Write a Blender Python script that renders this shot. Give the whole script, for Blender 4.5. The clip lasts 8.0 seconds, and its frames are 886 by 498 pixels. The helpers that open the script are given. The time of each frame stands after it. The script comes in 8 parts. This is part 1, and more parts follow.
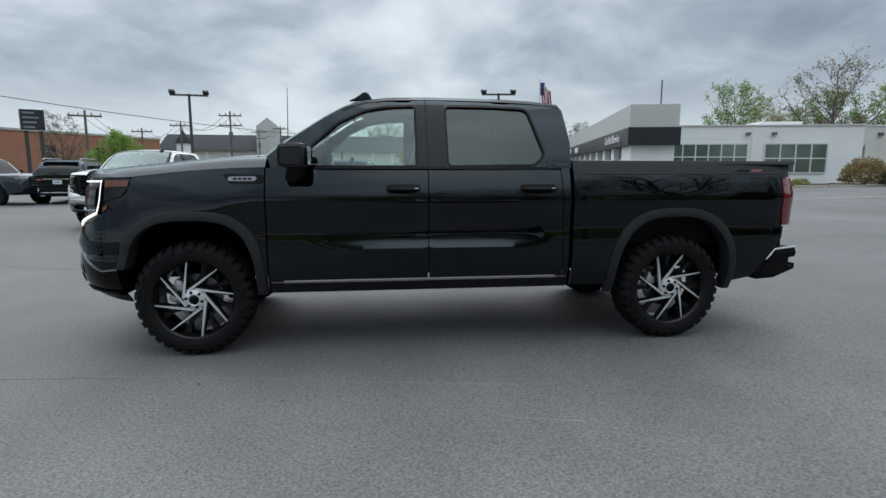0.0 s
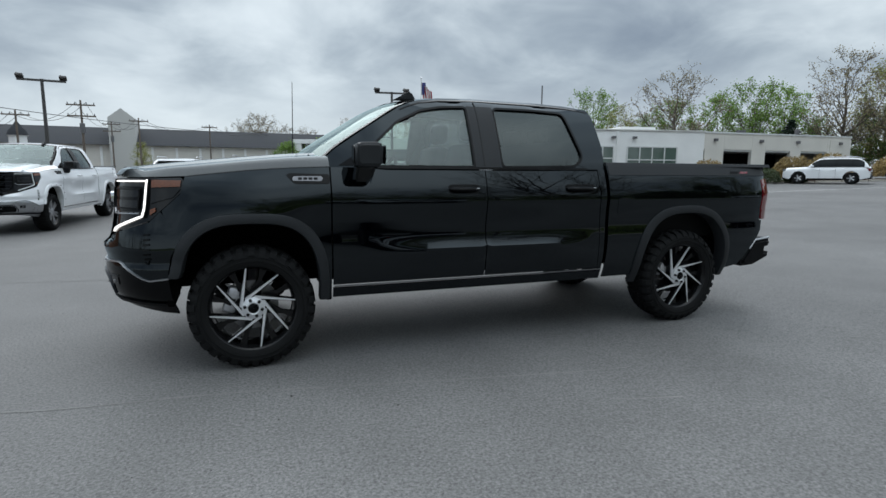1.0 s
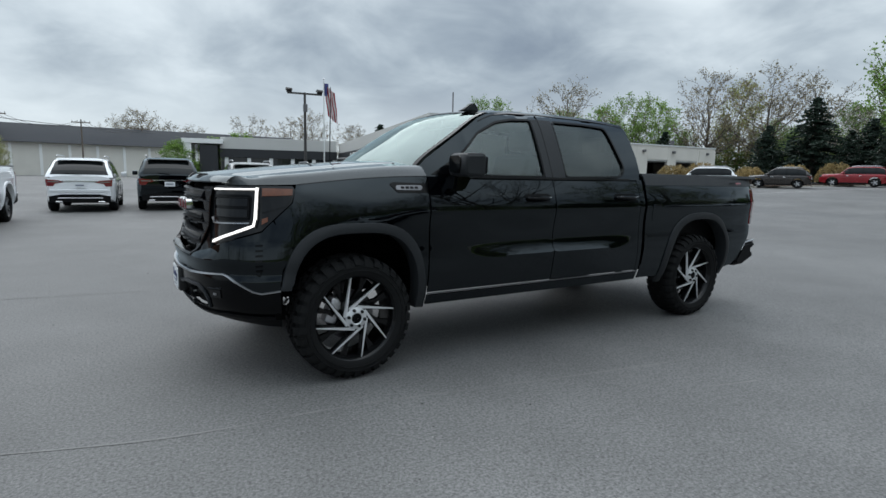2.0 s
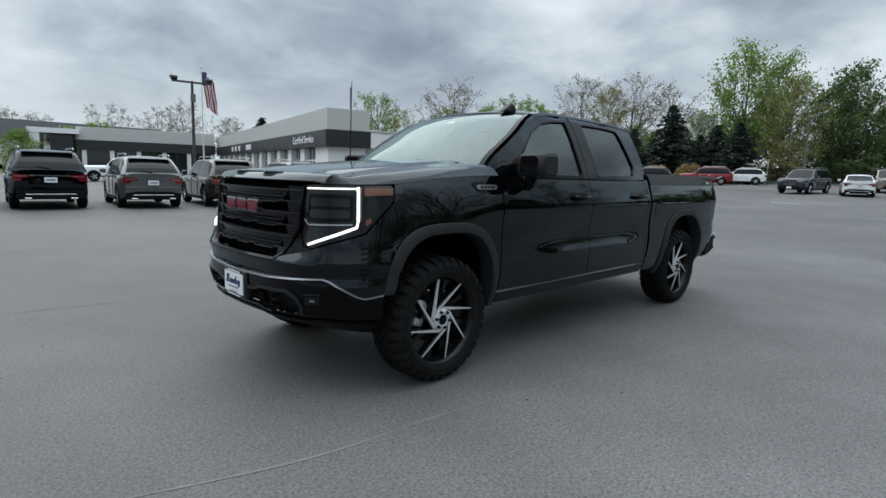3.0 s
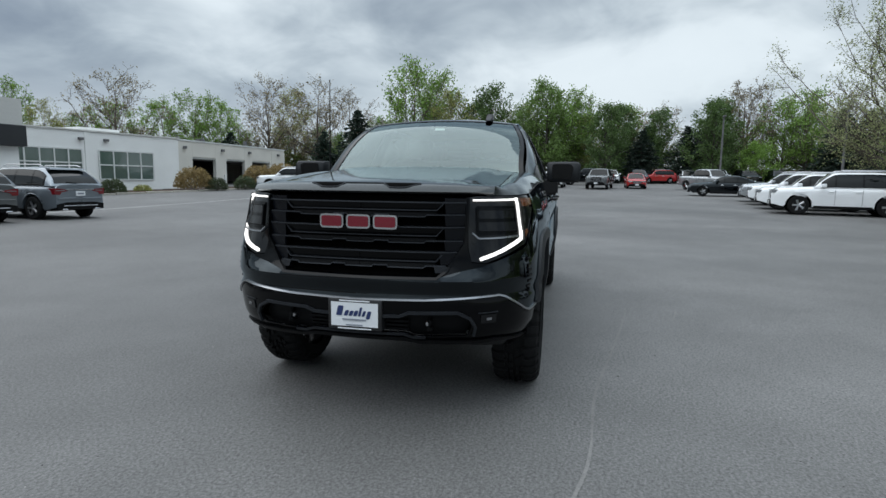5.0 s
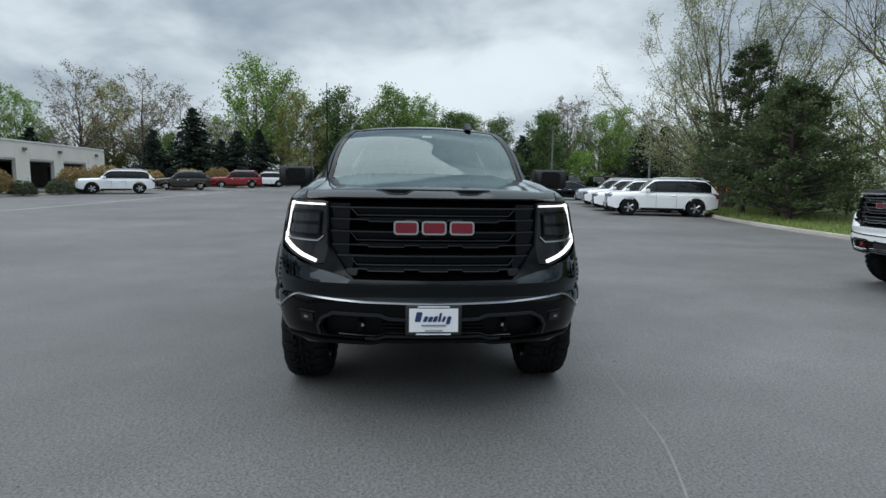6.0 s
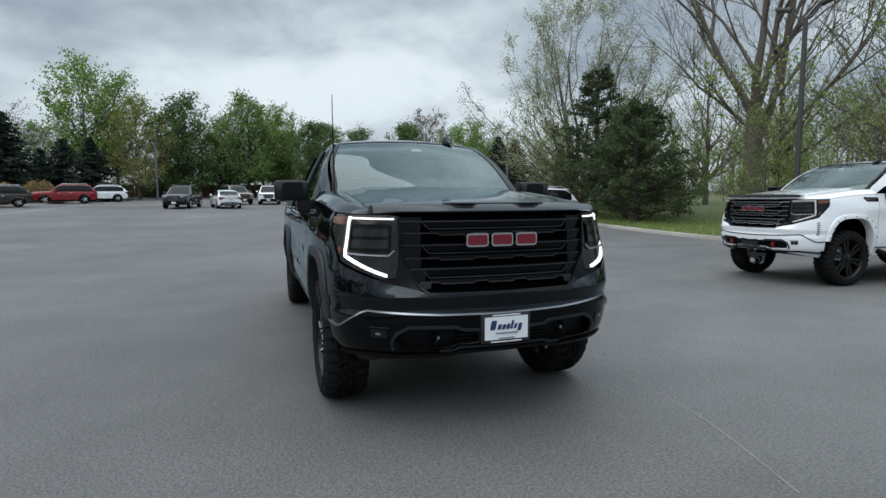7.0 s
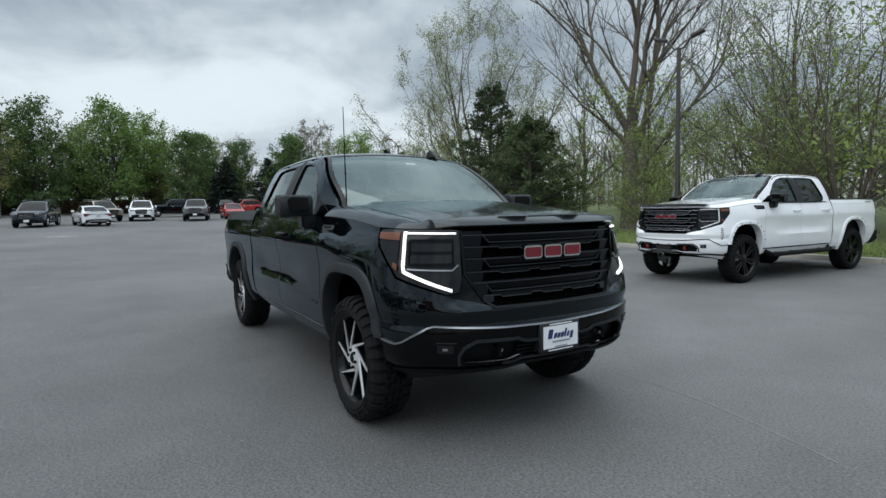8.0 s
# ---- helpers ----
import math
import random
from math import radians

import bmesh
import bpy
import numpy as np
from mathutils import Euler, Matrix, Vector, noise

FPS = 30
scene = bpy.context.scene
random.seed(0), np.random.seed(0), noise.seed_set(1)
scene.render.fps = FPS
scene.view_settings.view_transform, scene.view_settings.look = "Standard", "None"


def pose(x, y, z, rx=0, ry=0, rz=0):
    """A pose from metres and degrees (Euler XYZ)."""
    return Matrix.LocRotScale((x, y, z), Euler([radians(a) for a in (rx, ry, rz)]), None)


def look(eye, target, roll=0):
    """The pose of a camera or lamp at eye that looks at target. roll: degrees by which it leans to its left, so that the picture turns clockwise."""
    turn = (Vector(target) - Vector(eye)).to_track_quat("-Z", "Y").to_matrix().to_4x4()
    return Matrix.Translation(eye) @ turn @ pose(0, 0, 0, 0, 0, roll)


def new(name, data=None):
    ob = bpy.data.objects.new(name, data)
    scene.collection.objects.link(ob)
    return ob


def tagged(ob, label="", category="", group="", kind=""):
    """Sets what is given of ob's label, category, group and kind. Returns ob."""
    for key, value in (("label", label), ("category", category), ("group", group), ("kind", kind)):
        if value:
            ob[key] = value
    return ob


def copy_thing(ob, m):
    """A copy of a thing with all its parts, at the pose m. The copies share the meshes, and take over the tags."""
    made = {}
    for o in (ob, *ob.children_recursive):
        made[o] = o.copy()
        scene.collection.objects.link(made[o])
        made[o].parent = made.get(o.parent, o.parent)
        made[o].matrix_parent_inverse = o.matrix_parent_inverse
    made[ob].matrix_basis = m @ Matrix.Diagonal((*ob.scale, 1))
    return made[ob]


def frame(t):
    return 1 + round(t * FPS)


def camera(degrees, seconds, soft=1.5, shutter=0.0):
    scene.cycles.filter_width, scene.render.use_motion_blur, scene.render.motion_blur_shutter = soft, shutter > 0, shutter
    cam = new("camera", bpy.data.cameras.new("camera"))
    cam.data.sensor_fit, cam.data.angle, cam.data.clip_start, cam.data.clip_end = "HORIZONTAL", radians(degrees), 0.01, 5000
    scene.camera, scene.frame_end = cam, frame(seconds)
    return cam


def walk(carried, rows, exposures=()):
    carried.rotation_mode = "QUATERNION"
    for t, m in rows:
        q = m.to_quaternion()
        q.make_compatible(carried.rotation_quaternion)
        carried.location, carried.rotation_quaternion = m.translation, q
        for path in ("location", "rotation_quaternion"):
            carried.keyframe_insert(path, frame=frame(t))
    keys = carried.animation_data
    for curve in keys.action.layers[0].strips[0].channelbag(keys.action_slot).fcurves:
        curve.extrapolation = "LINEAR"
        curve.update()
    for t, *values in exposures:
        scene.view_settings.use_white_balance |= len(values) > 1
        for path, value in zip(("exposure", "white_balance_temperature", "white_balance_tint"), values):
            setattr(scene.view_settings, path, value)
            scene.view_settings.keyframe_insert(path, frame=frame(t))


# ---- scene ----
cam = camera(78.3, 8.0)
PATH = [
    (0, (1.34, -5.109, 1.383), (1.587, -3.145, 1.097), 0.1),
    (0.5, (0.631, -5.05, 1.394), (1.112, -3.131, 1.1), 0.3),
    (1, (-0.059, -4.861, 1.392), (0.634, -3.008, 1.102), 0.5),
    (1.2, (-0.359, -4.802, 1.399), (0.407, -2.978, 1.11), 0.4),
    (2.3, (-1.749, -4.127, 1.420), (-0.608, -2.507, 1.151), 1.5),
    (2.5, (-1.964, -3.968, 1.415), (-0.757, -2.396, 1.145), 1.5),
    (3, (-2.5, -3.519, 1.404), (-1.118, -2.099, 1.13), 1.7),
    (3.5, (-2.954, -2.98, 1.414), (-1.394, -1.758, 1.139), 2.0),
    (3.9, (-3.28, -2.515, 1.415), (-1.59, -1.482, 1.137), 2.1),
    (4, (-3.36, -2.401, 1.415), (-1.641, -1.417, 1.14), 2.2),
    (4.5, (-3.667, -1.78, 1.412), (-1.819, -1.063, 1.142), 2.2),
    (4.7, (-3.738, -1.524, 1.399), (-1.85, -0.918, 1.139), 1.4),
    (5.8, (-4.025, -0.11, 1.403), (-2.038, -0.133, 1.177), 0.9),
    (6, (-4.049, 0.159, 1.401), (-2.066, 0.024, 1.177), 0.8),
    (6.5, (-4.011, 0.811, 1.402), (-2.062, 0.412, 1.199), 0.2),
    (7, (-3.901, 1.387, 1.413), (-2.017, 0.742, 1.229), -0.2),
    (7.5, (-3.712, 1.912, 1.434), (-1.913, 1.053, 1.274), -0.7),
    (8, (-3.472, 2.322, 1.434), (-1.764, 1.291, 1.29), -1.0),
]
walk(cam, [(t, look(eye, target, roll)) for t, eye, target, roll in PATH])

# ---- world, sun and exposure ----
SUN_EL, SUN_AZ = 62.0, 0.0
world = bpy.data.worlds.new("overcast_sky")
scene.world = world
world.use_nodes = True
wt = world.node_tree
wt.nodes.clear()


def wnode(kind, **values):
    n = wt.nodes.new(kind)
    for key, value in values.items():
        n.inputs[key].default_value = value
    return n


def wmath(op, a, b=None):
    n = wt.nodes.new("ShaderNodeMath")
    n.operation = op
    for i, v in enumerate((a, b)):
        if v is None:
            continue
        if isinstance(v, (int, float)):
            n.inputs[i].default_value = v
        else:
            wt.links.new(v, n.inputs[i])
    return n.outputs[0]


w_out, w_bg = wnode("ShaderNodeOutputWorld"), wnode("ShaderNodeBackground", Strength=0.72)
sky = wt.nodes.new("ShaderNodeTexSky")
sky.sky_type, sky.sun_disc = "NISHITA", False
sky.sun_elevation, sky.sun_rotation = radians(SUN_EL), radians(SUN_AZ)
w_co, w_sep = wnode("ShaderNodeTexCoord"), wnode("ShaderNodeSeparateXYZ")
wt.links.new(w_co.outputs["Generated"], w_sep.inputs[0])
# clouds lie on a flat deck: project the direction on to it
w_h = wmath("ADD", wmath("MAXIMUM", w_sep.outputs[2], 0.0), 0.30)
w_deck = wnode("ShaderNodeCombineXYZ")
wt.links.new(wmath("DIVIDE", w_sep.outputs[0], w_h), w_deck.inputs[0])
wt.links.new(wmath("DIVIDE", w_sep.outputs[1], w_h), w_deck.inputs[1])
w_big = wnode("ShaderNodeTexNoise", Scale=0.74, Detail=5.0, Roughness=0.5, Distortion=0.35)
w_small = wnode("ShaderNodeTexNoise", Scale=2.6, Detail=5.0, Roughness=0.55, Distortion=0.4)
for n in (w_big, w_small):
    wt.links.new(w_deck.outputs[0], n.inputs["Vector"])
w_mix = wmath("ADD", wmath("MULTIPLY", w_big.outputs[0], 0.72), wmath("MULTIPLY", w_small.outputs[0], 0.28))
w_ramp = wt.nodes.new("ShaderNodeValToRGB")
w_ramp.color_ramp.interpolation = "B_SPLINE"
for p, c in ((0.37, (0.20, 0.25, 0.32)), (0.445, (0.315, 0.38, 0.445)), (0.52, (0.505, 0.585, 0.645)), (0.61, (0.80, 0.885, 0.935))):
    e = w_ramp.color_ramp.elements.new(p)
    e.color = (*c, 1)
w_ramp.color_ramp.elements.remove(w_ramp.color_ramp.elements[0])
w_ramp.color_ramp.elements.remove(w_ramp.color_ramp.elements[-1])
wt.links.new(w_mix, w_ramp.inputs[0])
# the clear band of light low over the horizon
w_low = wt.nodes.new("ShaderNodeMapRange")
w_low.interpolation_type = "SMOOTHSTEP"
w_low.inputs["From Min"].default_value, w_low.inputs["From Max"].default_value = 0.03, 0.20
w_low.inputs["To Min"].default_value, w_low.inputs["To Max"].default_value = 0.75, 0.0
wt.links.new(w_sep.outputs[2], w_low.inputs[0])
w_band = wt.nodes.new("ShaderNodeMix")
w_band.data_type = "RGBA"
w_band.inputs[7].default_value = (0.685, 0.77, 0.83, 1)
wt.links.new(w_low.outputs[0], w_band.inputs[0])
wt.links.new(w_ramp.outputs[0], w_band.inputs[6])
# thin veil of the sky's own light on top
w_veil = wt.nodes.new("ShaderNodeMix")
w_veil.data_type, w_veil.blend_type = "RGBA", "ADD"
w_veil.inputs[0].default_value = 0.008
wt.links.new(w_band.outputs[2], w_veil.inputs[6])
wt.links.new(sky.outputs[0], w_veil.inputs[7])
# an overcast sky is brightest overhead
w_zen = wt.nodes.new("ShaderNodeMapRange")
w_zen.interpolation_type = "SMOOTHSTEP"
w_zen.inputs["From Min"].default_value, w_zen.inputs["From Max"].default_value = 0.30, 0.85
w_zen.inputs["To Min"].default_value, w_zen.inputs["To Max"].default_value = 1.0, 2.4
wt.links.new(w_sep.outputs[2], w_zen.inputs[0])
w_full = wt.nodes.new("ShaderNodeVectorMath")
w_full.operation = "SCALE"
wt.links.new(w_veil.outputs[2], w_full.inputs[0])
wt.links.new(w_zen.outputs[0], w_full.inputs["Scale"])
wt.links.new(w_full.outputs[0], w_bg.inputs[0])
wt.links.new(w_bg.outputs[0], w_out.inputs[0])

sun = new("sun", bpy.data.lights.new("sun", "SUN"))
sun.data.energy, sun.data.angle, sun.data.color = 1.5, radians(85), (0.99, 0.99, 0.98)
sun.matrix_world = look((0, 0, 60), Vector((0, 0, 60)) - Vector((math.sin(radians(SUN_AZ)) * math.cos(radians(SUN_EL)), math.cos(radians(SUN_AZ)) * math.cos(radians(SUN_EL)), math.sin(radians(SUN_EL)))))
scene.view_settings.exposure = 0.46

# ---- materials ----


def surface(name, rgb, rough=0.6, metal=0.0, var=0.12, scale=6.0, fine=60.0, bump=0.0, coat=0.0, rvar=0.1, obvar=0.0, spec=0.5):
    """A surface with colour, gloss and relief varied at two scales; obvar: from piece to piece."""
    m = bpy.data.materials.new(name)
    m.use_nodes = True
    nt = m.node_tree
    b = nt.nodes["Principled BSDF"]
    b.inputs["Metallic"].default_value = metal
    b.inputs["Coat Weight"].default_value = coat
    b.inputs["Coat Roughness"].default_value = 0.03
    b.inputs["Specular IOR Level"].default_value = spec
    co = nt.nodes.new("ShaderNodeTexCoord")
    n1, n2 = nt.nodes.new("ShaderNodeTexNoise"), nt.nodes.new("ShaderNodeTexNoise")
    n1.inputs["Scale"].default_value, n1.inputs["Detail"].default_value = scale, 4
    n2.inputs["Scale"].default_value, n2.inputs["Detail"].default_value = fine, 3
    for n in (n1, n2):
        nt.links.new(co.outputs["Object"], n.inputs["Vector"])
    mix = nt.nodes.new("ShaderNodeMath")
    mix.operation = "ADD"
    nt.links.new(n1.outputs[0], mix.inputs[0])
    nt.links.new(n2.outputs[0], mix.inputs[1])
    mr = nt.nodes.new("ShaderNodeMapRange")
    mr.inputs["From Min"].default_value, mr.inputs["From Max"].default_value = 0.6, 1.4
    mr.inputs["To Min"].default_value, mr.inputs["To Max"].default_value = 1 - var, 1 + var
    nt.links.new(mix.outputs[0], mr.inputs[0])
    value = mr.outputs[0]
    if obvar:
        oi, om, mu = nt.nodes.new("ShaderNodeObjectInfo"), nt.nodes.new("ShaderNodeMapRange"), nt.nodes.new("ShaderNodeMath")
        om.inputs["To Min"].default_value, om.inputs["To Max"].default_value = 1 - obvar, 1 + obvar
        mu.operation = "MULTIPLY"
        nt.links.new(oi.outputs["Random"], om.inputs[0])
        nt.links.new(value, mu.inputs[0])
        nt.links.new(om.outputs[0], mu.inputs[1])
        value = mu.outputs[0]
    vm = nt.nodes.new("ShaderNodeVectorMath")
    vm.operation = "SCALE"
    vm.inputs[0].default_value = rgb
    nt.links.new(value, vm.inputs["Scale"])
    nt.links.new(vm.outputs[0], b.inputs["Base Color"])
    rr = nt.nodes.new("ShaderNodeMapRange")
    rr.inputs["From Min"].default_value, rr.inputs["From Max"].default_value = 0.3, 0.7
    rr.inputs["To Min"].default_value, rr.inputs["To Max"].default_value = max(0.0, rough - rvar * rough), min(1.0, rough + rvar * rough)
    nt.links.new(n1.outputs[0], rr.inputs[0])
    nt.links.new(rr.outputs[0], b.inputs["Roughness"])
    if bump:
        bn = nt.nodes.new("ShaderNodeBump")
        bn.inputs["Strength"].default_value, bn.inputs["Distance"].default_value = 1.0, bump
        nt.links.new(n2.outputs[0], bn.inputs["Height"])
        nt.links.new(bn.outputs[0], b.inputs["Normal"])
    return m


def glass(name, tint, ior=2.0, sheen=(0.86, 0.96, 0.95)):
    """Thin window glass: tinted see-through with a clear reflection."""
    m = bpy.data.materials.new(name)
    m.use_nodes = True
    nt = m.node_tree
    nt.nodes.clear()
    out, tr, gl, mx, fr = (nt.nodes.new(k) for k in ("ShaderNodeOutputMaterial", "ShaderNodeBsdfTransparent", "ShaderNodeBsdfGlossy", "ShaderNodeMixShader", "ShaderNodeFresnel"))
    tr.inputs[0].default_value = (*tint, 1)
    gl.inputs["Roughness"].default_value = 0.01
    gl.inputs[0].default_value = (*sheen, 1)
    fr.inputs["IOR"].default_value = ior
    nt.links.new(fr.outputs[0], mx.inputs[0])
    nt.links.new(tr.outputs[0], mx.inputs[1])
    nt.links.new(gl.outputs[0], mx.inputs[2])
    nt.links.new(mx.outputs[0], out.inputs[0])
    return m


def glow(name, rgb, strength):
    m = bpy.data.materials.new(name)
    m.use_nodes = True
    b = m.node_tree.nodes["Principled BSDF"]
    b.inputs["Base Color"].default_value = (*rgb, 1)
    b.inputs["Emission Color"].default_value = (*rgb, 1)
    b.inputs["Emission Strength"].default_value = strength
    return m


M = {
    "white_wall": surface("white_render", (0.80, 0.81, 0.80), 0.8, var=0.07, scale=0.6, fine=30, bump=0.004),
    "tan_wall": surface("tan_block_wall", (0.64, 0.62, 0.57), 0.85, var=0.10, scale=0.5, fine=20, bump=0.004),
    "cladding": surface("pale_metal_cladding", (0.50, 0.50, 0.48), 0.55, var=0.06, scale=0.4, fine=8),
    "dark_band": surface("charcoal_panel", (0.018, 0.020, 0.024), 0.38, var=0.12, scale=0.8, fine=12),
    "roof_grey": surface("grey_shingle_roof", (0.042, 0.045, 0.050), 0.9, var=0.2, scale=0.8, fine=9, spec=0.1),
    "brick_red": surface("red_brick", (0.32, 0.145, 0.088), 0.85, var=0.22, scale=0.7, fine=14, bump=0.004),
    "green_wall": surface("sage_siding", (0.25, 0.27, 0.21), 0.8, var=0.12, scale=0.7, fine=11),
    "concrete": surface("kerb_concrete", (0.36, 0.34, 0.30), 0.85, var=0.2, scale=1.6, fine=35, bump=0.004, obvar=0.1),
    "mulch": surface("bark_mulch", (0.075, 0.048, 0.034), 0.95, var=0.4, scale=4, fine=40, bump=0.02),
    "grass": surface("spring_grass", (0.075, 0.095, 0.030), 0.9, var=0.45, scale=0.5, fine=14, bump=0.03),
    "forest_floor": surface("leaf_litter", (0.11, 0.10, 0.05), 0.95, var=0.4, scale=0.4, fine=12, bump=0.03),
    "paint_line": surface("worn_white_line", (0.45, 0.45, 0.44), 0.8, var=0.3, scale=3, fine=50),
    "fence_wood": surface("brown_fence_boards", (0.17, 0.10, 0.065), 0.85, var=0.2, scale=1.2, fine=18, obvar=0.15),
    "wood_pole": surface("weathered_pole", (0.13, 0.105, 0.085), 0.85, var=0.25, scale=2, fine=30),
    "steel_grey": surface("grey_painted_steel", (0.12, 0.12, 0.125), 0.5, var=0.12),
    "dark_steel": surface("dark_bronze_steel", (0.045, 0.042, 0.04), 0.5, var=0.15),
    "wire": surface("black_cable", (0.03, 0.03, 0.03), 0.6),
    "pane_green": surface("greenish_reflective_pane", (0.085, 0.125, 0.110), 0.04, var=0.15, scale=0.8, spec=1.0),
    "pane_dark": surface("dark_pane", (0.012, 0.016, 0.018), 0.05, var=0.2, scale=0.8),
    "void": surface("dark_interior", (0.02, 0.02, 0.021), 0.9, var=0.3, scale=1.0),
    "frame_white": surface("white_aluminium", (0.62, 0.64, 0.63), 0.45, var=0.05),
    "tyre": surface("tyre_rubber", (0.0105, 0.0108, 0.0112), 0.8, var=0.25, scale=9, fine=90, bump=0.0015, spec=0.12),
    "plastic": surface("black_textured_plastic", (0.0045, 0.0048, 0.0055), 0.5, var=0.12, scale=8, fine=300, bump=0.0004, spec=0.12),
    "flare": surface("grained_black_flare", (0.020, 0.022, 0.0245), 0.48, var=0.10, scale=7, fine=260, bump=0.0004, spec=0.22),
    "gloss_black": surface("gloss_black_trim", (0.0012, 0.0014, 0.0019), 0.12, var=0.1, spec=0.18),
    "grille_lip": surface("dark_satin_lip", (0.026, 0.029, 0.034), 0.38, metal=0.4, var=0.1, spec=0.3),
    "grille_block": surface("satin_black_block", (0.003, 0.0038, 0.006), 0.26, var=0.1, spec=0.28),
    "chrome": surface("chrome", (0.62, 0.63, 0.65), 0.12, metal=1.0, var=0.04),
    "satin_chrome": surface("satin_grey_metal", (0.42, 0.43, 0.45), 0.30, metal=1.0, var=0.08),
    "machined": surface("machined_alloy", (0.74, 0.75, 0.77), 0.34, metal=0.6, var=0.08, scale=12, fine=160),
    "alloy": surface("silver_alloy", (0.48, 0.49, 0.51), 0.32, metal=0.9, var=0.08),
    "rim_black": surface("gloss_black_rim", (0.0055, 0.0055, 0.006), 0.22, coat=0.1, var=0.12, spec=0.2),
    "disc": surface("brake_disc_steel", (0.20, 0.20, 0.21), 0.4, metal=1.0, var=0.2),
    "caliper": surface("bare_caliper", (0.50, 0.50, 0.52), 0.45, metal=0.6, var=0.2),
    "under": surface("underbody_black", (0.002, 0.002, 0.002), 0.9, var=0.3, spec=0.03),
    "cabin": surface("black_cabin_trim", (0.020, 0.021, 0.022), 0.75, var=0.2, scale=10, fine=120, spec=0.2),
    "seat": surface("dark_grey_seat_cloth", (0.040, 0.042, 0.045), 0.85, var=0.2, scale=12, fine=200),
    "red_lens": surface("red_tail_lens", (0.15, 0.006, 0.010), 0.08, coat=0.8, var=0.15, scale=12),
    "amber": surface("amber_reflector", (0.13, 0.035, 0.010), 0.25, coat=0.5, var=0.2, scale=30),
    "lamp_clear": surface("clear_lamp", (0.38, 0.40, 0.42), 0.08, metal=0.7, coat=0.6, var=0.25, scale=20),
    "lamp_dark": surface("smoked_lamp", (0.006, 0.0065, 0.0075), 0.08, coat=0.05, var=0.3, scale=25, spec=0.35),
    "plate_white": surface("white_plate", (0.72, 0.74, 0.76), 0.4, var=0.04),
    "plate_dark": surface("dark_plate_frame", (0.012, 0.012, 0.013), 0.4),
    "ink_blue": surface("navy_print", (0.015, 0.03, 0.11), 0.5),
    "ink_grey": surface("grey_print", (0.22, 0.24, 0.28), 0.5),
    "emblem_red": surface("red_enamel", (0.15, 0.006, 0.016), 0.18, coat=0.4, var=0.08),
    "side_glass": glass("green_tint_glass", (0.80, 0.92, 0.86), 1.85),
    "wind_glass": glass("windscreen_glass", (0.48, 0.58, 0.54), 2.0, (0.80, 0.95, 0.94)),
    "privacy_glass": glass("privacy_glass", (0.11, 0.12, 0.125), 1.66),
    "car_glass": surface("dark_car_glass", (0.005, 0.0065, 0.007), 0.04, var=0.2, spec=0.3),
    "led": glow("led_white", (1.0, 0.97, 0.93), 0.8),
    "flag_red": surface("flag_red", (0.35, 0.03, 0.04), 0.8), "flag_white": surface("flag_white", (0.6, 0.6, 0.6), 0.8), "flag_blue": surface("flag_blue", (0.03, 0.04, 0.14), 0.8),
    "sign_white": surface("sign_letters", (0.75, 0.75, 0.75), 0.5), "sign_dark": surface("sign_face", (0.02, 0.02, 0.022), 0.4),
    "orange": surface("orange_paint", (0.50, 0.20, 0.02), 0.4, coat=0.3),
    "tow_red": surface("red_tow_hook", (0.45, 0.03, 0.02), 0.4),
    "bark": surface("grey_brown_bark", (0.105, 0.088, 0.072), 0.9, var=0.3, scale=3, fine=25, bump=0.01),
    "bark_dark": surface("dark_bark", (0.055, 0.047, 0.040), 0.9, var=0.3, scale=3, fine=25, bump=0.01),
}


def paint(name, rgb, rough=0.22, metal=0.0, spec=0.2, coat_ior=1.5, var=0.05):
    m = surface(name, rgb, rough, metal=metal, var=var, scale=2.0, fine=400 if var < 0.1 else 40, coat=1.0, rvar=0.15, spec=spec)
    m.node_tree.nodes["Principled BSDF"].inputs["Coat IOR"].default_value = coat_ior
    m.node_tree.nodes["Principled BSDF"].inputs["Coat Weight"].default_value = 1.0 if coat_ior > 1.45 else 0.9
    return m


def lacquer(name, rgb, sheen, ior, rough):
    """Black lacquer: a dark ground under a cool clear gloss, with a film of dust at two scales; the paler one has sky
    brightness in its ground.
    """
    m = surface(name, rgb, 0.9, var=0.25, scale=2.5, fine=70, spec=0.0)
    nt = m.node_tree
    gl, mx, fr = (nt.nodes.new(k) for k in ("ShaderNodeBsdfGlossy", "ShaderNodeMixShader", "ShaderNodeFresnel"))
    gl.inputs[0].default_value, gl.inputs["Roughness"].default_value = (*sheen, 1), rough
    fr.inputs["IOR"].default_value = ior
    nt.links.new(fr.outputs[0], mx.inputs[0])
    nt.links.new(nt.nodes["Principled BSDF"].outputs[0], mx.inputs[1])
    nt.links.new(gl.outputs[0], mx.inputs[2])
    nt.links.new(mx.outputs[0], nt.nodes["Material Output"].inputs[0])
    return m


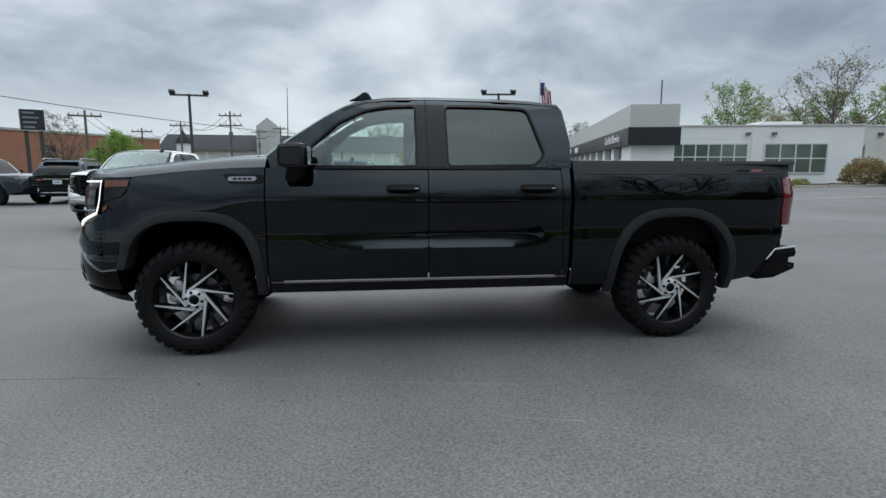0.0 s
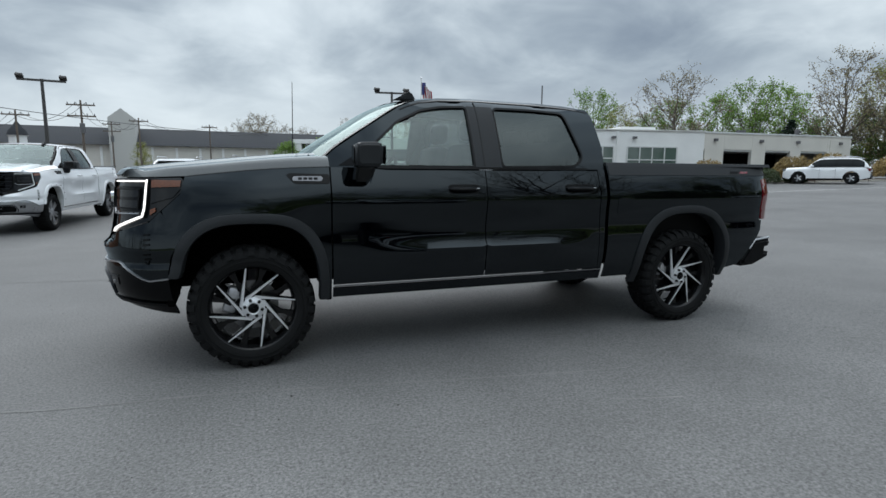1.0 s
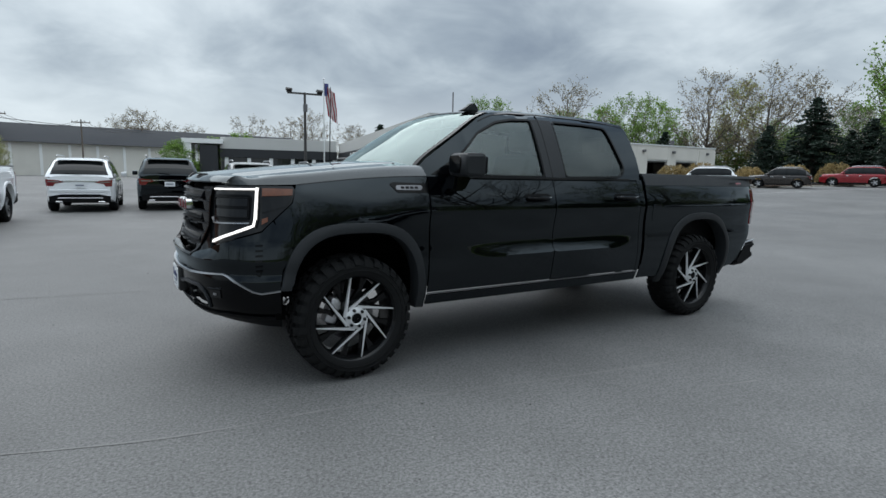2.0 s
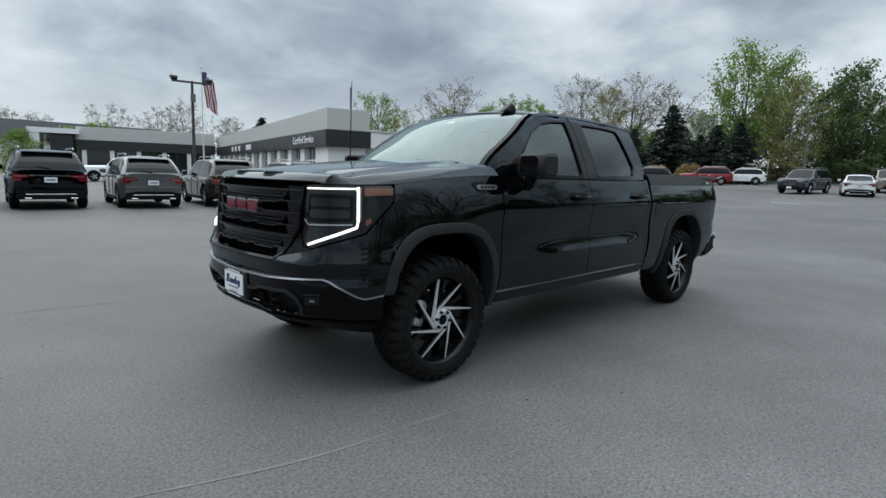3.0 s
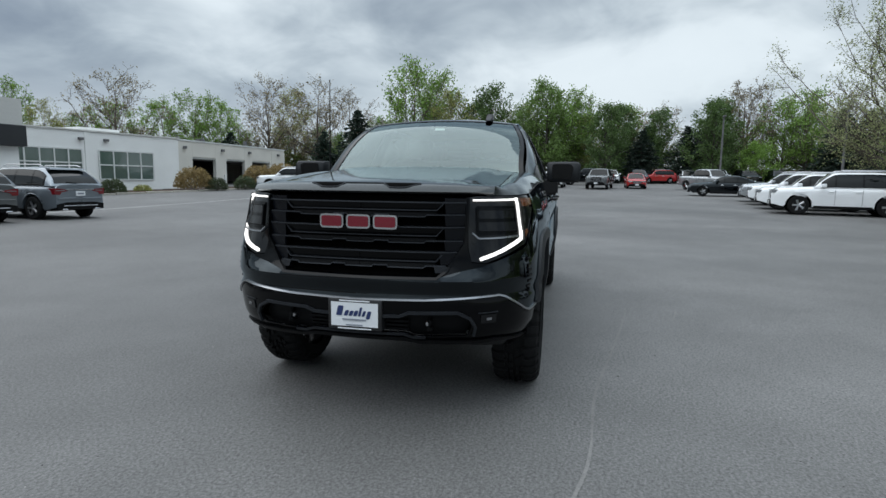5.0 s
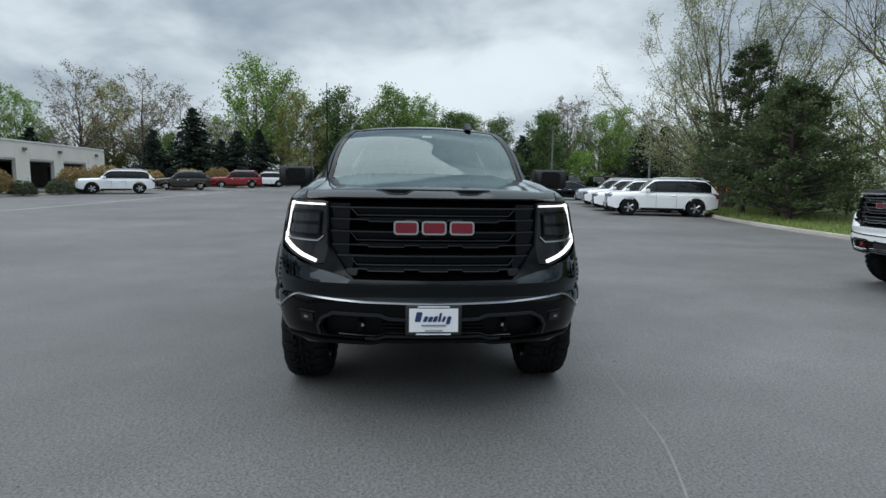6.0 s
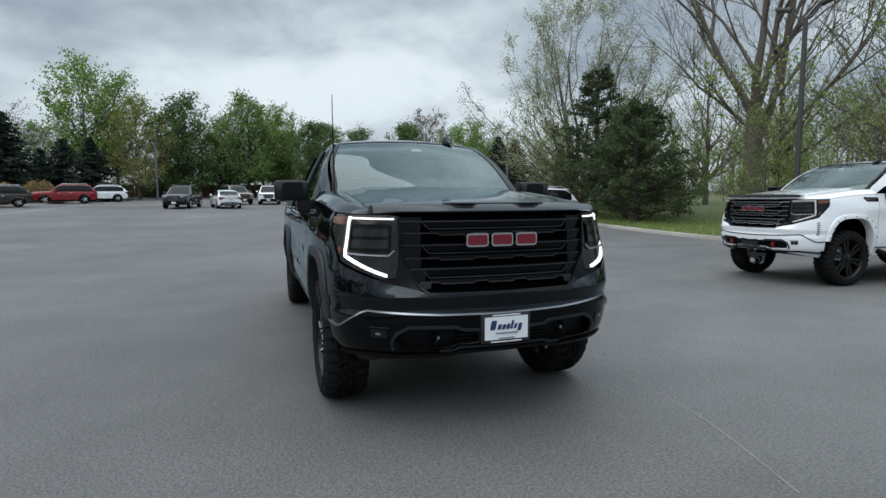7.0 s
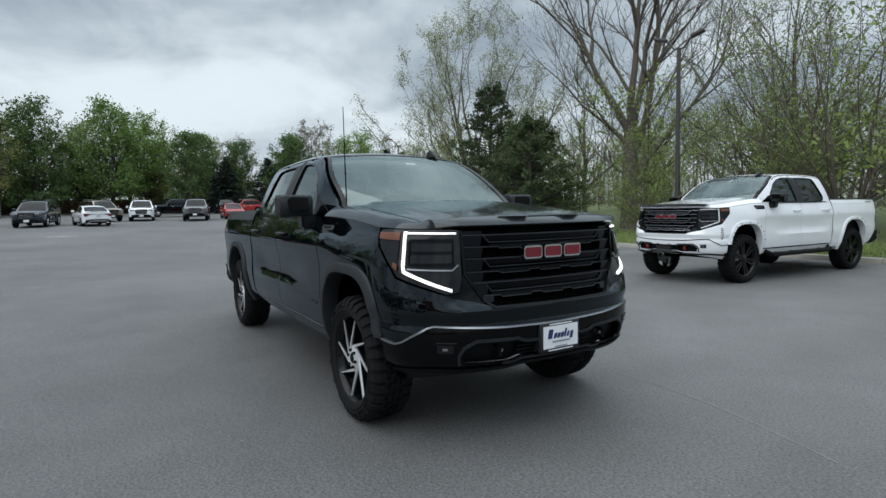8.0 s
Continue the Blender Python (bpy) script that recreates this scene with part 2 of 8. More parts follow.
# the paler black holds dust plus sky brightness mixed into its ground colour
PAINT = {
    "black": lacquer("black_car_lacquer", (0.0005, 0.0007, 0.0012), (0.82, 0.93, 1.0), 1.49, 0.02), "dusty_skylit": lacquer("dusty_skylit_black_lacquer", (0.024, 0.025, 0.0255), (0.88, 0.96, 1.0), 1.45, 0.07), "white": paint("white_car_paint", (0.80, 0.82, 0.84)), "grey": paint("grey_metallic_paint", (0.13, 0.14, 0.145), 0.3, 0.6),
    "silver": paint("silver_metallic_paint", (0.36, 0.38, 0.40), 0.3, 0.7), "red": paint("deep_red_paint", (0.24, 0.012, 0.018), 0.25, 0.2), "brightred": paint("bright_red_paint", (0.38, 0.02, 0.02)),
    "navy": paint("dark_blue_paint", (0.018, 0.026, 0.040), 0.25, 0.3), "bluegrey": paint("blue_grey_paint", (0.19, 0.22, 0.25), 0.3, 0.6), "tan": paint("tan_metallic_paint", (0.24, 0.21, 0.17), 0.3, 0.5),
    "bronze": paint("dark_bronze_paint", (0.030, 0.025, 0.022), 0.25, 0.4),
}


def leaf_material(name, rgb, spread=0.35):
    m = bpy.data.materials.new(name)
    m.use_nodes = True
    nt = m.node_tree
    b = nt.nodes["Principled BSDF"]
    b.inputs["Roughness"].default_value = 0.7
    geo, mr, oi, mr2, mu, vm = (nt.nodes.new(k) for k in ("ShaderNodeNewGeometry", "ShaderNodeMapRange", "ShaderNodeObjectInfo", "ShaderNodeMapRange", "ShaderNodeMath", "ShaderNodeVectorMath"))
    mr.inputs["To Min"].default_value, mr.inputs["To Max"].default_value = 1 - spread, 1 + spread
    mr2.inputs["To Min"].default_value, mr2.inputs["To Max"].default_value = 0.85, 1.15
    mu.operation, vm.operation = "MULTIPLY", "SCALE"
    vm.inputs[0].default_value = rgb
    nt.links.new(geo.outputs["Random Per Island"], mr.inputs[0])
    nt.links.new(oi.outputs["Random"], mr2.inputs[0])
    nt.links.new(mr.outputs[0], mu.inputs[0])
    nt.links.new(mr2.outputs[0], mu.inputs[1])
    nt.links.new(mu.outputs[0], vm.inputs["Scale"])
    nt.links.new(vm.outputs[0], b.inputs["Base Color"])
    out, tl, mx = nt.nodes["Material Output"], nt.nodes.new("ShaderNodeBsdfTranslucent"), nt.nodes.new("ShaderNodeMixShader")
    mx.inputs[0].default_value = 0.4
    nt.links.new(vm.outputs[0], tl.inputs[0])
    nt.links.new(b.outputs[0], mx.inputs[1])
    nt.links.new(tl.outputs[0], mx.inputs[2])
    nt.links.new(mx.outputs[0], out.inputs[0])
    return m


LEAF = {
    "bud": leaf_material("budding_leaf", (0.27, 0.30, 0.14)), "green": leaf_material("fresh_green_leaf", (0.165, 0.275, 0.055)), "mid": leaf_material("mid_green_leaf", (0.14, 0.225, 0.058)), "ivy": leaf_material("ivy_leaf", (0.088, 0.148, 0.044)),
    "yellow": leaf_material("yellow_green_leaf", (0.26, 0.275, 0.08)), "brown": leaf_material("brown_bud_leaf", (0.21, 0.18, 0.105)), "needle": leaf_material("spruce_needle", (0.018, 0.036, 0.024)),
    "cedar": leaf_material("cedar_needle", (0.062, 0.092, 0.034)), "shrub": leaf_material("tan_shrub_leaf", (0.27, 0.20, 0.085)), "box": leaf_material("boxwood_leaf", (0.055, 0.075, 0.035)), "blossom": leaf_material("white_blossom", (0.55, 0.50, 0.47)),
    "under": leaf_material("understorey_leaf", (0.205, 0.27, 0.075)),
}

# ---- mesh helpers ----


def part(name, bm, material, parent=None, label="", angle=35):
    """Links a bmesh as ONE mesh object under a thing or a part."""
    me = bpy.data.meshes.new(name)
    bm.to_mesh(me)
    bm.free()
    me.materials.append(material)
    me.shade_smooth()
    me.set_sharp_from_angle(angle=radians(angle))
    ob = new(name, me)
    if parent is not None:
        ob.parent = parent
    return tagged(ob, label) if label else ob


def thing(name, label, category, m=None, group="", kind=""):
    ob = new(name)
    ob.empty_display_size = 0.1
    if m is not None:
        ob.matrix_basis = m
    return tagged(ob, label, category, group, kind)


def box(bm, x0, x1, y0, y1, z0, z1, bevel=0.0, seg=2):
    r = bmesh.ops.create_cube(bm, size=1.0, matrix=Matrix.LocRotScale(((x0 + x1) / 2, (y0 + y1) / 2, (z0 + z1) / 2), None, (abs(x1 - x0), abs(y1 - y0), abs(z1 - z0))))
    if bevel:
        es = list({e for v in r["verts"] for e in v.link_edges})
        bmesh.ops.bevel(bm, geom=es, offset=bevel, segments=seg, affect="EDGES", profile=0.5)
    return bm


def tube(bm, pts, radii, seg=8, caps=True):
    """A tapered tube through pts."""
    pts = [Vector(p) for p in pts]
    if isinstance(radii, (int, float)):
        radii = [radii] * len(pts)
    rings = []
    ref = Vector((0, 0, 1))
    for i, p in enumerate(pts):
        d = (pts[min(i + 1, len(pts) - 1)] - pts[max(i - 1, 0)]).normalized()
        if abs(d.dot(ref)) > 0.95:
            ref = Vector((1, 0, 0)) if abs(d.x) < 0.9 else Vector((0, 1, 0))
        u = d.cross(ref).normalized()
        v = d.cross(u)
        rings.append([bm.verts.new(p + (u * math.cos(a) + v * math.sin(a)) * radii[i]) for a in (2 * math.pi * k / seg for k in range(seg))])
    for a, b in zip(rings, rings[1:]):
        for k in range(seg):
            bm.faces.new((a[k], a[(k + 1) % seg], b[(k + 1) % seg], b[k]))
    if caps:
        bm.faces.new(rings[0][::-1])
        bm.faces.new(rings[-1])
    return bm


def prism(bm, poly, axis, a, b):
    """Extrudes a polygon of (u, v) along an axis from a to b."""
    put = {"x": lambda u, v, w: (w, u, v), "y": lambda u, v, w: (u, w, v), "z": lambda u, v, w: (u, v, w)}[axis]
    lo, hi = [bm.verts.new(put(u, v, a)) for u, v in poly], [bm.verts.new(put(u, v, b)) for u, v in poly]
    n = len(poly)
    fs = [bm.faces.new(lo), bm.faces.new(hi[::-1])] + [bm.faces.new((lo[i], hi[i], hi[(i + 1) % n], lo[(i + 1) % n])) for i in range(n)]
    bmesh.ops.recalc_face_normals(bm, faces=fs)
    return bm


def lathe(bm, prof, seg=32, axis="y", caps=False):
    """Turns a profile of (radius, along) round an axis."""
    rings = []
    for r, w in prof:
        ring = []
        for k in range(seg):
            a = 2 * math.pi * k / seg
            c, s = r * math.cos(a), r * math.sin(a)
            ring.append(bm.verts.new({"y": (c, w, s), "z": (c, s, w), "x": (w, c, s)}[axis]))
        rings.append(ring)
    for a, b in zip(rings, rings[1:]):
        for k in range(seg):
            bm.faces.new((a[k], a[(k + 1) % seg], b[(k + 1) % seg], b[k]))
    for ring in (rings[0], rings[-1]) if caps else ():
        bm.faces.new(ring)
    bmesh.ops.recalc_face_normals(bm, faces=bm.faces[:])
    return bm


def curve_through(table, x):
    """Piecewise linear look-up."""
    if x <= table[0][0]:
        return table[0][1]
    for (a, fa), (b, fb) in zip(table, table[1:]):
        if x <= b:
            return fa + (fb - fa) * (x - a) / (b - a)
    return table[-1][1]


def smooth(t):
    t = min(1.0, max(0.0, t))
    return t * t * (3 - 2 * t)


def ground_z(x, y):
    """The lot is level round the truck and rises gently to the east."""
    return 0.027 * 4 * math.log1p(math.exp(min(40.0, (x - 16) / 4)))

# ---- ground ----


def asphalt():
    m = bpy.data.materials.new("dark_asphalt")
    m.use_nodes = True
    nt = m.node_tree
    b = nt.nodes["Principled BSDF"]
    co = nt.nodes.new("ShaderNodeTexCoord")

    def noise_at(scale, detail=3.0, stretch=None, rough=0.55):
        n = nt.nodes.new("ShaderNodeTexNoise")
        n.inputs["Scale"].default_value, n.inputs["Detail"].default_value, n.inputs["Roughness"].default_value = scale, detail, rough
        if stretch:
            mp = nt.nodes.new("ShaderNodeMapping")
            mp.inputs["Scale"].default_value, mp.inputs["Rotation"].default_value = stretch[0], (0, 0, radians(stretch[1]))
            nt.links.new(co.outputs["Object"], mp.inputs[0])
            nt.links.new(mp.outputs[0], n.inputs["Vector"])
        else:
            nt.links.new(co.outputs["Object"], n.inputs["Vector"])
        return n.outputs[0]

    def ranged(v, a, c, lo, hi):
        r = nt.nodes.new("ShaderNodeMapRange")
        for key, val in (("From Min", a), ("From Max", c), ("To Min", lo), ("To Max", hi)):
            r.inputs[key].default_value = val
        nt.links.new(v, r.inputs[0])
        return r.outputs[0]

    def times(a, c, op="MULTIPLY"):
        n = nt.nodes.new("ShaderNodeMath")
        n.operation = op
        nt.links.new(a, n.inputs[0])
        nt.links.new(c, n.inputs[1])
        return n.outputs[0]

    grit = noise_at(60, 3.0, rough=0.75)
    patches = noise_at(0.16, 4.0)
    streaks = noise_at(0.35, 4.0, ((1.0, 0.12, 1.0), 8))
    blotch = noise_at(1.3, 5.0)
    vor = nt.nodes.new("ShaderNodeTexVoronoi")
    vor.inputs["Scale"].default_value = 70
    nt.links.new(co.outputs["Object"], vor.inputs["Vector"])
    chips = ranged(vor.outputs["Distance"], 0.0, 0.25, 1.6, 1.0)
    v = times(ranged(grit, 0.32, 0.68, 0.45, 1.55), ranged(patches, 0.3, 0.7, 0.74, 1.26))
    v = times(v, ranged(streaks, 0.3, 0.7, 0.78, 1.20))
    v = times(v, ranged(blotch, 0.3, 0.7, 0.93, 1.07))
    v = times(v, chips)
    sc = nt.nodes.new("ShaderNodeVectorMath")
    sc.operation = "SCALE"
    sc.inputs[0].default_value = (0.103, 0.1025, 0.101)
    nt.links.new(v, sc.inputs["Scale"])
    nt.links.new(sc.outputs[0], b.inputs["Base Color"])
    nt.links.new(ranged(streaks, 0.3, 0.7, 0.56, 0.76), b.inputs["Roughness"])
    b.inputs["Specular IOR Level"].default_value = 0.5
    bn = nt.nodes.new("ShaderNodeBump")
    bn.inputs["Strength"].default_value, bn.inputs["Distance"].default_value = 0.8, 0.005
    nt.links.new(times(grit, ranged(vor.outputs["Distance"], 0.0, 0.4, 1.2, 0.8)), bn.inputs["Height"])
    nt.links.new(bn.outputs[0], b.inputs["Normal"])
    return m


M["asphalt"] = asphalt()


def sheet(name, x0, x1, y0, y1, nx, ny, height, material, label="", category="", kind="structure"):
    bm = bmesh.new()
    vs = [[bm.verts.new((x0 + (x1 - x0) * i / nx, y0 + (y1 - y0) * j / ny, 0)) for i in range(nx + 1)] for j in range(ny + 1)]
    for row in vs:
        for v in row:
            v.co.z = height(v.co.x, v.co.y)
    for j in range(ny):
        for i in range(nx):
            bm.faces.new((vs[j][i], vs[j][i + 1], vs[j + 1][i + 1], vs[j + 1][i]))
    return tagged(part(name, bm, material), label, category, kind=kind)


sheet("ground", -600, 600, -600, 600, 300, 12, ground_z, M["asphalt"], "dark worn asphalt of a wide car lot", "asphalt")

# kerb and planted verge along the south edge
KERB = [(-34.0, -12.9), (0.0, -12.8), (12.0, -12.9), (21.5, -14.3), (34.0, -20.5), (48.0, -26.0), (66.0, -31.0)]


def kerb_y(x):
    return curve_through(KERB, x)


def verge_z(x, y):
    d = kerb_y(x) - y
    return ground_z(x, y) + 0.125 + 0.9 * smooth(d / 26) + 0.10 * noise.noise((x * 0.22, y * 0.22, 0)) * smooth(d / 2)


bm = bmesh.new()
rows = [[bm.verts.new((x, kerb_y(x) - 0.16 - d, 0)) for x in [-34 + i for i in range(101)]] for d in (0, 0.6, 1.5, 3, 5, 8, 12, 17, 24, 34, 60)]
for r in rows:
    for v in r:
        v.co.z = verge_z(v.co.x, v.co.y)
for a, b in zip(rows, rows[1:]):
    for i in range(100):
        bm.faces.new((a[i], b[i], b[i + 1], a[i + 1]))
tagged(part("ground_verge", bm, M["grass"]), "rough spring grass verge behind the kerb", "grass", kind="structure")

kerb = thing("kerb", "worn pale concrete kerb along the grass verge", "kerb", kind="structure")
x = -34.0
while x < 64:
    L = 3.0
    y0, y1 = kerb_y(x), kerb_y(x + L)
    bm = box(bmesh.new(), 0.006, math.hypot(L, y1 - y0) - 0.006, -0.16, 0.0, -0.2, 0.13, 0.02)
    ob = part("kerb_stone", bm, M["concrete"], kerb)
    ob.matrix_basis = pose(x, y0, ground_z(x, y0), 0, -math.degrees(math.atan2(ground_z(x + L, y1) - ground_z(x, y0), L)), math.degrees(math.atan2(y1 - y0, L)))
    x += L


def stripe(x0, y0, x1, y1, w):
    n = max(2, int(math.hypot(x1 - x0, y1 - y0) / 1.5))
    bm = bmesh.new()
    d = Vector((x1 - x0, y1 - y0, 0)).normalized()
    s = Vector((-d.y, d.x, 0)) * w / 2
    prev = None
    for i in range(n + 1):
        p = Vector((x0 + (x1 - x0) * i / n, y0 + (y1 - y0) * i / n, 0))
        pair = [bm.verts.new(p + s), bm.verts.new(p - s)]
        for v in pair:
            v.co.z = ground_z(v.co.x, v.co.y) + 0.005
        if prev:
            bm.faces.new((prev[0], prev[1], pair[1], pair[0]))
        prev = pair
    tagged(part("painted_line", bm, M["paint_line"]), "thin faded white line painted on the asphalt", "line", kind="structure")


stripe(12, 17.9, 70, 14.5, 0.12)
stripe(30.5, 5.3, 30.7, 4.0, 0.22)

# ---- dealership ----
AX = math.degrees(math.atan2(-11.4, 47.0))  # the way its fronts run


def wall_piece(name, parent, material, u0, u1, v0, v1, z0, z1, label=""):
    return part(name, box(bmesh.new(), u0, u1, v0, v1, z0, z1, 0.01, 1), material, parent, label)


def windows(parent, u0, u1, v, z0, z1, nu, nz, face, pane_mat, name="window"):
    """A glazed opening with its frame: panes, mullions; face: +1 along v or u."""
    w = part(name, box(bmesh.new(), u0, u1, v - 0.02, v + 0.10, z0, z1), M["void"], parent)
    for i in range(nu):
        for j in range(nz):
            a, b = u0 + (u1 - u0) * i / nu, u0 + (u1 - u0) * (i + 1) / nu
            c, d = z0 + (z1 - z0) * j / nz, z0 + (z1 - z0) * (j + 1) / nz
            part("pane", box(bmesh.new(), a + 0.04, b - 0.04, v - 0.045, v - 0.03, c + 0.04, d - 0.04), pane_mat, w)
    bm = bmesh.new()
    for i in range(nu + 1):
        a = u0 + (u1 - u0) * i / nu
        box(bm, a - 0.045, a + 0.045, v - 0.09, v - 0.021, z0, z1)
    for j in range(nz + 1):
        c = z0 + (z1 - z0) * j / nz
        box(bm, u0, u1, v - 0.085, v - 0.022, c - 0.045, c + 0.045)
    part("frame", bm, M["frame_white"], w)
    return w


# low white service wing; its front runs along u, v grows away from the lot
wing = thing("service_wing", "long low white rendered service wing with large windows", "building", pose(22.2, 34.1, 0, 0, 0, AX))
wall_piece("wall", wing, M["white_wall"], 0.0, 14.6, 0.12, 16, 0.0, 4.62)
wall_piece("coping", wing, M["cladding"], -0.02, 14.66, 0.04, 16.1, 4.62, 4.74)
wall_piece("pilaster", wing, M["white_wall"], 6.95, 7.15, 0.06, 0.14, 0.3, 4.6)
wall_piece("parapet", wing, M["white_wall"], 9.5, 12.8, 5, 9, 4.74, 5.35)
wall_piece("plinth", wing, M["concrete"], 0, 14.62, 0.07, 0.2, 0.0, 0.45)
windows(wing, 1.2, 6.7, 0.12, 1.45, 3.35, 6, 2, -1, M["pane_green"])
windows(wing, 7.9, 12.2, 0.12, 1.25, 3.35, 4, 2, -1, M["pane_green"])
for u in (6.5, 8.3):
    wall_piece("wall_lamp", wing, M["steel_grey"], u, u + 0.3, -0.15, 0.12, 4.0, 4.18)

bays = thing("bay_building", "cream block garage wing with three open service bays", "building", pose(36.6, 33.0, 0, 0, 0, -3.0))
DOORS = [(0.9, 2.1), (4.2, 7.4), (9.0, 12.0), (13.3, 16.6)]
edge = 0.0
for a, b in DOORS + [(19.6, 19.6)]:
    wall_piece("wall", bays, M["tan_wall"], edge, a, 0.0, 0.35, 0.0, 4.75)
    edge = b
for a, b in DOORS:
    wall_piece("lintel", bays, M["tan_wall"], a, b, 0.002, 0.35, 3.35, 4.748)
    wall_piece("door_frame", bays, M["frame_white"], a + 0.002, b - 0.002, 0.10, 0.30, 3.2, 3.348)
    wall_piece("raised_door", bays, M["steel_grey"], a + 0.05, b - 0.05, 0.4, 2.8, 3.1, 3.2)
    wall_piece("hoist", bays, M["steel_grey"], b - 0.8, b - 0.5, 3.0, 3.3, 0.4, 2.9)
wall_piece("back_wall", bays, M["void"], 0, 19.6, 8.0, 8.3, 0, 4.6)
wall_piece("end_wall", bays, M["tan_wall"], 19.3, 19.6, 0.36, 8.3, 0, 4.75)
wall_piece("roof", bays, M["roof_grey"], 0, 19.6, 0.36, 8.3, 4.5, 4.7)
wall_piece("coping", bays, M["frame_white"], -0.05, 19.65, -0.06, 0.4, 4.75, 4.88)
wall_piece("vent", bays, M["steel_grey"], 9.0, 9.7, 3, 3.6, 4.7, 5.4)
wall_piece("vent", bays, M["steel_grey"], 15.0, 15.3, 2, 2.3, 4.7, 5.6)
for u in (3.0, 8.2, 12.6, 18.0):
    wall_piece("wall_lamp", bays, M["steel_grey"], u, u + 0.35, -0.2, 0.0, 4.05, 4.3)
wall_piece("wall_step", bays, M["tan_wall"], 16.9, 19.62, -0.05, 0.0, 0, 4.5)

bollard = None
for u in (3.9, 7.8, 12.4, 16.9):
    if bollard is None:
        bollard = thing("bollard", "pale steel bollard beside a service bay", "bollard")
        part("post", lathe(bmesh.new(), [(0.10, 0.0), (0.10, 0.98), (0.085, 1.04), (0.04, 1.07), (0.001, 1.075)], 14, "z"), M["frame_white"], bollard)
        part("base", lathe(bmesh.new(), [(0.001, 0.03), (0.15, 0.03), (0.15, 0.0)], 14, "z"), M["concrete"], bollard)
        ob = bollard
    else:
        ob = copy_thing(bollard, Matrix())
    ob.matrix_basis = pose(36.6, 33.0, 0, 0, 0, -3.0) @ pose(u, -0.7, ground_z(36.6 + u, 0))
    tagged(ob, group="bollards by the service bays")

# showroom: a tall sloped fascia over a glazed front that runs away to the north
show = thing("showroom", "showroom with pale tall fascia and charcoal sign band", "building", pose(17.5, 28.4, 0, 0, 0, AX + 90))
# here u runs north along the glazed front, v to the west (towards the lot it is negative)
LEN = 48.0


def fascia(bm, pts, v0, v1):
    return prism(bm, pts, "y", v0, v1)


part("fascia", fascia(bmesh.new(), [(0, 4.12), (LEN, 4.12), (LEN, 5.5), (14, 5.5), (0, 5.52)], -3.0, 0.0), M["cladding"], show, "pale metal fascia")
part("band", box(bmesh.new(), -0.12, LEN, -3.1, 0.12, 3.0, 4.118, 0.02, 1), M["dark_band"], show, "charcoal sign band")
wall_piece("corner_wall", show, M["white_wall"], 0.4, 3.2, -2.9, -0.2, 0.0, 3.0)
wall_piece("back_wall", show, M["white_wall"], 3.2, LEN, -2.9, -2.6, 0.0, 3.0)
wall_piece("roof_block", show, M["white_wall"], 9.0, LEN, -14, -3.1, 0.0, 4.5)
for i in range(12):
    u = 3.4 + i * 3.7
    wall_piece("pier", show, M["white_wall"], u + 2.55, u + 3.65, -0.9, -0.2, 0.0, 3.0)
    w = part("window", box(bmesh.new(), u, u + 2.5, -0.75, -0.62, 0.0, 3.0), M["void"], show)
    for j in range(3):
        part("pane", box(bmesh.new(), u + 0.05 + j * 0.82, u + 0.81 + j * 0.82, -0.615, -0.60, 0.1, 2.1), M["pane_green"], w)
        part("pane", box(bmesh.new(), u + 0.05 + j * 0.82, u + 0.81 + j * 0.82, -0.615, -0.60, 2.2, 2.92), M["pane_green"], w)
    bm = bmesh.new()
    for j in range(4):
        box(bm, u - 0.03 + j * 0.82, u + 0.05 + j * 0.82, -0.60, -0.55, 0.0, 3.0)
    box(bm, u, u + 2.5, -0.60, -0.56, 2.1, 2.2)
    part("frame", bm, M["frame_white"], w)
tube_bm = tube(bmesh.new(), [(1.5, -2.2, 5.5), (1.5, -2.2, 7.2)], 0.05, 6)
part("vent_pipe", tube_bm, M["steel_grey"], show)


def words(text, size, m, material, parent, name, depth=0.03):
    cu = bpy.data.curves.new(name, "FONT")
    cu.body, cu.size, cu.extrude, cu.align_x = text, size, depth, "CENTER"
    tmp = bpy.data.objects.new(name, cu)
    scene.collection.objects.link(tmp)
    me = bpy.data.meshes.new_from_object(tmp.evaluated_get(bpy.context.evaluated_depsgraph_get()))
    bpy.data.objects.remove(tmp)
    bpy.data.curves.remove(cu)
    me.name = name
    me.materials.clear()
    me.materials.append(material)
    ob = new(name, me)
    ob.parent = parent
    ob.matrix_basis = m
    return ob


words("Certified Service", 0.78, pose(5.2, 0.14, 3.33, 90, 0, 180), M["sign_white"], show, "sign_letters")
part("sign_mark", box(bmesh.new(), 8.4, 8.7, 0.12, 0.16, 3.08, 3.28), M["pane_green"], show)
part("sign_mark", box(bmesh.new(), 2.0, 2.3, 0.12, 0.16, 3.08, 3.28), M["emblem_red"], show)
for u, wd in ((24.0, 2.6), (30, 1.0), (32.2, 1.0), (34.4, 1.0)):
    part("sign_shape", box(bmesh.new(), u, u + wd, 0.12, 0.18, 3.3, 3.85, 0.05, 1), M["sign_white"], show)

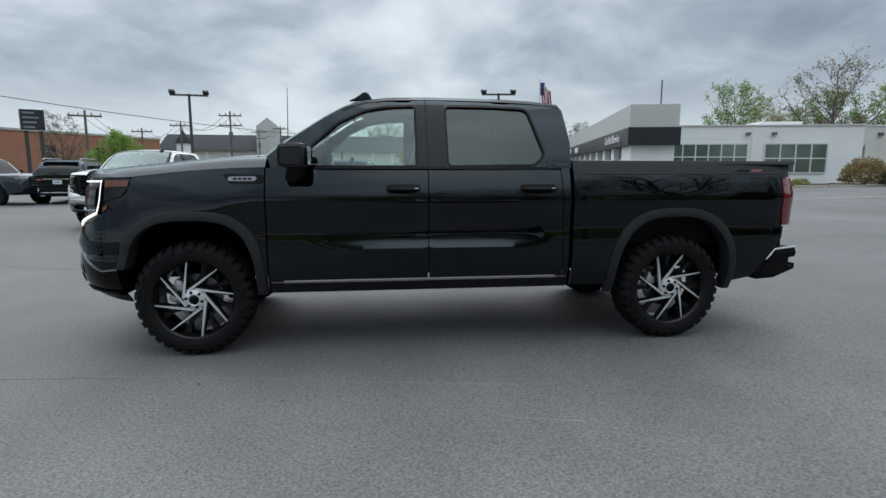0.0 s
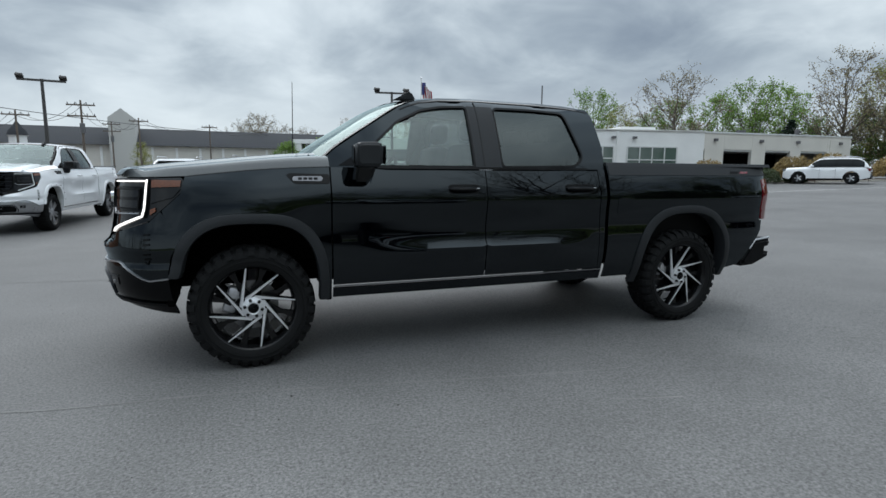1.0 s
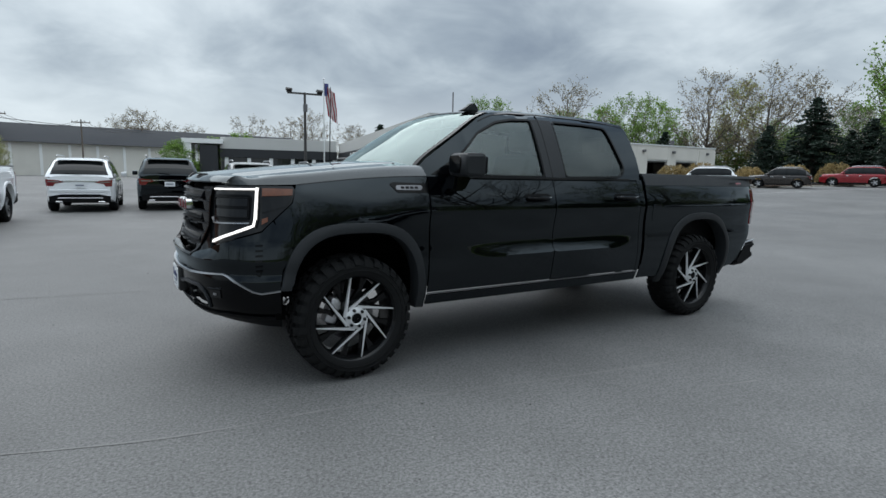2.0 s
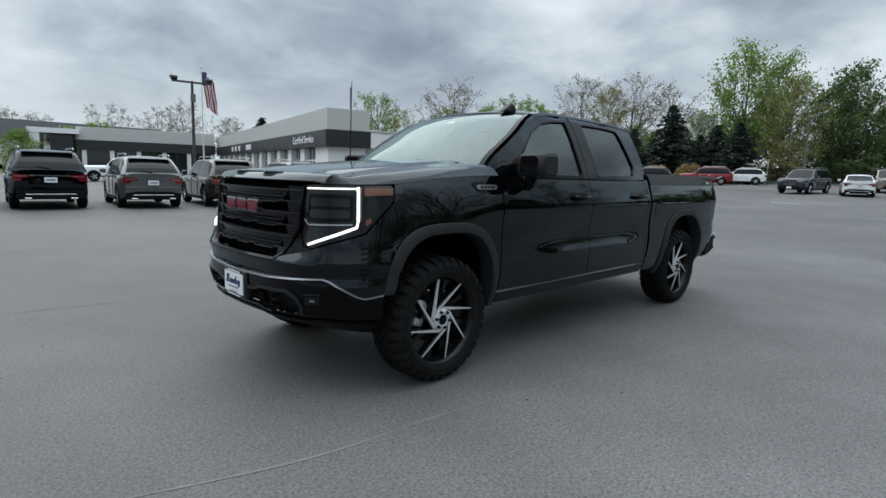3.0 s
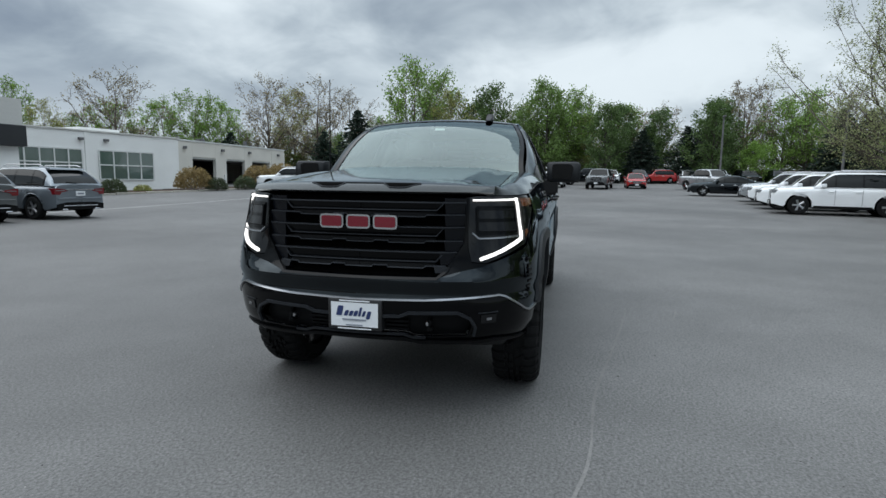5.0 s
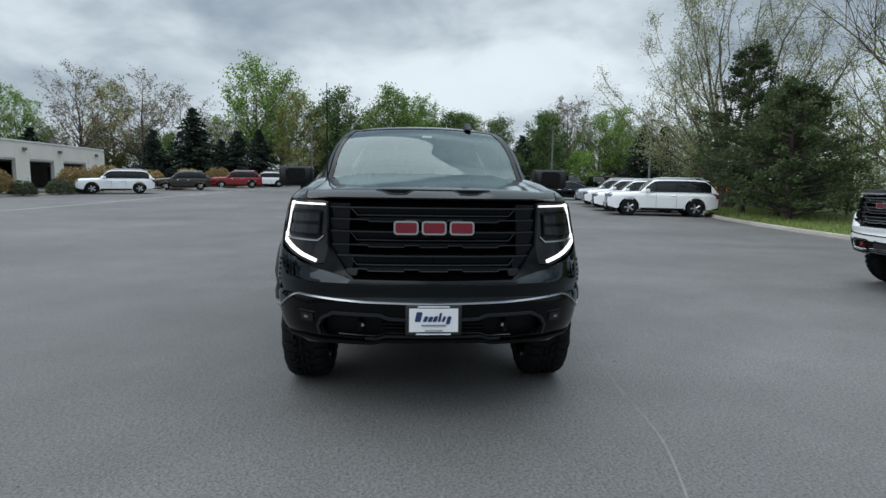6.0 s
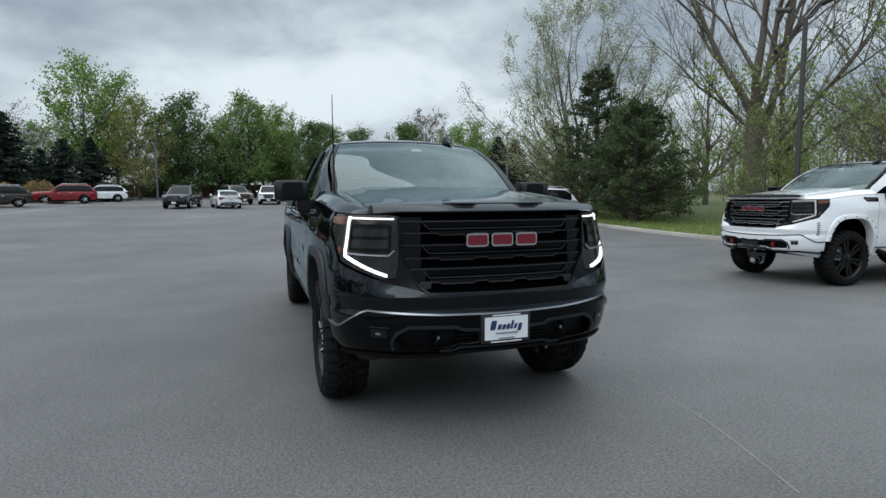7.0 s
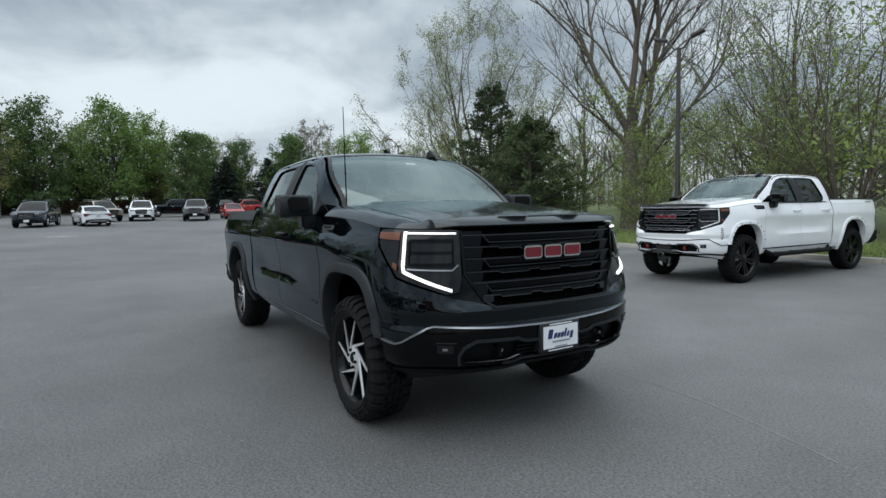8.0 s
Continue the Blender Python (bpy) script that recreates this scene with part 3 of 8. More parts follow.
# far wing and entrance portal north of it
far = thing("north_wing", "far pale showroom wing with charcoal band and white entrance portal", "building", pose(28.0, 74.0, 0, 0, 0, 166))
wall_piece("fascia", far, M["cladding"], 0.0, 16, -6, 0.0, 4.3, 5.9)
wall_piece("band", far, M["dark_band"], -0.1, 16.1, -6, 0.1, 3.1, 4.3)
wall_piece("wall", far, M["pane_dark"], 0.2, 16, -6, -0.3, 0, 3.1)
for i in range(6):
    wall_piece("pier", far, M["white_wall"], i * 3.0, i * 3.0 + 0.5, -0.3, -0.05, 0, 3.1)
wall_piece("portal_column", far, M["dark_band"], 16.3, 18.6, -3, 1.0, 0, 4.7)
wall_piece("portal_column", far, M["white_wall"], 19.6, 20.6, -3, 1.2, 0, 4.9)
wall_piece("portal_top", far, M["white_wall"], 15.6, 20.8, -3, 1.3, 4.9, 5.5)

# long low buildings behind the road
for nm, lab, cx, cy, yaw, L, D, h, roof, wm in (
        ("retail_building", "long beige retail building with grey shingle roof and dormers", -2, 92, 4, 62, 16, 4.6, 2.9, M["tan_wall"]),
        ("brick_building", "large red brick building beyond the road", -39.5, 46.5, 66, 60, 18, 5.35, 0.0, M["brick_red"]),
        ("sage_building", "low sage green building beyond the road", -24, 96, 2, 26, 14, 4.4, 0.0, M["green_wall"])):
    bd = thing(nm, lab, "building", pose(cx, cy, 0, 0, 0, yaw))
    wall_piece("wall", bd, wm, -L / 2, L / 2, 0, D, 0, h)
    if roof:
        part("roof", prism(bmesh.new(), [(-0.8, h), (D + 0.8, h), (D * 0.62, h + roof), (D * 0.38, h + roof)], "x", -L / 2 - 0.6, L / 2 + 0.6), M["roof_grey"], bd)
        for i in range(int(L // 3.4)):
            wall_piece("pilaster", bd, M["white_wall"], -L / 2 + i * 3.4, -L / 2 + i * 3.4 + 0.35, -0.12, 0.0, 0, h - 0.2)
            wall_piece("roof_vent", bd, M["cladding"], -L / 2 + 1.2 + i * 3.4, -L / 2 + 2.2 + i * 3.4, 3.0, 3.6, h + 1.35, h + 1.6)
        tw = part("gable", prism(bmesh.new(), [(-16, 0), (-12.5, 0), (-12.5, 8.6), (-14.2, 10), (-16, 8.6)], "y", -1, 5), M["cladding"], bd)
    else:
        wall_piece("coping", bd, M["concrete"], -L / 2 - 0.1, L / 2 + 0.1, -0.1, D + 0.1, h, h + 0.25)
        for i in range(int(L // 6)):
            part("window", box(bmesh.new(), -L / 2 + 2 + i * 6, -L / 2 + 3.2 + i * 6, -0.04, 0.05, h - 3.0, h - 1.4), M["pane_dark"], bd)

# cupola of a far roof
cup = thing("cupola", "small white octagonal roof cupola", "cupola", pose(-23.5, 71.5, 3.3))
part("drum", lathe(bmesh.new(), [(0.9, -5), (0.9, 1.4), (1.1, 1.5)], 8, "z"), M["white_wall"], cup)
part("dome", lathe(bmesh.new(), [(1.05, 1.5), (0.9, 2.0), (0.5, 2.5), (0.1, 3.1), (0.02, 3.6)], 12, "z"), M["roof_grey"], cup)

# board fence along the east edge
fence = thing("fence", "brown wooden board fence at the far edge of the lot", "fence", kind="structure")
fy = -62.0
while fy < 34:
    fx = 84 - 0.004 * (fy + 10) ** 2
    bm = box(bmesh.new(), -0.03, 0.03, 0, 2.36, 0, 1.75)
    for k in range(12):
        box(bm, -0.055, -0.03, 0.02 + k * 0.197, 0.19 + k * 0.197, 0.03, 1.78 + 0.02 * (k % 2))
    ob = part("fence_panel", bm, M["fence_wood"], fence)
    ob.matrix_basis = pose(fx, fy, ground_z(fx, fy) - 0.02, 0, 0, 0)
    ob2 = part("fence_post", box(bmesh.new(), -0.06, 0.06, -0.06, 0.04, 0, 1.9), M["fence_wood"], fence)
    ob2.matrix_basis = pose(fx + 0.1, fy, ground_z(fx, fy))
    fy += 2.4

# ---- poles, sign and flag ----


def lamp_post(name, lab, x, y, h, arm=1.0, yaw=0.0, heads=2, tilt=0.0):
    t = thing(name, lab, "lamp post", pose(x, y, ground_z(x, y), tilt, 0, yaw))
    part("post", tube(bmesh.new(), [(0, 0, 0), (0, 0, h)], [0.10, 0.07], 8), M["dark_steel"], t)
    part("crossbar", box(bmesh.new(), -arm, arm, -0.05, 0.05, h - 0.12, h - 0.02), M["dark_steel"], t)
    for s in (-1, 1):
        for k in range(heads):
            bm = box(bmesh.new(), -0.16, 0.16, -0.10, 0.22, 0, 0.14, 0.03, 1)
            ob = part("lamp_head", bm, M["dark_steel"], t)
            ob.matrix_basis = pose(s * (arm - 0.12 - 0.35 * k * 0), -0.1 + 0.3 * k, h + 0.05, -25 + 50 * k, 0, 90 * k)
    return t


lamp_post("lamp_post", "dark double-headed lot lamp post", -8.93, 28.0, 5.62, 1.0, 8)
lp = lamp_post("lamp_post", "dark double-headed lot lamp post with a junction box", 9.0, 28.6, 6.05, 1.02, -8, tilt=0)
part("junction_box", box(bmesh.new(), -0.12, 0.12, -0.22, -0.08, 4.9, 5.35), M["steel_grey"], lp)


def street_pole(x, y, h, bars=2, yaw=0.0):
    t = thing("utility_pole", "weathered wooden utility pole with crossarms", "utility pole", pose(x, y, 0, 0, 0, yaw), group="utility poles by the road")
    part("pole", tube(bmesh.new(), [(0, 0, 0), (0, 0, h)], [0.13, 0.085], 7), M["wood_pole"], t)
    for k in range(bars):
        z = h - 0.5 - k * 1.0
        arm = part("crossarm", box(bmesh.new(), -1.15, 1.15, -0.06, 0.06, z, z + 0.13), M["wood_pole"], t)
        for i in (-1.05, -0.45, 0.45, 1.05):
            part("insulator", tube(bmesh.new(), [(i, 0, z + 0.13), (i, 0, z + 0.32)], [0.05, 0.03], 6), M["steel_grey"], arm)
    if bars > 1:
        part("transformer", lathe(bmesh.new(), [(0.02, h - 3.0), (0.22, h - 2.95), (0.22, h - 2.1), (0.02, h - 2.05)], 10, "z"), M["steel_grey"], t)
    return t

POLES = [(-21.1, 41.8, 6.0, 1, 20), (-25.9, 64.7, 6.3, 1, 5), (-20.4, 61.4, 6.8, 1, 10), (-13.4, 55.1, 7.4, 2, 0), (-17.1, 88.1, 7.9, 2, 0), (-12.2, 78.8, 7.8, 1, 0), (-4.0, 90.0, 8.0, 1, 0), (4.0, 98.0, 8.0, 2, 0)]
for x, y, h, bars, yaw in POLES:
    street_pole(x, y, h, bars, yaw)
for (x0, y0, h0, _, _), (x1, y1, h1, _, _) in zip(POLES, POLES[1:]):
    bm = bmesh.new()
    for off in (-0.4, 0.4):
        pts = [(x0 + (x1 - x0) * k / 10 + off, y0 + (y1 - y0) * k / 10, h0 - 0.2 + (h1 - h0) * k / 10 - 1.2 * (1 - (k / 5 - 1) ** 2)) for k in range(11)]
        tube(bm, pts, 0.022, 4)
    tagged(part("power_cable", bm, M["wire"]), "sagging black power cables between the poles", "cable")
bm = tube(bmesh.new(), [(-40 + 44 * k / 16, 26 + 46 * k / 16, 9.0 - 3.4 * k / 16 - 1.3 * (1 - (k / 8 - 1) ** 2)) for k in range(17)], 0.028, 4)
tagged(part("power_cable", bm, M["wire"]), "long sagging black cable over the road", "cable")

sign = thing("roadside_sign", "dark boxed roadside sign with a white edge on two posts", "sign", pose(-18.2, 29.8, 0, 0, 0, 26))
part("sign_box", box(bmesh.new(), -0.62, 0.62, -0.22, 0.22, 3.60, 4.85, 0.03, 1), M["sign_white"], sign)
part("sign_face", box(bmesh.new(), -0.57, 0.57, -0.235, -0.20, 3.65, 4.80), M["sign_dark"], sign)
for k in range(4):
    part("sign_bar", box(bmesh.new(), -0.45, 0.1 + 0.1 * (k % 3), -0.25, -0.232, 3.76 + k * 0.27, 3.85 + k * 0.27), M["ink_grey"], sign)
for s in (-0.35, 0.35):
    part("post", box(bmesh.new(), s - 0.10, s + 0.10, -0.10, 0.10, 0, 3.60), M["dark_steel"], sign)

flagpole = thing("flagpole", "tall white flagpole with a drooping striped flag", "flagpole", pose(20.6, 58.2, 0))
part("pole", tube(bmesh.new(), [(0, 0, 0), (0, 0, 11.9)], [0.10, 0.05], 8), M["frame_white"], flagpole)
part("ball", lathe(bmesh.new(), [(0.01, 11.88), (0.09, 11.95), (0.09, 12.02), (0.01, 12.1)], 10, "z"), M["chrome"], flagpole)
fl = None
for k in range(9):
    bm = bmesh.new()
    prev = None
    for j in range(13):
        z = 11.4 - 0.30 * j
        u0 = 0.10 + 0.13 * k + 0.02 * math.sin(j * 0.9 + k) + 0.035 * j
        w = 0.13
        yw = 0.16 * math.sin(k * 1.1 + j * 0.25)
        yw2 = 0.16 * math.sin((k + 1) * 1.1 + j * 0.25)
        zz = z - 0.10 * k
        pair = [bm.verts.new((u0, yw, zz)), bm.verts.new((u0 + w, yw2, zz - 0.10))]
        if prev:
            bm.faces.new((prev[0], prev[1], pair[1], pair[0]))
        prev = pair
    bmesh.ops.solidify(bm, geom=bm.faces[:], thickness=0.01)
    part("flag_fold", bm, M["flag_red"] if k % 2 == 0 else M["flag_white"], flagpole)
bm = bmesh.new()
box(bm, 0.07, 0.6, 0.05, 0.16, 10.1, 11.5, 0.04, 2)
part("flag_canton", bm, M["flag_blue"], flagpole)

yl = thing("lamp_post", "slim dark lamp post with twin angled heads in the verge", "lamp post", pose(8.15, -13.9, verge_z(8.15, -13.9) - 0.05, 0, 0, 20))
part("post", tube(bmesh.new(), [(0, 0, 0), (0, 0, 6.5)], [0.085, 0.07], 8), M["dark_steel"], yl)
for s in (-1, 1):
    part("arm", tube(bmesh.new(), [(0, 0, 6.45), (0.16 * s, 0, 6.5), (0.32 * s, 0, 6.72), (0.42 * s, 0, 6.78)], 0.03, 6), M["dark_steel"], yl)
    hd = part("lamp_head", box(bmesh.new(), -0.22, 0.22, -0.12, 0.12, -0.05, 0.06, 0.03, 2), M["dark_steel"], yl)
    hd.matrix_basis = pose(0.58 * s, 0, 6.86, 0, -18 * s, 0)
for x, y, h in ((46, -22.5, 7.0), (62, -17.5, 7.5), (66, 12.0, 7.0)):
    lp = thing("lamp_post", "grey single lot lamp post", "lamp post", pose(x, y, ground_z(x, y)))
    part("post", tube(bmesh.new(), [(0, 0, 0), (0, 0, h)], [0.11, 0.08], 8), M["steel_grey"], lp)
    part("lamp_head", box(bmesh.new(), -0.5, 0.1, -0.15, 0.15, h - 0.02, h + 0.12, 0.03, 1), M["steel_grey"], lp)

# ---- parked vehicles: one builder for the shapes that they share ----


def wheel_parts(parent, x, y, r, width, side, rim_mat, spokes=5, rim_r=0.62):
    """A wheel: tyre > rim with spokes. side: +1 or -1, the way its face looks along y."""
    t = part("wheel", lathe(bmesh.new(), [(r * rim_r, -width / 2), (r * 0.9, -width / 2), (r, -width * 0.34), (r, width * 0.34), (r * 0.9, width / 2), (r * rim_r, width / 2)], 28), M["tyre"], parent)
    t.matrix_basis = pose(x, y, r)
    bm = lathe(bmesh.new(), [(r * rim_r * 1.02, -width * 0.3), (r * rim_r * 1.04, width * 0.42), (r * rim_r * 0.92, width * 0.46), (r * rim_r * 0.88, width * 0.15), (r * 0.1, width * 0.12)], 28)
    part("rim", bm, M["void"], t)
    bm = bmesh.new()
    for k in range(spokes):
        a = 2 * math.pi * k / spokes
        for d in (-0.09, 0.09):
            p0, p1 = a + d * 1.6, a + d
            tube(bm, [(math.cos(p0) * r * 0.12, width * 0.36, math.sin(p0) * r * 0.12), (math.cos(p1) * r * rim_r * 0.95, width * 0.42, math.sin(p1) * r * rim_r * 0.95)], [r * 0.075, r * 0.06], 5)
    lathe(bm, [(r * 0.02, width * 0.43), (r * 0.15, width * 0.42), (r * 0.16, width * 0.3)], 14)
    lathe(bm, [(r * rim_r * 0.93, width * 0.36), (r * rim_r * 1.01, width * 0.44), (r * rim_r * 1.03, width * 0.40)], 28)
    part("spokes", bm, rim_mat, t)
    if side < 0:
        t.matrix_basis = pose(x, y, r, 0, 0, 180)
    return t


CAR = {
    # length, width, height, belt, hood front z, hood rear z, sill, wheel r, front axle, rear axle, cabin (base front, roof front, roof rear, base rear), deck z
    "suv": dict(L=4.70, W=1.88, H=1.70, belt=1.10, hood=0.98, sill=0.30, r=0.365, fa=1.42, ra=-1.43, cab=(1.00, 0.30, -1.75, -2.26), deck=1.12, splits=(0.26, -0.62, -1.42), rails=True),
    "bigsuv": dict(L=5.05, W=1.97, H=1.79, belt=1.15, hood=1.08, sill=0.32, r=0.39, fa=1.53, ra=-1.50, cab=(1.05, 0.38, -1.98, -2.42), deck=1.17, splits=(0.30, -0.62, -1.52), rails=True),
    "sedan": dict(L=4.70, W=1.82, H=1.45, belt=0.96, hood=0.82, sill=0.24, r=0.325, fa=1.38, ra=-1.38, cab=(0.85, 0.12, -1.05, -1.85), deck=1.02, splits=(0.08, -0.72), rails=False),
    "pickup": dict(L=5.75, W=2.00, H=1.88, belt=1.24, hood=1.20, sill=0.42, r=0.40, fa=1.85, ra=-1.78, cab=(1.05, 0.48, -1.00, -1.12), deck=1.26, splits=(0.28, -0.55), rails=False),
}


def roof_line(table, x):
    """Height of the cabin's side line: straight runs softly joined."""
    def raw(u):
        for (a, p), (b, q) in zip(table, table[1:]):
            if u <= b:
                return p + (q - p) * max(0.0, u - a) / (b - a)
        return table[-1][1]
    lo, hi = table[0][0], table[-1][0]
    return sum(raw(min(hi, max(lo, x + d))) for d in (-0.06, -0.03, 0, 0.03, 0.06)) / 5 if lo + 0.06 < x < hi - 0.06 else raw(x)


def car(name, kind, label, category, colour, x, y, heading, group="", rim="alloy", dz=0.0):
    c = CAR[kind]
    hl, hw, r = c["L"] / 2, c["W"] / 2, c["r"]
    slope = math.degrees(math.atan2(ground_z(x + 2 * math.cos(radians(heading)), y) - ground_z(x - 2 * math.cos(radians(heading)), y), 4))
    t = thing(name, label, category, pose(x, y, ground_z(x, y) + dz) @ pose(0, 0, 0, 0, 0, heading) @ pose(0, 0, 0, 0, -slope, 0), group)
    pm = PAINT[colour]

    def top(px):
        b0, _, _, b3 = c["cab"]
        if px > b0:
            u = (hl - px) / (hl - b0)
            return c["hood"] - 0.14 * (1 - min(1, u * 5)) ** 2 * 1.6 + (c["belt"] - c["hood"]) * u
        if px < b3:
            u = (b3 - px) / max(0.01, b3 + hl)
            return c["deck"] - 0.02 * u
        return c["belt"]

    def bottom(px):
        z = c["sill"] + (0.10 if abs(px) > hl - 0.5 else 0.0) * smooth((abs(px) - hl + 0.5) / 0.5)
        for ax in (c["fa"], c["ra"]):
            d2 = (r + 0.085) ** 2 - (px - ax) ** 2
            if d2 > 0:
                z = max(z, r + math.sqrt(d2))
        return z

    def width(px):
        e = (abs(px) - (hl - 0.75)) / 0.75
        return hw * (1 - (0.24 if px > 0 else 0.14) * max(0, e) ** 2.4)

    xs = sorted({round(-hl + k * c["L"] / 46, 3) for k in range(47)} | {round(a + s * (r + 0.085), 3) for a in (c["fa"], c["ra"]) for s in (-1, -0.97, 0.97, 1)})
    bm = bmesh.new()
    rings = []
    for px in xs:
        w, zt, zb = width(px), top(px), bottom(px)
        zm = c["sill"] + 0.55 * (zt - c["sill"])
        zs = max(zb + 0.02, c["sill"] + 0.22)
        prof = [(0, zt + 0.03), (0.5 * w, zt + 0.026), (0.74 * w, zt + 0.012), (0.86 * w, zt - 0.012), (0.935 * w, zt - 0.05), (0.975 * w, zt - 0.11), (w, max(zb + 0.06, zt - 0.20)), (0.985 * w, max(zb + 0.04, zm)), (0.995 * w, max(zb + 0.02, zs)), (0.965 * w, zb), (0.5 * w, zb + 0.02), (0, zb + 0.02)]
        pts = prof + [(-a, b) for a, b in prof[-2:0:-1]]
        rings.append([bm.verts.new((px, a, b)) for a, b in pts])
    n = len(rings[0])
    for a, b in zip(rings, rings[1:]):
        for k in range(n):
            bm.faces.new((a[k], a[(k + 1) % n], b[(k + 1) % n], b[k]))
    bm.faces.new(rings[0])
    bm.faces.new(rings[-1][::-1])
    bmesh.ops.recalc_face_normals(bm, faces=bm.faces[:])
    body = part("body", bm, pm, t, angle=28)
    # dark lower cladding, bumpers and floor
    bm = bmesh.new()
    box(bm, c["ra"] + r + 0.12, c["fa"] - r - 0.12, -hw * 0.985, hw * 0.985, c["sill"] - 0.06, c["sill"] + 0.07, 0.02, 1)
    part("sill_cladding", bm, M["plastic"], t)
    for sx, nm in ((1, "front_bumper"), (-1, "rear_bumper")):
        bm = bmesh.new()
        w = width(hl * sx)
        prism(bm, [(-w * 0.97, c["sill"] + 0.02), (w * 0.97, c["sill"] + 0.02), (w * 0.99, c["sill"] + 0.2), (w * 0.6, c["sill"] + 0.26), (-w * 0.6, c["sill"] + 0.26), (-w * 0.99, c["sill"] + 0.2)], "x", sx * (hl - 0.16), sx * (hl + 0.03))
        part(nm, bm, M["plastic"], t)
    part("floor", box(bmesh.new(), -hl + 0.3, hl - 0.3, -hw * 0.8, hw * 0.8, c["sill"] - 0.02, c["sill"] + 0.3), M["under"], t)
    # cabin: sections lofted along the roof's side line
    b0, f1, r1, b1 = c["cab"]
    wb, wt_ = hw * 0.945, hw * 0.73
    zb, zt = c["belt"] - 0.03, c["H"]
    line = [(b1 - 0.02, zb + 0.01), (b1 + 0.25 * (r1 - b1), zb + 0.42 * (zt - zb)), (r1 + 0.02, zt - 0.075), (r1 + 0.22, zt - 0.03), (0.45 * f1 + 0.55 * r1, zt), (f1 - 0.18, zt - 0.015), (f1 + 0.05, zt - 0.06), (f1 + 0.42 * (b0 - f1), zb + 0.60 * (zt - zb)), (b0, zb + 0.005)]

    def cab_pt(px, q, lift=0.0):
        """q runs from -1 (one belt line) over the roof to 1 (the other)."""
        h = roof_line(line, px)
        k = (h - zb) / (zt - zb)
        wr_ = wb + (wt_ - wb) * k ** 0.8
        aq = abs(q)
        if aq > 0.56:
            v = (1 - aq) / 0.44
            y, z = wb + (wr_ - wb) * v + 0.03 * math.sin(math.pi * v) * k, zb + (h - 0.055 * k - zb) * v
            return Vector((px, math.copysign(y + lift, q), z + lift * 0.35))
        v = aq / 0.56
        slope = (roof_line(line, px + 0.02) - roof_line(line, px - 0.02)) / 0.04
        nl = math.hypot(slope, 1)
        return Vector((px - slope / nl * lift, math.copysign(wr_ * v, q), h - 0.055 * k * v ** 3 + lift / nl))

    def cab_patch(nm, x0, x1, q0, q1, mt, lift, nx=10, nq=6):
        bm = bmesh.new()
        g = [[bm.verts.new(cab_pt(x0 + (x1 - x0) * i / nx, q0 + (q1 - q0) * j / nq, lift)) for j in range(nq + 1)] for i in range(nx + 1)]
        for i in range(nx):
            for j in range(nq):
                bm.faces.new((g[i][j], g[i + 1][j], g[i + 1][j + 1], g[i][j + 1]))
        bmesh.ops.recalc_face_normals(bm, faces=bm.faces[:])
        ctr = Vector(((b0 + b1) / 2, 0, zb))
        if sum((f.calc_center_median() - ctr).dot(f.normal) for f in bm.faces) < 0:
            bmesh.ops.reverse_faces(bm, faces=bm.faces[:])
        return part(nm, bm, mt, t, angle=50)
    cab_patch("cabin", b1 - 0.02, b0, -1.0, 1.0, pm, 0.0, 30, 22)
    cab_patch("windscreen", b0 - 0.05, f1 + 0.06, -0.50, 0.50, M["car_glass"], 0.006, 8, 8)
    if kind == "pickup":
        cab_patch("rear_window", b1 + 0.0, r1 + 0.01, -0.42, 0.42, M["car_glass"], 0.006, 4, 4)
    else:
        cab_patch("rear_window", b1 + (0.05 if kind != "sedan" else 0.12) * (r1 - b1), r1 - 0.04, -0.50, 0.50, M["car_glass"], 0.006, 8, 8)
    if c["rails"]:
        part("rear_spoiler", prism(bmesh.new(), [(r1 + 0.12, zt - 0.035), (r1 - 0.14, zt - 0.075), (r1 - 0.16, zt - 0.10), (r1 + 0.02, zt - 0.10)], "y", -wt_ * 0.88, wt_ * 0.88), pm, t)
    for s in (1, -1):
        # the dark window band, then the panes between slim pillars
        xf, xr = f1 + 0.52 * (b0 - f1), b1 + 0.62 * (r1 - b1) if kind != "pickup" else b1 + 0.10
        edges = [xf, *c["splits"], xr]
        for i, (xa, xb) in enumerate(zip(edges, edges[1:])):
            if xa - xb < 0.15:
                continue
            cab_patch("side_window", xa - 0.025, xb + 0.025, s * 0.965, s * 0.61, M["car_glass"], 0.009, 8, 3)
        cab_patch("window_surround", xf + 0.06, xr - 0.03, s * 0.985, s * 0.59, M["gloss_black"], 0.005, 14, 3)
        # mirror, handles, door seams
        part("mirror", box(bmesh.new(), b0 - 0.42, b0 - 0.24, s * (hw + 0.02), s * (hw + 0.20), zb + 0.02, zb + 0.17, 0.03, 2), pm if kind != "pickup" else M["plastic"], t)
        for px in c["splits"][:2]:
            part("handle", box(bmesh.new(), px + 0.05, px + 0.24, s * (hw - 0.01), s * (hw + 0.035), zb - 0.17, zb - 0.135, 0.01, 1), M["chrome"] if colour != "white" else pm, t)
            part("seam", box(bmesh.new(), px - 0.004, px + 0.004, s * (hw - 0.03), s * (hw + 0.003), c["sill"] + 0.1, zb - 0.08), M["void"], t)
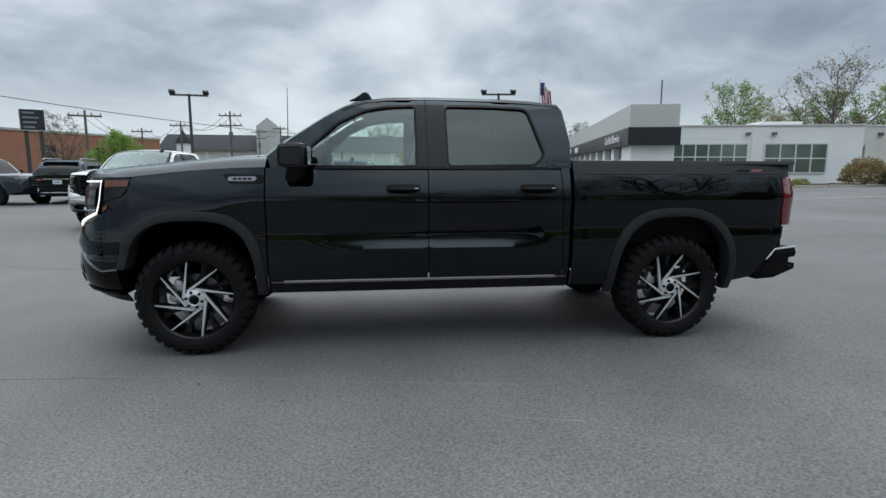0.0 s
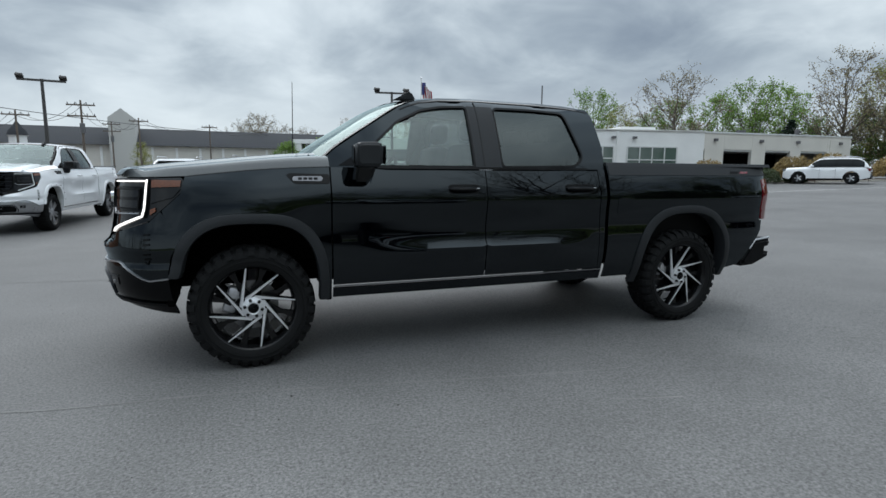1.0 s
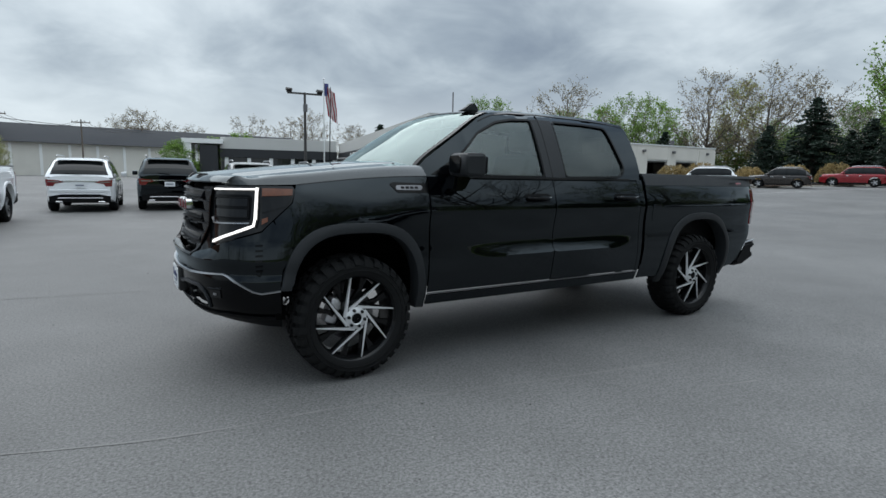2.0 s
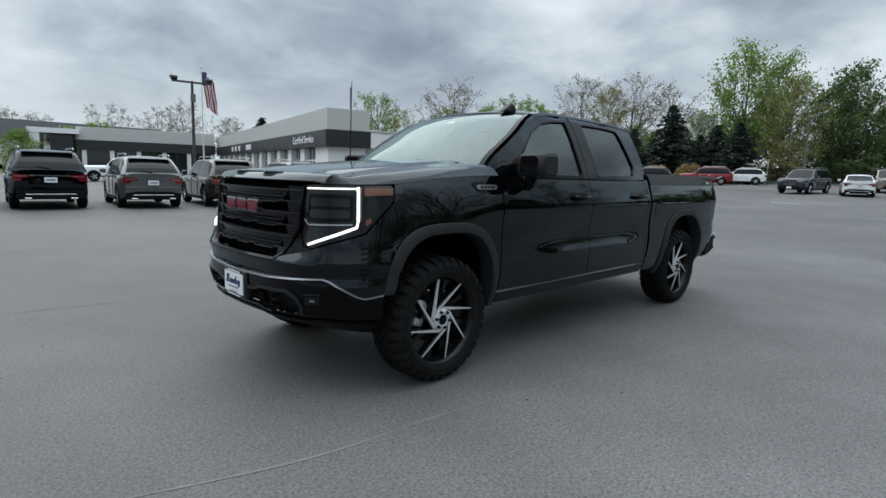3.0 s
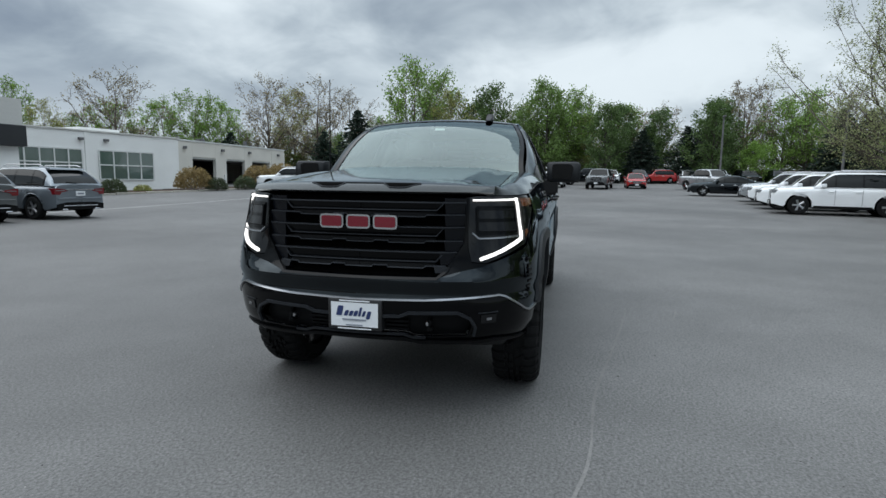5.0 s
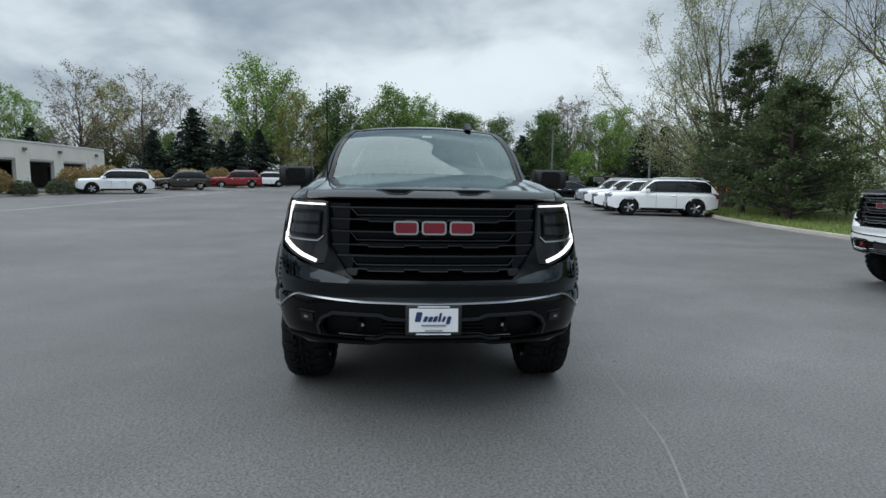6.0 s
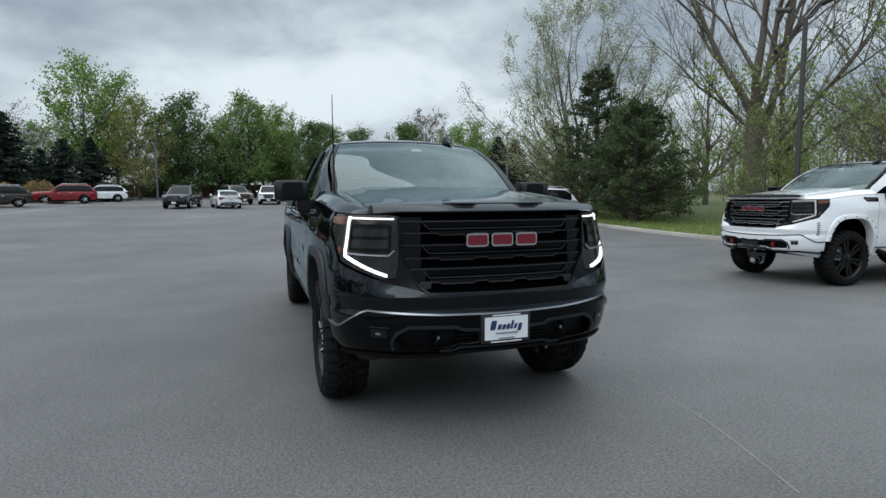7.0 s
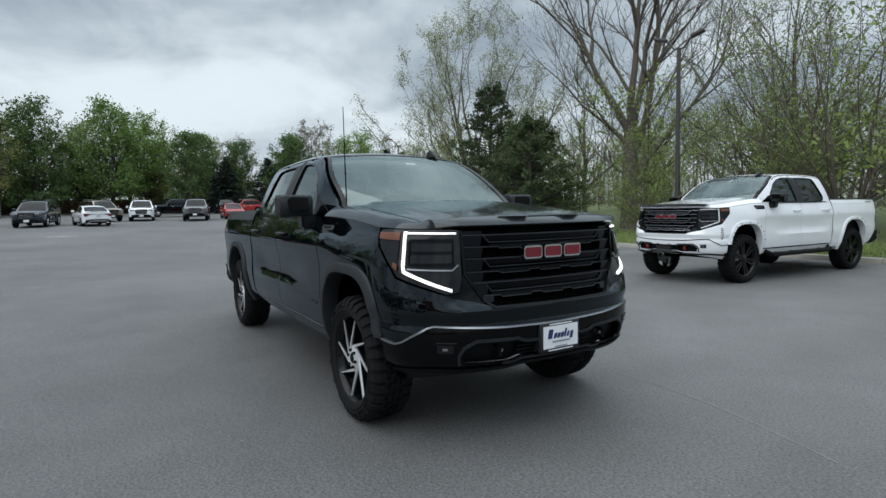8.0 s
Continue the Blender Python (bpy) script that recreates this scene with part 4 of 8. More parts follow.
        if c["rails"]:
            part("roof_rail", tube(bmesh.new(), [(f1 - 0.15, s * wt_ * 0.93, zt), (f1 - 0.3, s * wt_ * 0.93, zt + 0.05), (r1 + 0.3, s * wt_ * 0.93, zt + 0.05), (r1 + 0.12, s * wt_ * 0.93, zt)], 0.02, 6), M["satin_chrome"], t)
        # lamps
        w = width(hl - 0.12)
        hz = c["hood"] - 0.13
        bm = prism(bmesh.new(), [(s * w * 0.50, hz - 0.05), (s * w * 1.0, hz - 0.06), (s * w * 1.01, hz + 0.07), (s * w * 0.62, hz + 0.05)], "x", hl - 0.30, hl - 0.005)
        lamp = part("headlight", bm, M["lamp_clear"], t)
        part("lamp_line", box(bmesh.new(), hl - 0.05, hl + 0.004, s * w * 0.55, s * w * 0.9, hz - 0.01, hz + 0.01), M["frame_white"], lamp)
        wr = width(-hl + 0.1)
        tz = c["deck"] - 0.19
        if kind == "pickup":
            bm = box(bmesh.new(), -hl - 0.01, -hl + 0.12, s * wr * 0.86, s * wr * 1.01, tz - 0.16, tz + 0.14, 0.02, 1)
        else:
            bm = prism(bmesh.new(), [(s * wr * 0.46, tz + 0.0), (s * wr * 0.74, tz - 0.05), (s * wr * 0.80, tz - 0.13), (s * wr * 1.0, tz - 0.12), (s * wr * 1.02, tz + 0.08), (s * wr * 0.62, tz + 0.05)], "x", -hl - 0.012, -hl + 0.30)
        tl = part("tail_light", bm, M["red_lens"], t)
        if kind != "pickup":
            part("lamp_line", box(bmesh.new(), -hl - 0.018, -hl - 0.008, min(s * wr * 0.62, s * wr * 0.95), max(s * wr * 0.62, s * wr * 0.95), tz - 0.005, tz + 0.02), M["lamp_clear"], tl)
        for ax in (c["fa"], c["ra"]):
            wheel_parts(t, ax, s * (hw - 0.13), r, 0.235, s, M[rim])
    # grille with bars, plate areas, front and rear trim
    gz0, gz1 = c["sill"] + 0.30, c["hood"] - 0.07
    w = width(hl) * 0.62
    g = part("grille", prism(bmesh.new(), [(-w * 0.85, gz0), (w * 0.85, gz0), (w, gz1 - 0.05), (w * 0.8, gz1), (-w * 0.8, gz1), (-w, gz1 - 0.05)], "x", hl - 0.10, hl + 0.012), M["gloss_black"], t)
    for k in range(4):
        z = gz0 + (gz1 - gz0) * (k + 0.6) / 4.4
        part("grille_bar", box(bmesh.new(), hl + 0.002, hl + 0.024, -w * 0.86, w * 0.86, z - 0.012, z + 0.012), M["satin_chrome"], g)
    part("front_plate", box(bmesh.new(), hl + 0.02, hl + 0.04, -0.155, 0.155, c["sill"] + 0.08, c["sill"] + 0.23), M["plate_white"], t)
    pl = part("rear_plate", box(bmesh.new(), -hl - 0.035, -hl - 0.012, -0.155, 0.155, c["deck"] - 0.36, c["deck"] - 0.21), M["plate_white"], t)
    part("plate_bar", box(bmesh.new(), -hl - 0.038, -hl - 0.034, -0.11, 0.11, c["deck"] - 0.31, c["deck"] - 0.26), M["ink_grey"], pl)
    if kind != "pickup":
        part("rear_trim", box(bmesh.new(), -hl - 0.02, -hl + 0.02, -hw * 0.5, hw * 0.5, c["deck"] - 0.175, c["deck"] - 0.145), M["chrome"], t)
        part("rear_wiper", tube(bmesh.new(), [(b1 + 0.0, 0.0, zb + 0.10), (b1 + 0.03, 0.35, zb + 0.13)], 0.012, 5), M["plastic"], t)
        part("skid_trim", box(bmesh.new(), -hl - 0.045, -hl + 0.02, -hw * 0.62, hw * 0.62, c["sill"] + 0.13, c["sill"] + 0.16, 0.01, 1), M["satin_chrome"], t)
        part("tailgate_crease", prism(bmesh.new(), [(-hl + 0.03, c["deck"] - 0.40), (-hl - 0.028, c["deck"] - 0.43), (-hl - 0.012, c["deck"] - 0.50), (-hl + 0.03, c["deck"] - 0.50)], "y", -hw * 0.80, hw * 0.80), pm, t)
        for s in (-0.55, 0.55):
            part("exhaust", box(bmesh.new(), -hl - 0.05, -hl + 0.05, s - 0.09, s + 0.09, c["sill"] + 0.0, c["sill"] + 0.05, 0.01, 1), M["chrome"], t)
    else:
        part("bed_cover", box(bmesh.new(), -hl + 0.08, b1 - 0.05, -hw * 0.86, hw * 0.86, c["deck"] - 0.02, c["deck"] + 0.04, 0.02, 1), M["plastic"], t)
        part("rear_step", box(bmesh.new(), -hl - 0.10, -hl + 0.05, -hw * 0.9, hw * 0.9, c["sill"] + 0.06, c["sill"] + 0.26, 0.04, 2), M["chrome"], t)
    return t


ROWH = 84.0


def from_rear(kind, rx, ry, heading):
    L = CAR[kind]["L"] / 2
    return rx + L * math.cos(radians(heading)), ry + L * math.sin(radians(heading)), heading


def from_nose(kind, nx, ny, heading):
    L = CAR[kind]["L"] / 2
    return nx - L * math.cos(radians(heading)), ny - L * math.sin(radians(heading)), heading


KERB_NOSES = [(22.97, -9.9, 76), (25.8, -10.2, 76), (29.2, -10.8, 76), (32.2, -11.2, 76), (38.5, -9.6, 80)]
G1, G2, G3 = "sport utility vehicles parked before the showroom", "vehicles at the far side of the lot", "white crossovers angled along the kerb"
car("suv", "suv", "white crossover parked tail to the lot", "suv", "white", *from_rear("suv", -2.1, 15.75, 86), G1)
car("suv", "bigsuv", "black crossover with chrome strip across its tailgate", "suv", "black", *from_rear("bigsuv", 0.4, 16.0, 86), G1)
car("suv", "suv", "grey metallic crossover with red tail lamps", "suv", "grey", *from_rear("suv", 3.05, 15.6, ROWH), G1)
car("suv", "suv", "dark bronze crossover with roof rails", "suv", "bronze", *from_rear("suv", 5.7, 15.3, ROWH), G1)
car("suv", "suv", "grey crossover on black wheels", "suv", "grey", *from_rear("suv", 8.5, 15.0, ROWH), G1, "rim_black")
car("suv", "suv", "small blue-grey crossover at the end of the row", "suv", "bluegrey", *from_rear("suv", 11.0, 14.4, ROWH), G1)
car("pickup", "pickup", "dark blue pickup on black wheels", "pickup", "navy", -14.7, 19.6, -18, "", "rim_black")
car("suv", "bigsuv", "large black suv with white plate", "suv", "black", *from_rear("bigsuv", -11.3, 18.7, 99))
car("suv", "suv", "white crossover parked by the road", "suv", "white", -8.6, 24.5, 97)
car("pickup", "pickup", "white pickup parked before the showroom", "pickup", "white", 9.5, 46, 170)
car("car", "sedan", "dark sedan parked beyond the suvs", "car", "navy", -2.0, 31.0, 80)
car("suv", "bigsuv", "white suv parked side on by the shrubs", "suv", "white", 38.8, 22.0, 118, G2)
car("suv", "suv", "dark suv parked side on by the shrubs", "suv", "bronze", 47.6, 20.6, 112, G2)
car("suv", "bigsuv", "deep red suv parked side on", "suv", "red", 55.6, 18.2, 108, G2)
car("suv", "suv", "white hatchback parked by the spruces", "suv", "white", 60.5, 16.4, 105, G2)
car("suv", "bigsuv", "dark blue suv facing the lot", "suv", "navy", 44.2, 6.9, 172, G2)
car("car", "sedan", "white sedan seen from behind", "car", "white", 43.6, 3.7, 12, G2)
car("suv", "bigsuv", "tan suv behind the white sedan", "suv", "tan", 52.0, 3.2, 200, G2)
car("suv", "bigsuv", "white boxy suv with black grille", "suv", "white", 51.6, 0.1, 176, G2)
car("pickup", "pickup", "black pickup parked across the far row", "pickup", "black", 60.0, -3.2, 100, G2)
car("pickup", "pickup", "grey pickup with chrome grille facing the lot", "pickup", "grey", 49.6, -4.1, 170, G2)
car("car", "sedan", "red sedan facing the lot", "car", "brightred", 51.8, -7.5, 178, G2)
car("suv", "suv", "bright red crossover in the far row", "suv", "brightred", 68.5, -11.8, 110, G2)
car("pickup", "pickup", "silver pickup with chrome wheels", "pickup", "silver", 48.2, -13.3, 212, G2, "chrome")
for i, (k, col, lab) in enumerate((("suv", "white", "white crossover in the far row"), ("bigsuv", "navy", "dark suv in the far row"), ("suv", "silver", "silver crossover in the far row"), ("pickup", "silver", "pale pickup in the far row"), ("bigsuv", "black", "black suv in the far row"), ("bigsuv", "black", "black suv in the far row"), ("bigsuv", "bronze", "dark suv in the far row"))):
    car("suv" if k != "pickup" else "pickup", k, lab, "suv" if k != "pickup" else "pickup", col, 69.5 - 0.2 * i, -6.5 - 3.3 * i - (2.5 if i > 1 else 0), 182, "vehicles in the far row")
for i, (k, col, lab) in enumerate((("bigsuv", "white", "pearl white crossover angled at the kerb"), ("suv", "white", "white crossover angled at the kerb"), ("suv", "white", "white crossover angled at the kerb"), ("suv", "silver", "silver crossover angled at the kerb"), ("sedan", "black", "black sedan at the end of the kerb row"))):
    car("suv" if k != "sedan" else "car", k, lab, "suv" if k != "sedan" else "car", col, *from_nose(k, *KERB_NOSES[i]), G3)
bus = thing("van", "small orange van behind the cedars", "van", pose(47, -30, 1.0, 0, 0, 60))
part("body", box(bmesh.new(), -1.6, 1.6, -0.9, 0.9, 0.35, 2.0, 0.12, 2), M["orange"], bus)
part("window", box(bmesh.new(), -1.3, 1.3, -0.905, 0.905, 1.3, 1.75, 0.03, 1), M["car_glass"], bus)
for sx in (-1, 1):
    for s in (-1, 1):
        wheel_parts(bus, sx, s * 0.8, 0.33, 0.2, s, M["alloy"])

# ---- the crew cab pickup: skin laid on one plan curve, panel by panel ----
from mathutils.geometry import delaunay_2d_cdt


def spline(table, x):
    """Smooth look-up through a table of (x, value)."""
    if x <= table[0][0]:
        return table[0][1]
    if x >= table[-1][0]:
        return table[-1][1]
    i = max(k for k in range(len(table) - 1) if table[k][0] <= x)
    (x0, y0), (x1, y1) = table[i], table[i + 1]
    h = x1 - x0
    g = (y1 - y0) / h
    ga = (y0 - table[i - 1][1]) / (x0 - table[i - 1][0]) if i else g
    gb = (table[i + 2][1] - y1) / (table[i + 2][0] - x1) if i + 2 < len(table) else g
    m0 = 0.0 if ga * g <= 0 else 2 * ga * g / (ga + g)
    m1 = 0.0 if gb * g <= 0 else 2 * gb * g / (gb + g)
    t = (x - x0) / h
    return (2 * t ** 3 - 3 * t * t + 1) * y0 + (t ** 3 - 2 * t * t + t) * h * m0 + (-2 * t ** 3 + 3 * t * t) * y1 + (t ** 3 - t * t) * h * m1


PLAN = [(-1.0, 0.0), (-0.995, 0.20), (-0.975, 0.42), (-0.935, 0.60), (-0.87, 0.745), (-0.775, 0.86), (-0.64, 0.95), (-0.45, 0.997), (-0.2, 1.010), (0.3, 1.015), (1.2, 1.018), (2.6, 1.018), (4.0, 1.014), (4.42, 1.004), (4.70, 0.980), (4.815, 0.935), (4.865, 0.86), (4.885, 0.6), (4.89, 0.0)]


def plan_table():
    pts = []
    P = [Vector((a, b)) for a, b in PLAN]
    for i in range(len(P) - 1):
        a, b, c, d = P[i - 1] if i else Vector((P[1].x, -P[1].y)), P[i], P[i + 1], P[i + 2] if i + 2 < len(P) else Vector((P[-2].x, -P[-2].y))
        n = max(4, int((c - b).length / 0.02))
        k1, k2 = (c - b).length ** 0.5, (b - a).length ** 0.5
        k3 = (d - c).length ** 0.5
        m1 = ((c - b) / k1 - (c - a) / (k1 + k2) + (b - a) / k2) * k1
        m2 = ((d - c) / k3 - (d - b) / (k3 + k1) + (c - b) / k1) * k1
        for j in range(n):
            t = j / n
            pts.append((2 * t ** 3 - 3 * t * t + 1) * b + (t ** 3 - 2 * t * t + t) * m1 + (-2 * t ** 3 + 3 * t * t) * c + (t ** 3 - t * t) * m2)
    pts.append(P[-1])
    s = [0.0]
    for a, b in zip(pts, pts[1:]):
        s.append(s[-1] + (b - a).length)
    return s, pts


PS, PP = plan_table()


def plan_at(s):
    i = int(np.searchsorted(PS, s))
    i = min(max(i, 1), len(PS) - 1)
    t = (s - PS[i - 1]) / (PS[i] - PS[i - 1])
    p = PP[i - 1].lerp(PP[i], t)
    j, k = max(i - 2, 0), min(i + 1, len(PS) - 1)
    d = PP[k] - PP[j]
    d.normalize()
    return p, Vector((-d.y, d.x))


def s_of_x(x):
    """Arc length on the flank at x."""
    n = [i for i in range(len(PP)) if PP[i].y > 0.5 and PP[i].x < 4.84]
    return float(np.interp(x, [PP[i].x for i in n], [PS[i] for i in n]))


def s_of_y(y):
    """Arc length on the nose at y."""
    n = [i for i in range(len(PP)) if PP[i].x < -0.5]
    return float(np.interp(y, [PP[i].y for i in n], [PS[i] for i in n]))


OFF_NOSE = [(0.38, 0.17), (0.45, 0.11), (0.50, 0.06), (0.56, 0.028), (0.64, 0.012), (0.72, 0.004), (0.745, 0.007), (0.758, 0.013), (0.768, 0.017), (0.79, 0.015), (0.825, 0.004), (0.845, 0.0), (0.858, 0.002), (0.875, 0.014), (0.895, 0.032), (0.92, 0.048), (1.05, 0.068), (1.20, 0.078), (1.30, 0.09), (1.345, 0.115), (1.42, 0.2)]
OFF_FLANK = [(0.40, 0.11), (0.47, 0.075), (0.55, 0.045), (0.62, 0.028), (0.74, 0.010), (0.80, 0.0), (0.814, 0.005), (0.848, 0.030), (0.866, 0.035), (0.92, 0.036), (1.02, 0.025), (1.10, 0.009), (1.14, 0.003), (1.160, 0.0), (1.175, 0.002), (1.22, 0.012), (1.28, 0.029), (1.345, 0.051), (1.40, 0.071), (1.45, 0.092)]
OFF_PLAIN = [(0.40, 0.11), (0.47, 0.075), (0.55, 0.045), (0.62, 0.030), (0.74, 0.016), (0.85, 0.014), (0.92, 0.017), (1.02, 0.016), (1.10, 0.009), (1.14, 0.003), (1.160, 0.0), (1.175, 0.002), (1.22, 0.012), (1.28, 0.029), (1.345, 0.051), (1.40, 0.071), (1.45, 0.092)]
OFF_BED = [(0.40, 0.11), (0.50, 0.06), (0.60, 0.03), (0.80, 0.006), (0.95, 0.012), (1.05, 0.010), (1.14, 0.002), (1.16, 0.0), (1.175, 0.002), (1.22, 0.010), (1.28, 0.024), (1.335, 0.038), (1.35, 0.043), (1.44, 0.085), (1.45, 0.090)]


def skin(s, z, lift=0.0):
    """The point of the body's skin at arc length s and height z (on the +y half)."""
    p, n = plan_at(s)
    a = spline(OFF_NOSE, z)
    if p.y > 0.60 and 0.84 < z < 1.36:
        # the ledge under the grille fades out round the corner
        k = smooth((p.y - 0.60) / 0.22)
        a = a * (1 - k) + k * spline([(0.84, 0.001), (0.95, 0.014), (1.05, 0.036), (1.20, 0.068), (1.30, 0.088), (1.36, 0.128)], z)
    if p.x > -0.76:
        k = smooth((p.x + 0.76) / 0.95)
        if p.x < 2.87:
            # the doors' crease swells and fades along the flank
            e = smooth((p.x - 0.75) / 0.75) * smooth((2.80 - p.x) / 0.55)
            b = spline(OFF_PLAIN, z) * (1 - e) + spline(OFF_FLANK, z) * e
        else:
            b = spline(OFF_BED, z)
        if p.x < 0.55:
            # the front wing bulges evenly over the wheel, without the door's lower crease
            w = smooth((p.x - 0.1) / 0.45)
            b = b * w + (1 - w) * spline([(0.4, 0.10), (0.5, 0.05), (0.65, 0.02), (0.9, 0.008), (1.03, 0.002), (1.10, 0.001), (1.16, 0.007), (1.22, 0.022), (1.29, 0.046), (1.36, 0.076), (1.45, 0.120)], z)
        a = a + (b - a) * k
    q = p + n * (-a + lift) if n.dot(Vector((0, 1)) if p.x > -0.5 else Vector((-1, 0.3))) > 0 else p - n * (-a + lift)
    return Vector((q.x, q.y, z))


GREEN_Y = [(1.36, 0.965), (1.42, 0.946), (1.5, 0.915), (1.6, 0.872), (1.7, 0.826), (1.8, 0.776), (1.88, 0.728), (1.93, 0.683), (1.965, 0.62)]


def green_y(x, z):
    f = 1 - 0.10 * smooth((1.0 - x) / 0.55) - 0.03 * smooth((x - 2.2) / 0.8)
    return spline(GREEN_Y, z) * f


def inside(poly, x, y):
    r = False
    n = len(poly)
    for i in range(n):
        (x0, y0), (x1, y1) = poly[i], poly[(i + 1) % n]
        if (y0 > y) != (y1 > y) and x < (x1 - x0) * (y - y0) / (y1 - y0) + x0:
            r = not r
    return r


def dense(poly, step):
    out = []
    for (a, b), (c, d) in zip(poly, poly[1:] + poly[:1]):
        n = max(1, int(math.hypot(c - a, d - b) / step))
        out += [(a + (c - a) * k / n, b + (d - b) * k / n) for k in range(n)]
    return out


def rounded(poly, r, n=4):
    """A polygon with its corners rounded."""
    out = []
    m = len(poly)
    for i in range(m):
        a, b, c = Vector(poly[i - 1]), Vector(poly[i]), Vector(poly[(i + 1) % m])
        k = min(r, (a - b).length * 0.45, (c - b).length * 0.45)
        p, q = b + (a - b).normalized() * k, b + (c - b).normalized() * k
        for j in range(n + 1):
            t = j / n
            v = p * (1 - t) ** 2 + b * 2 * t * (1 - t) + q * t * t
            out.append((v.x, v.y))
    return out


def panel(poly, put, side, step=0.05, thick=0.012, holes=(), bm=None):
    """Fills a flat polygon with small triangles, lays it on the surface put(u, v) and gives it thickness. side: +1 or -1, the half of the body."""
    bm = bm or bmesh.new()
    outer = dense(poly, step)
    pts, edges = [Vector(p) for p in outer], [(i, (i + 1) % len(outer)) for i in range(len(outer))]
    rims = [outer]
    for h in holes:
        hd = dense(h, step)
        k = len(pts)
        pts += [Vector(p) for p in hd]
        edges += [(k + i, k + (i + 1) % len(hd)) for i in range(len(hd))]
        rims.append(hd)
    xs, ys = [p[0] for p in outer], [p[1] for p in outer]
    nx, ny = int((max(xs) - min(xs)) / step), int((max(ys) - min(ys)) / step)
    rim = np.array([p for r in rims for p in r])
    for i in range(1, nx + 1):
        for j in range(1, ny + 1):
            u, v = min(xs) + (i - 0.25 * (j % 2)) * step, min(ys) + j * step
            if inside(outer, u, v) and not any(inside(h, u, v) for h in holes) and ((rim - (u, v)) ** 2).sum(1).min() > (0.45 * step) ** 2:
                pts.append(Vector((u, v)))
    vs, _, fs, *_ = delaunay_2d_cdt(pts, edges, [list(range(len(outer)))], 1, 1e-5)
    made = {}
    faces = []
    for f in fs:
        cx, cy = sum(vs[i].x for i in f) / len(f), sum(vs[i].y for i in f) / len(f)
        if any(inside(h, cx, cy) for h in holes):
            continue
        for i in f:
            if i not in made:
                p = put(vs[i].x, vs[i].y)
                made[i] = bm.verts.new((p[0], p[1] * side, p[2]))
        try:
            faces.append(bm.faces.new([made[i] for i in (f if side < 0 else f[::-1])]))
        except ValueError:
            pass
    if thick:
        bmesh.ops.recalc_face_normals(bm, faces=faces)
        mid = sum((f.normal.y * f.calc_center_median().y + 0.7 * f.normal.x * (f.calc_center_median().x - 1.9) for f in faces))
        if mid < 0:
            bmesh.ops.reverse_faces(bm, faces=faces)
        bmesh.ops.solidify(bm, geom=faces, thickness=thick)
    return bm


def ribbon(bm, pts, w, put, side, lift0, lift1):
    """A raised strip along a path of (u, v) on a surface."""
    fine = []
    for (a, b), (c, d) in zip(pts, pts[1:]):
        n = max(1, int(math.hypot(c - a, d - b) / 0.03))
        fine += [(a + (c - a) * k / n, b + (d - b) * k / n) for k in range(n)]
    pts = fine + [pts[-1]]
    rows = []
    for i, p in enumerate(pts):
        a, b = Vector(pts[max(i - 1, 0)]), Vector(pts[min(i + 1, len(pts) - 1)])
        d = (b - a)
        d = d.normalized() if d.length > 1e-9 else Vector((1, 0))
        n = Vector((-d.y, d.x)) * w / 2
        c = Vector(p)
        row = []
        for q, l in ((c + n, lift0), (c + n * 0.75, lift1), (c - n * 0.75, lift1), (c - n, lift0)):
            r = put(q.x, q.y, l)
            row.append(bm.verts.new((r[0], r[1] * side, r[2])))
        rows.append(row)
    for a, b in zip(rows, rows[1:]):
        for k in range(3):
            bm.faces.new((a[k], a[k + 1], b[k + 1], b[k]))
    bm.faces.new(rows[0])
    bm.faces.new(rows[-1][::-1])
    bmesh.ops.recalc_face_normals(bm, faces=bm.faces[:])
    return bm


def arch(cx, a, top, n, z0=0.45, grow=0.0, steps=26):
    out = []
    for k in range(steps + 1):
        t = math.pi * (1 - k / steps)
        c, s = math.cos(t), math.sin(t)
        out.append((cx + (a + grow) * math.copysign(abs(c) ** (2 / n), c), z0 + (top - z0 + grow) * abs(s) ** (2 / n)))
    return out


HOOD_Z = [(-0.905, 1.314), (-0.895, 1.336), (-0.875, 1.358), (-0.850, 1.378), (-0.81, 1.392), (-0.7, 1.408), (-0.5, 1.431), (-0.2, 1.461), (0.1, 1.490), (0.4, 1.513), (0.6, 1.520)]
HOOD_E = 0.745


def hood_front(y):
    return skin(max(s_of_y(abs(y)), 0.001), 1.33).x + 0.004


def hood_pt(u, y):
    ay = abs(y)
    xf, xb = hood_front(y), 0.40 + 0.17 * (ay / 0.8) ** 2
    x = xf + (xb - xf) * u
    z = spline(HOOD_Z, x - (xf - hood_front(0)) * (1 - u))
    z -= (0.008 * (ay / 0.5) ** 2 + 0.016 * smooth((ay - 0.55) / 0.08) + 0.030 * smooth((ay - 0.62) / 0.45)) * smooth((u - 0.01) / 0.12)
    return Vector((x, y, z))


def grid(bm, fn, us, vs, flip=False):
    g = [[bm.verts.new(fn(u, v)) for v in vs] for u in us]
    for i in range(len(us) - 1):
        for j in range(len(vs) - 1):
            q = (g[i][j], g[i + 1][j], g[i + 1][j + 1], g[i][j + 1])
            bm.faces.new(q[::-1] if flip else q)
    return bm


def span(a, b, n):
    return [a + (b - a) * k / n for k in range(n + 1)]


TOP = [(0.50, 1.44), (0.60, 1.53), (0.85, 1.70), (1.11, 1.862), (1.20, 1.90), (1.28, 1.925), (1.45, 1.952), (1.75, 1.965), (2.31, 1.957), (2.61, 1.942), (2.83, 1.915)]


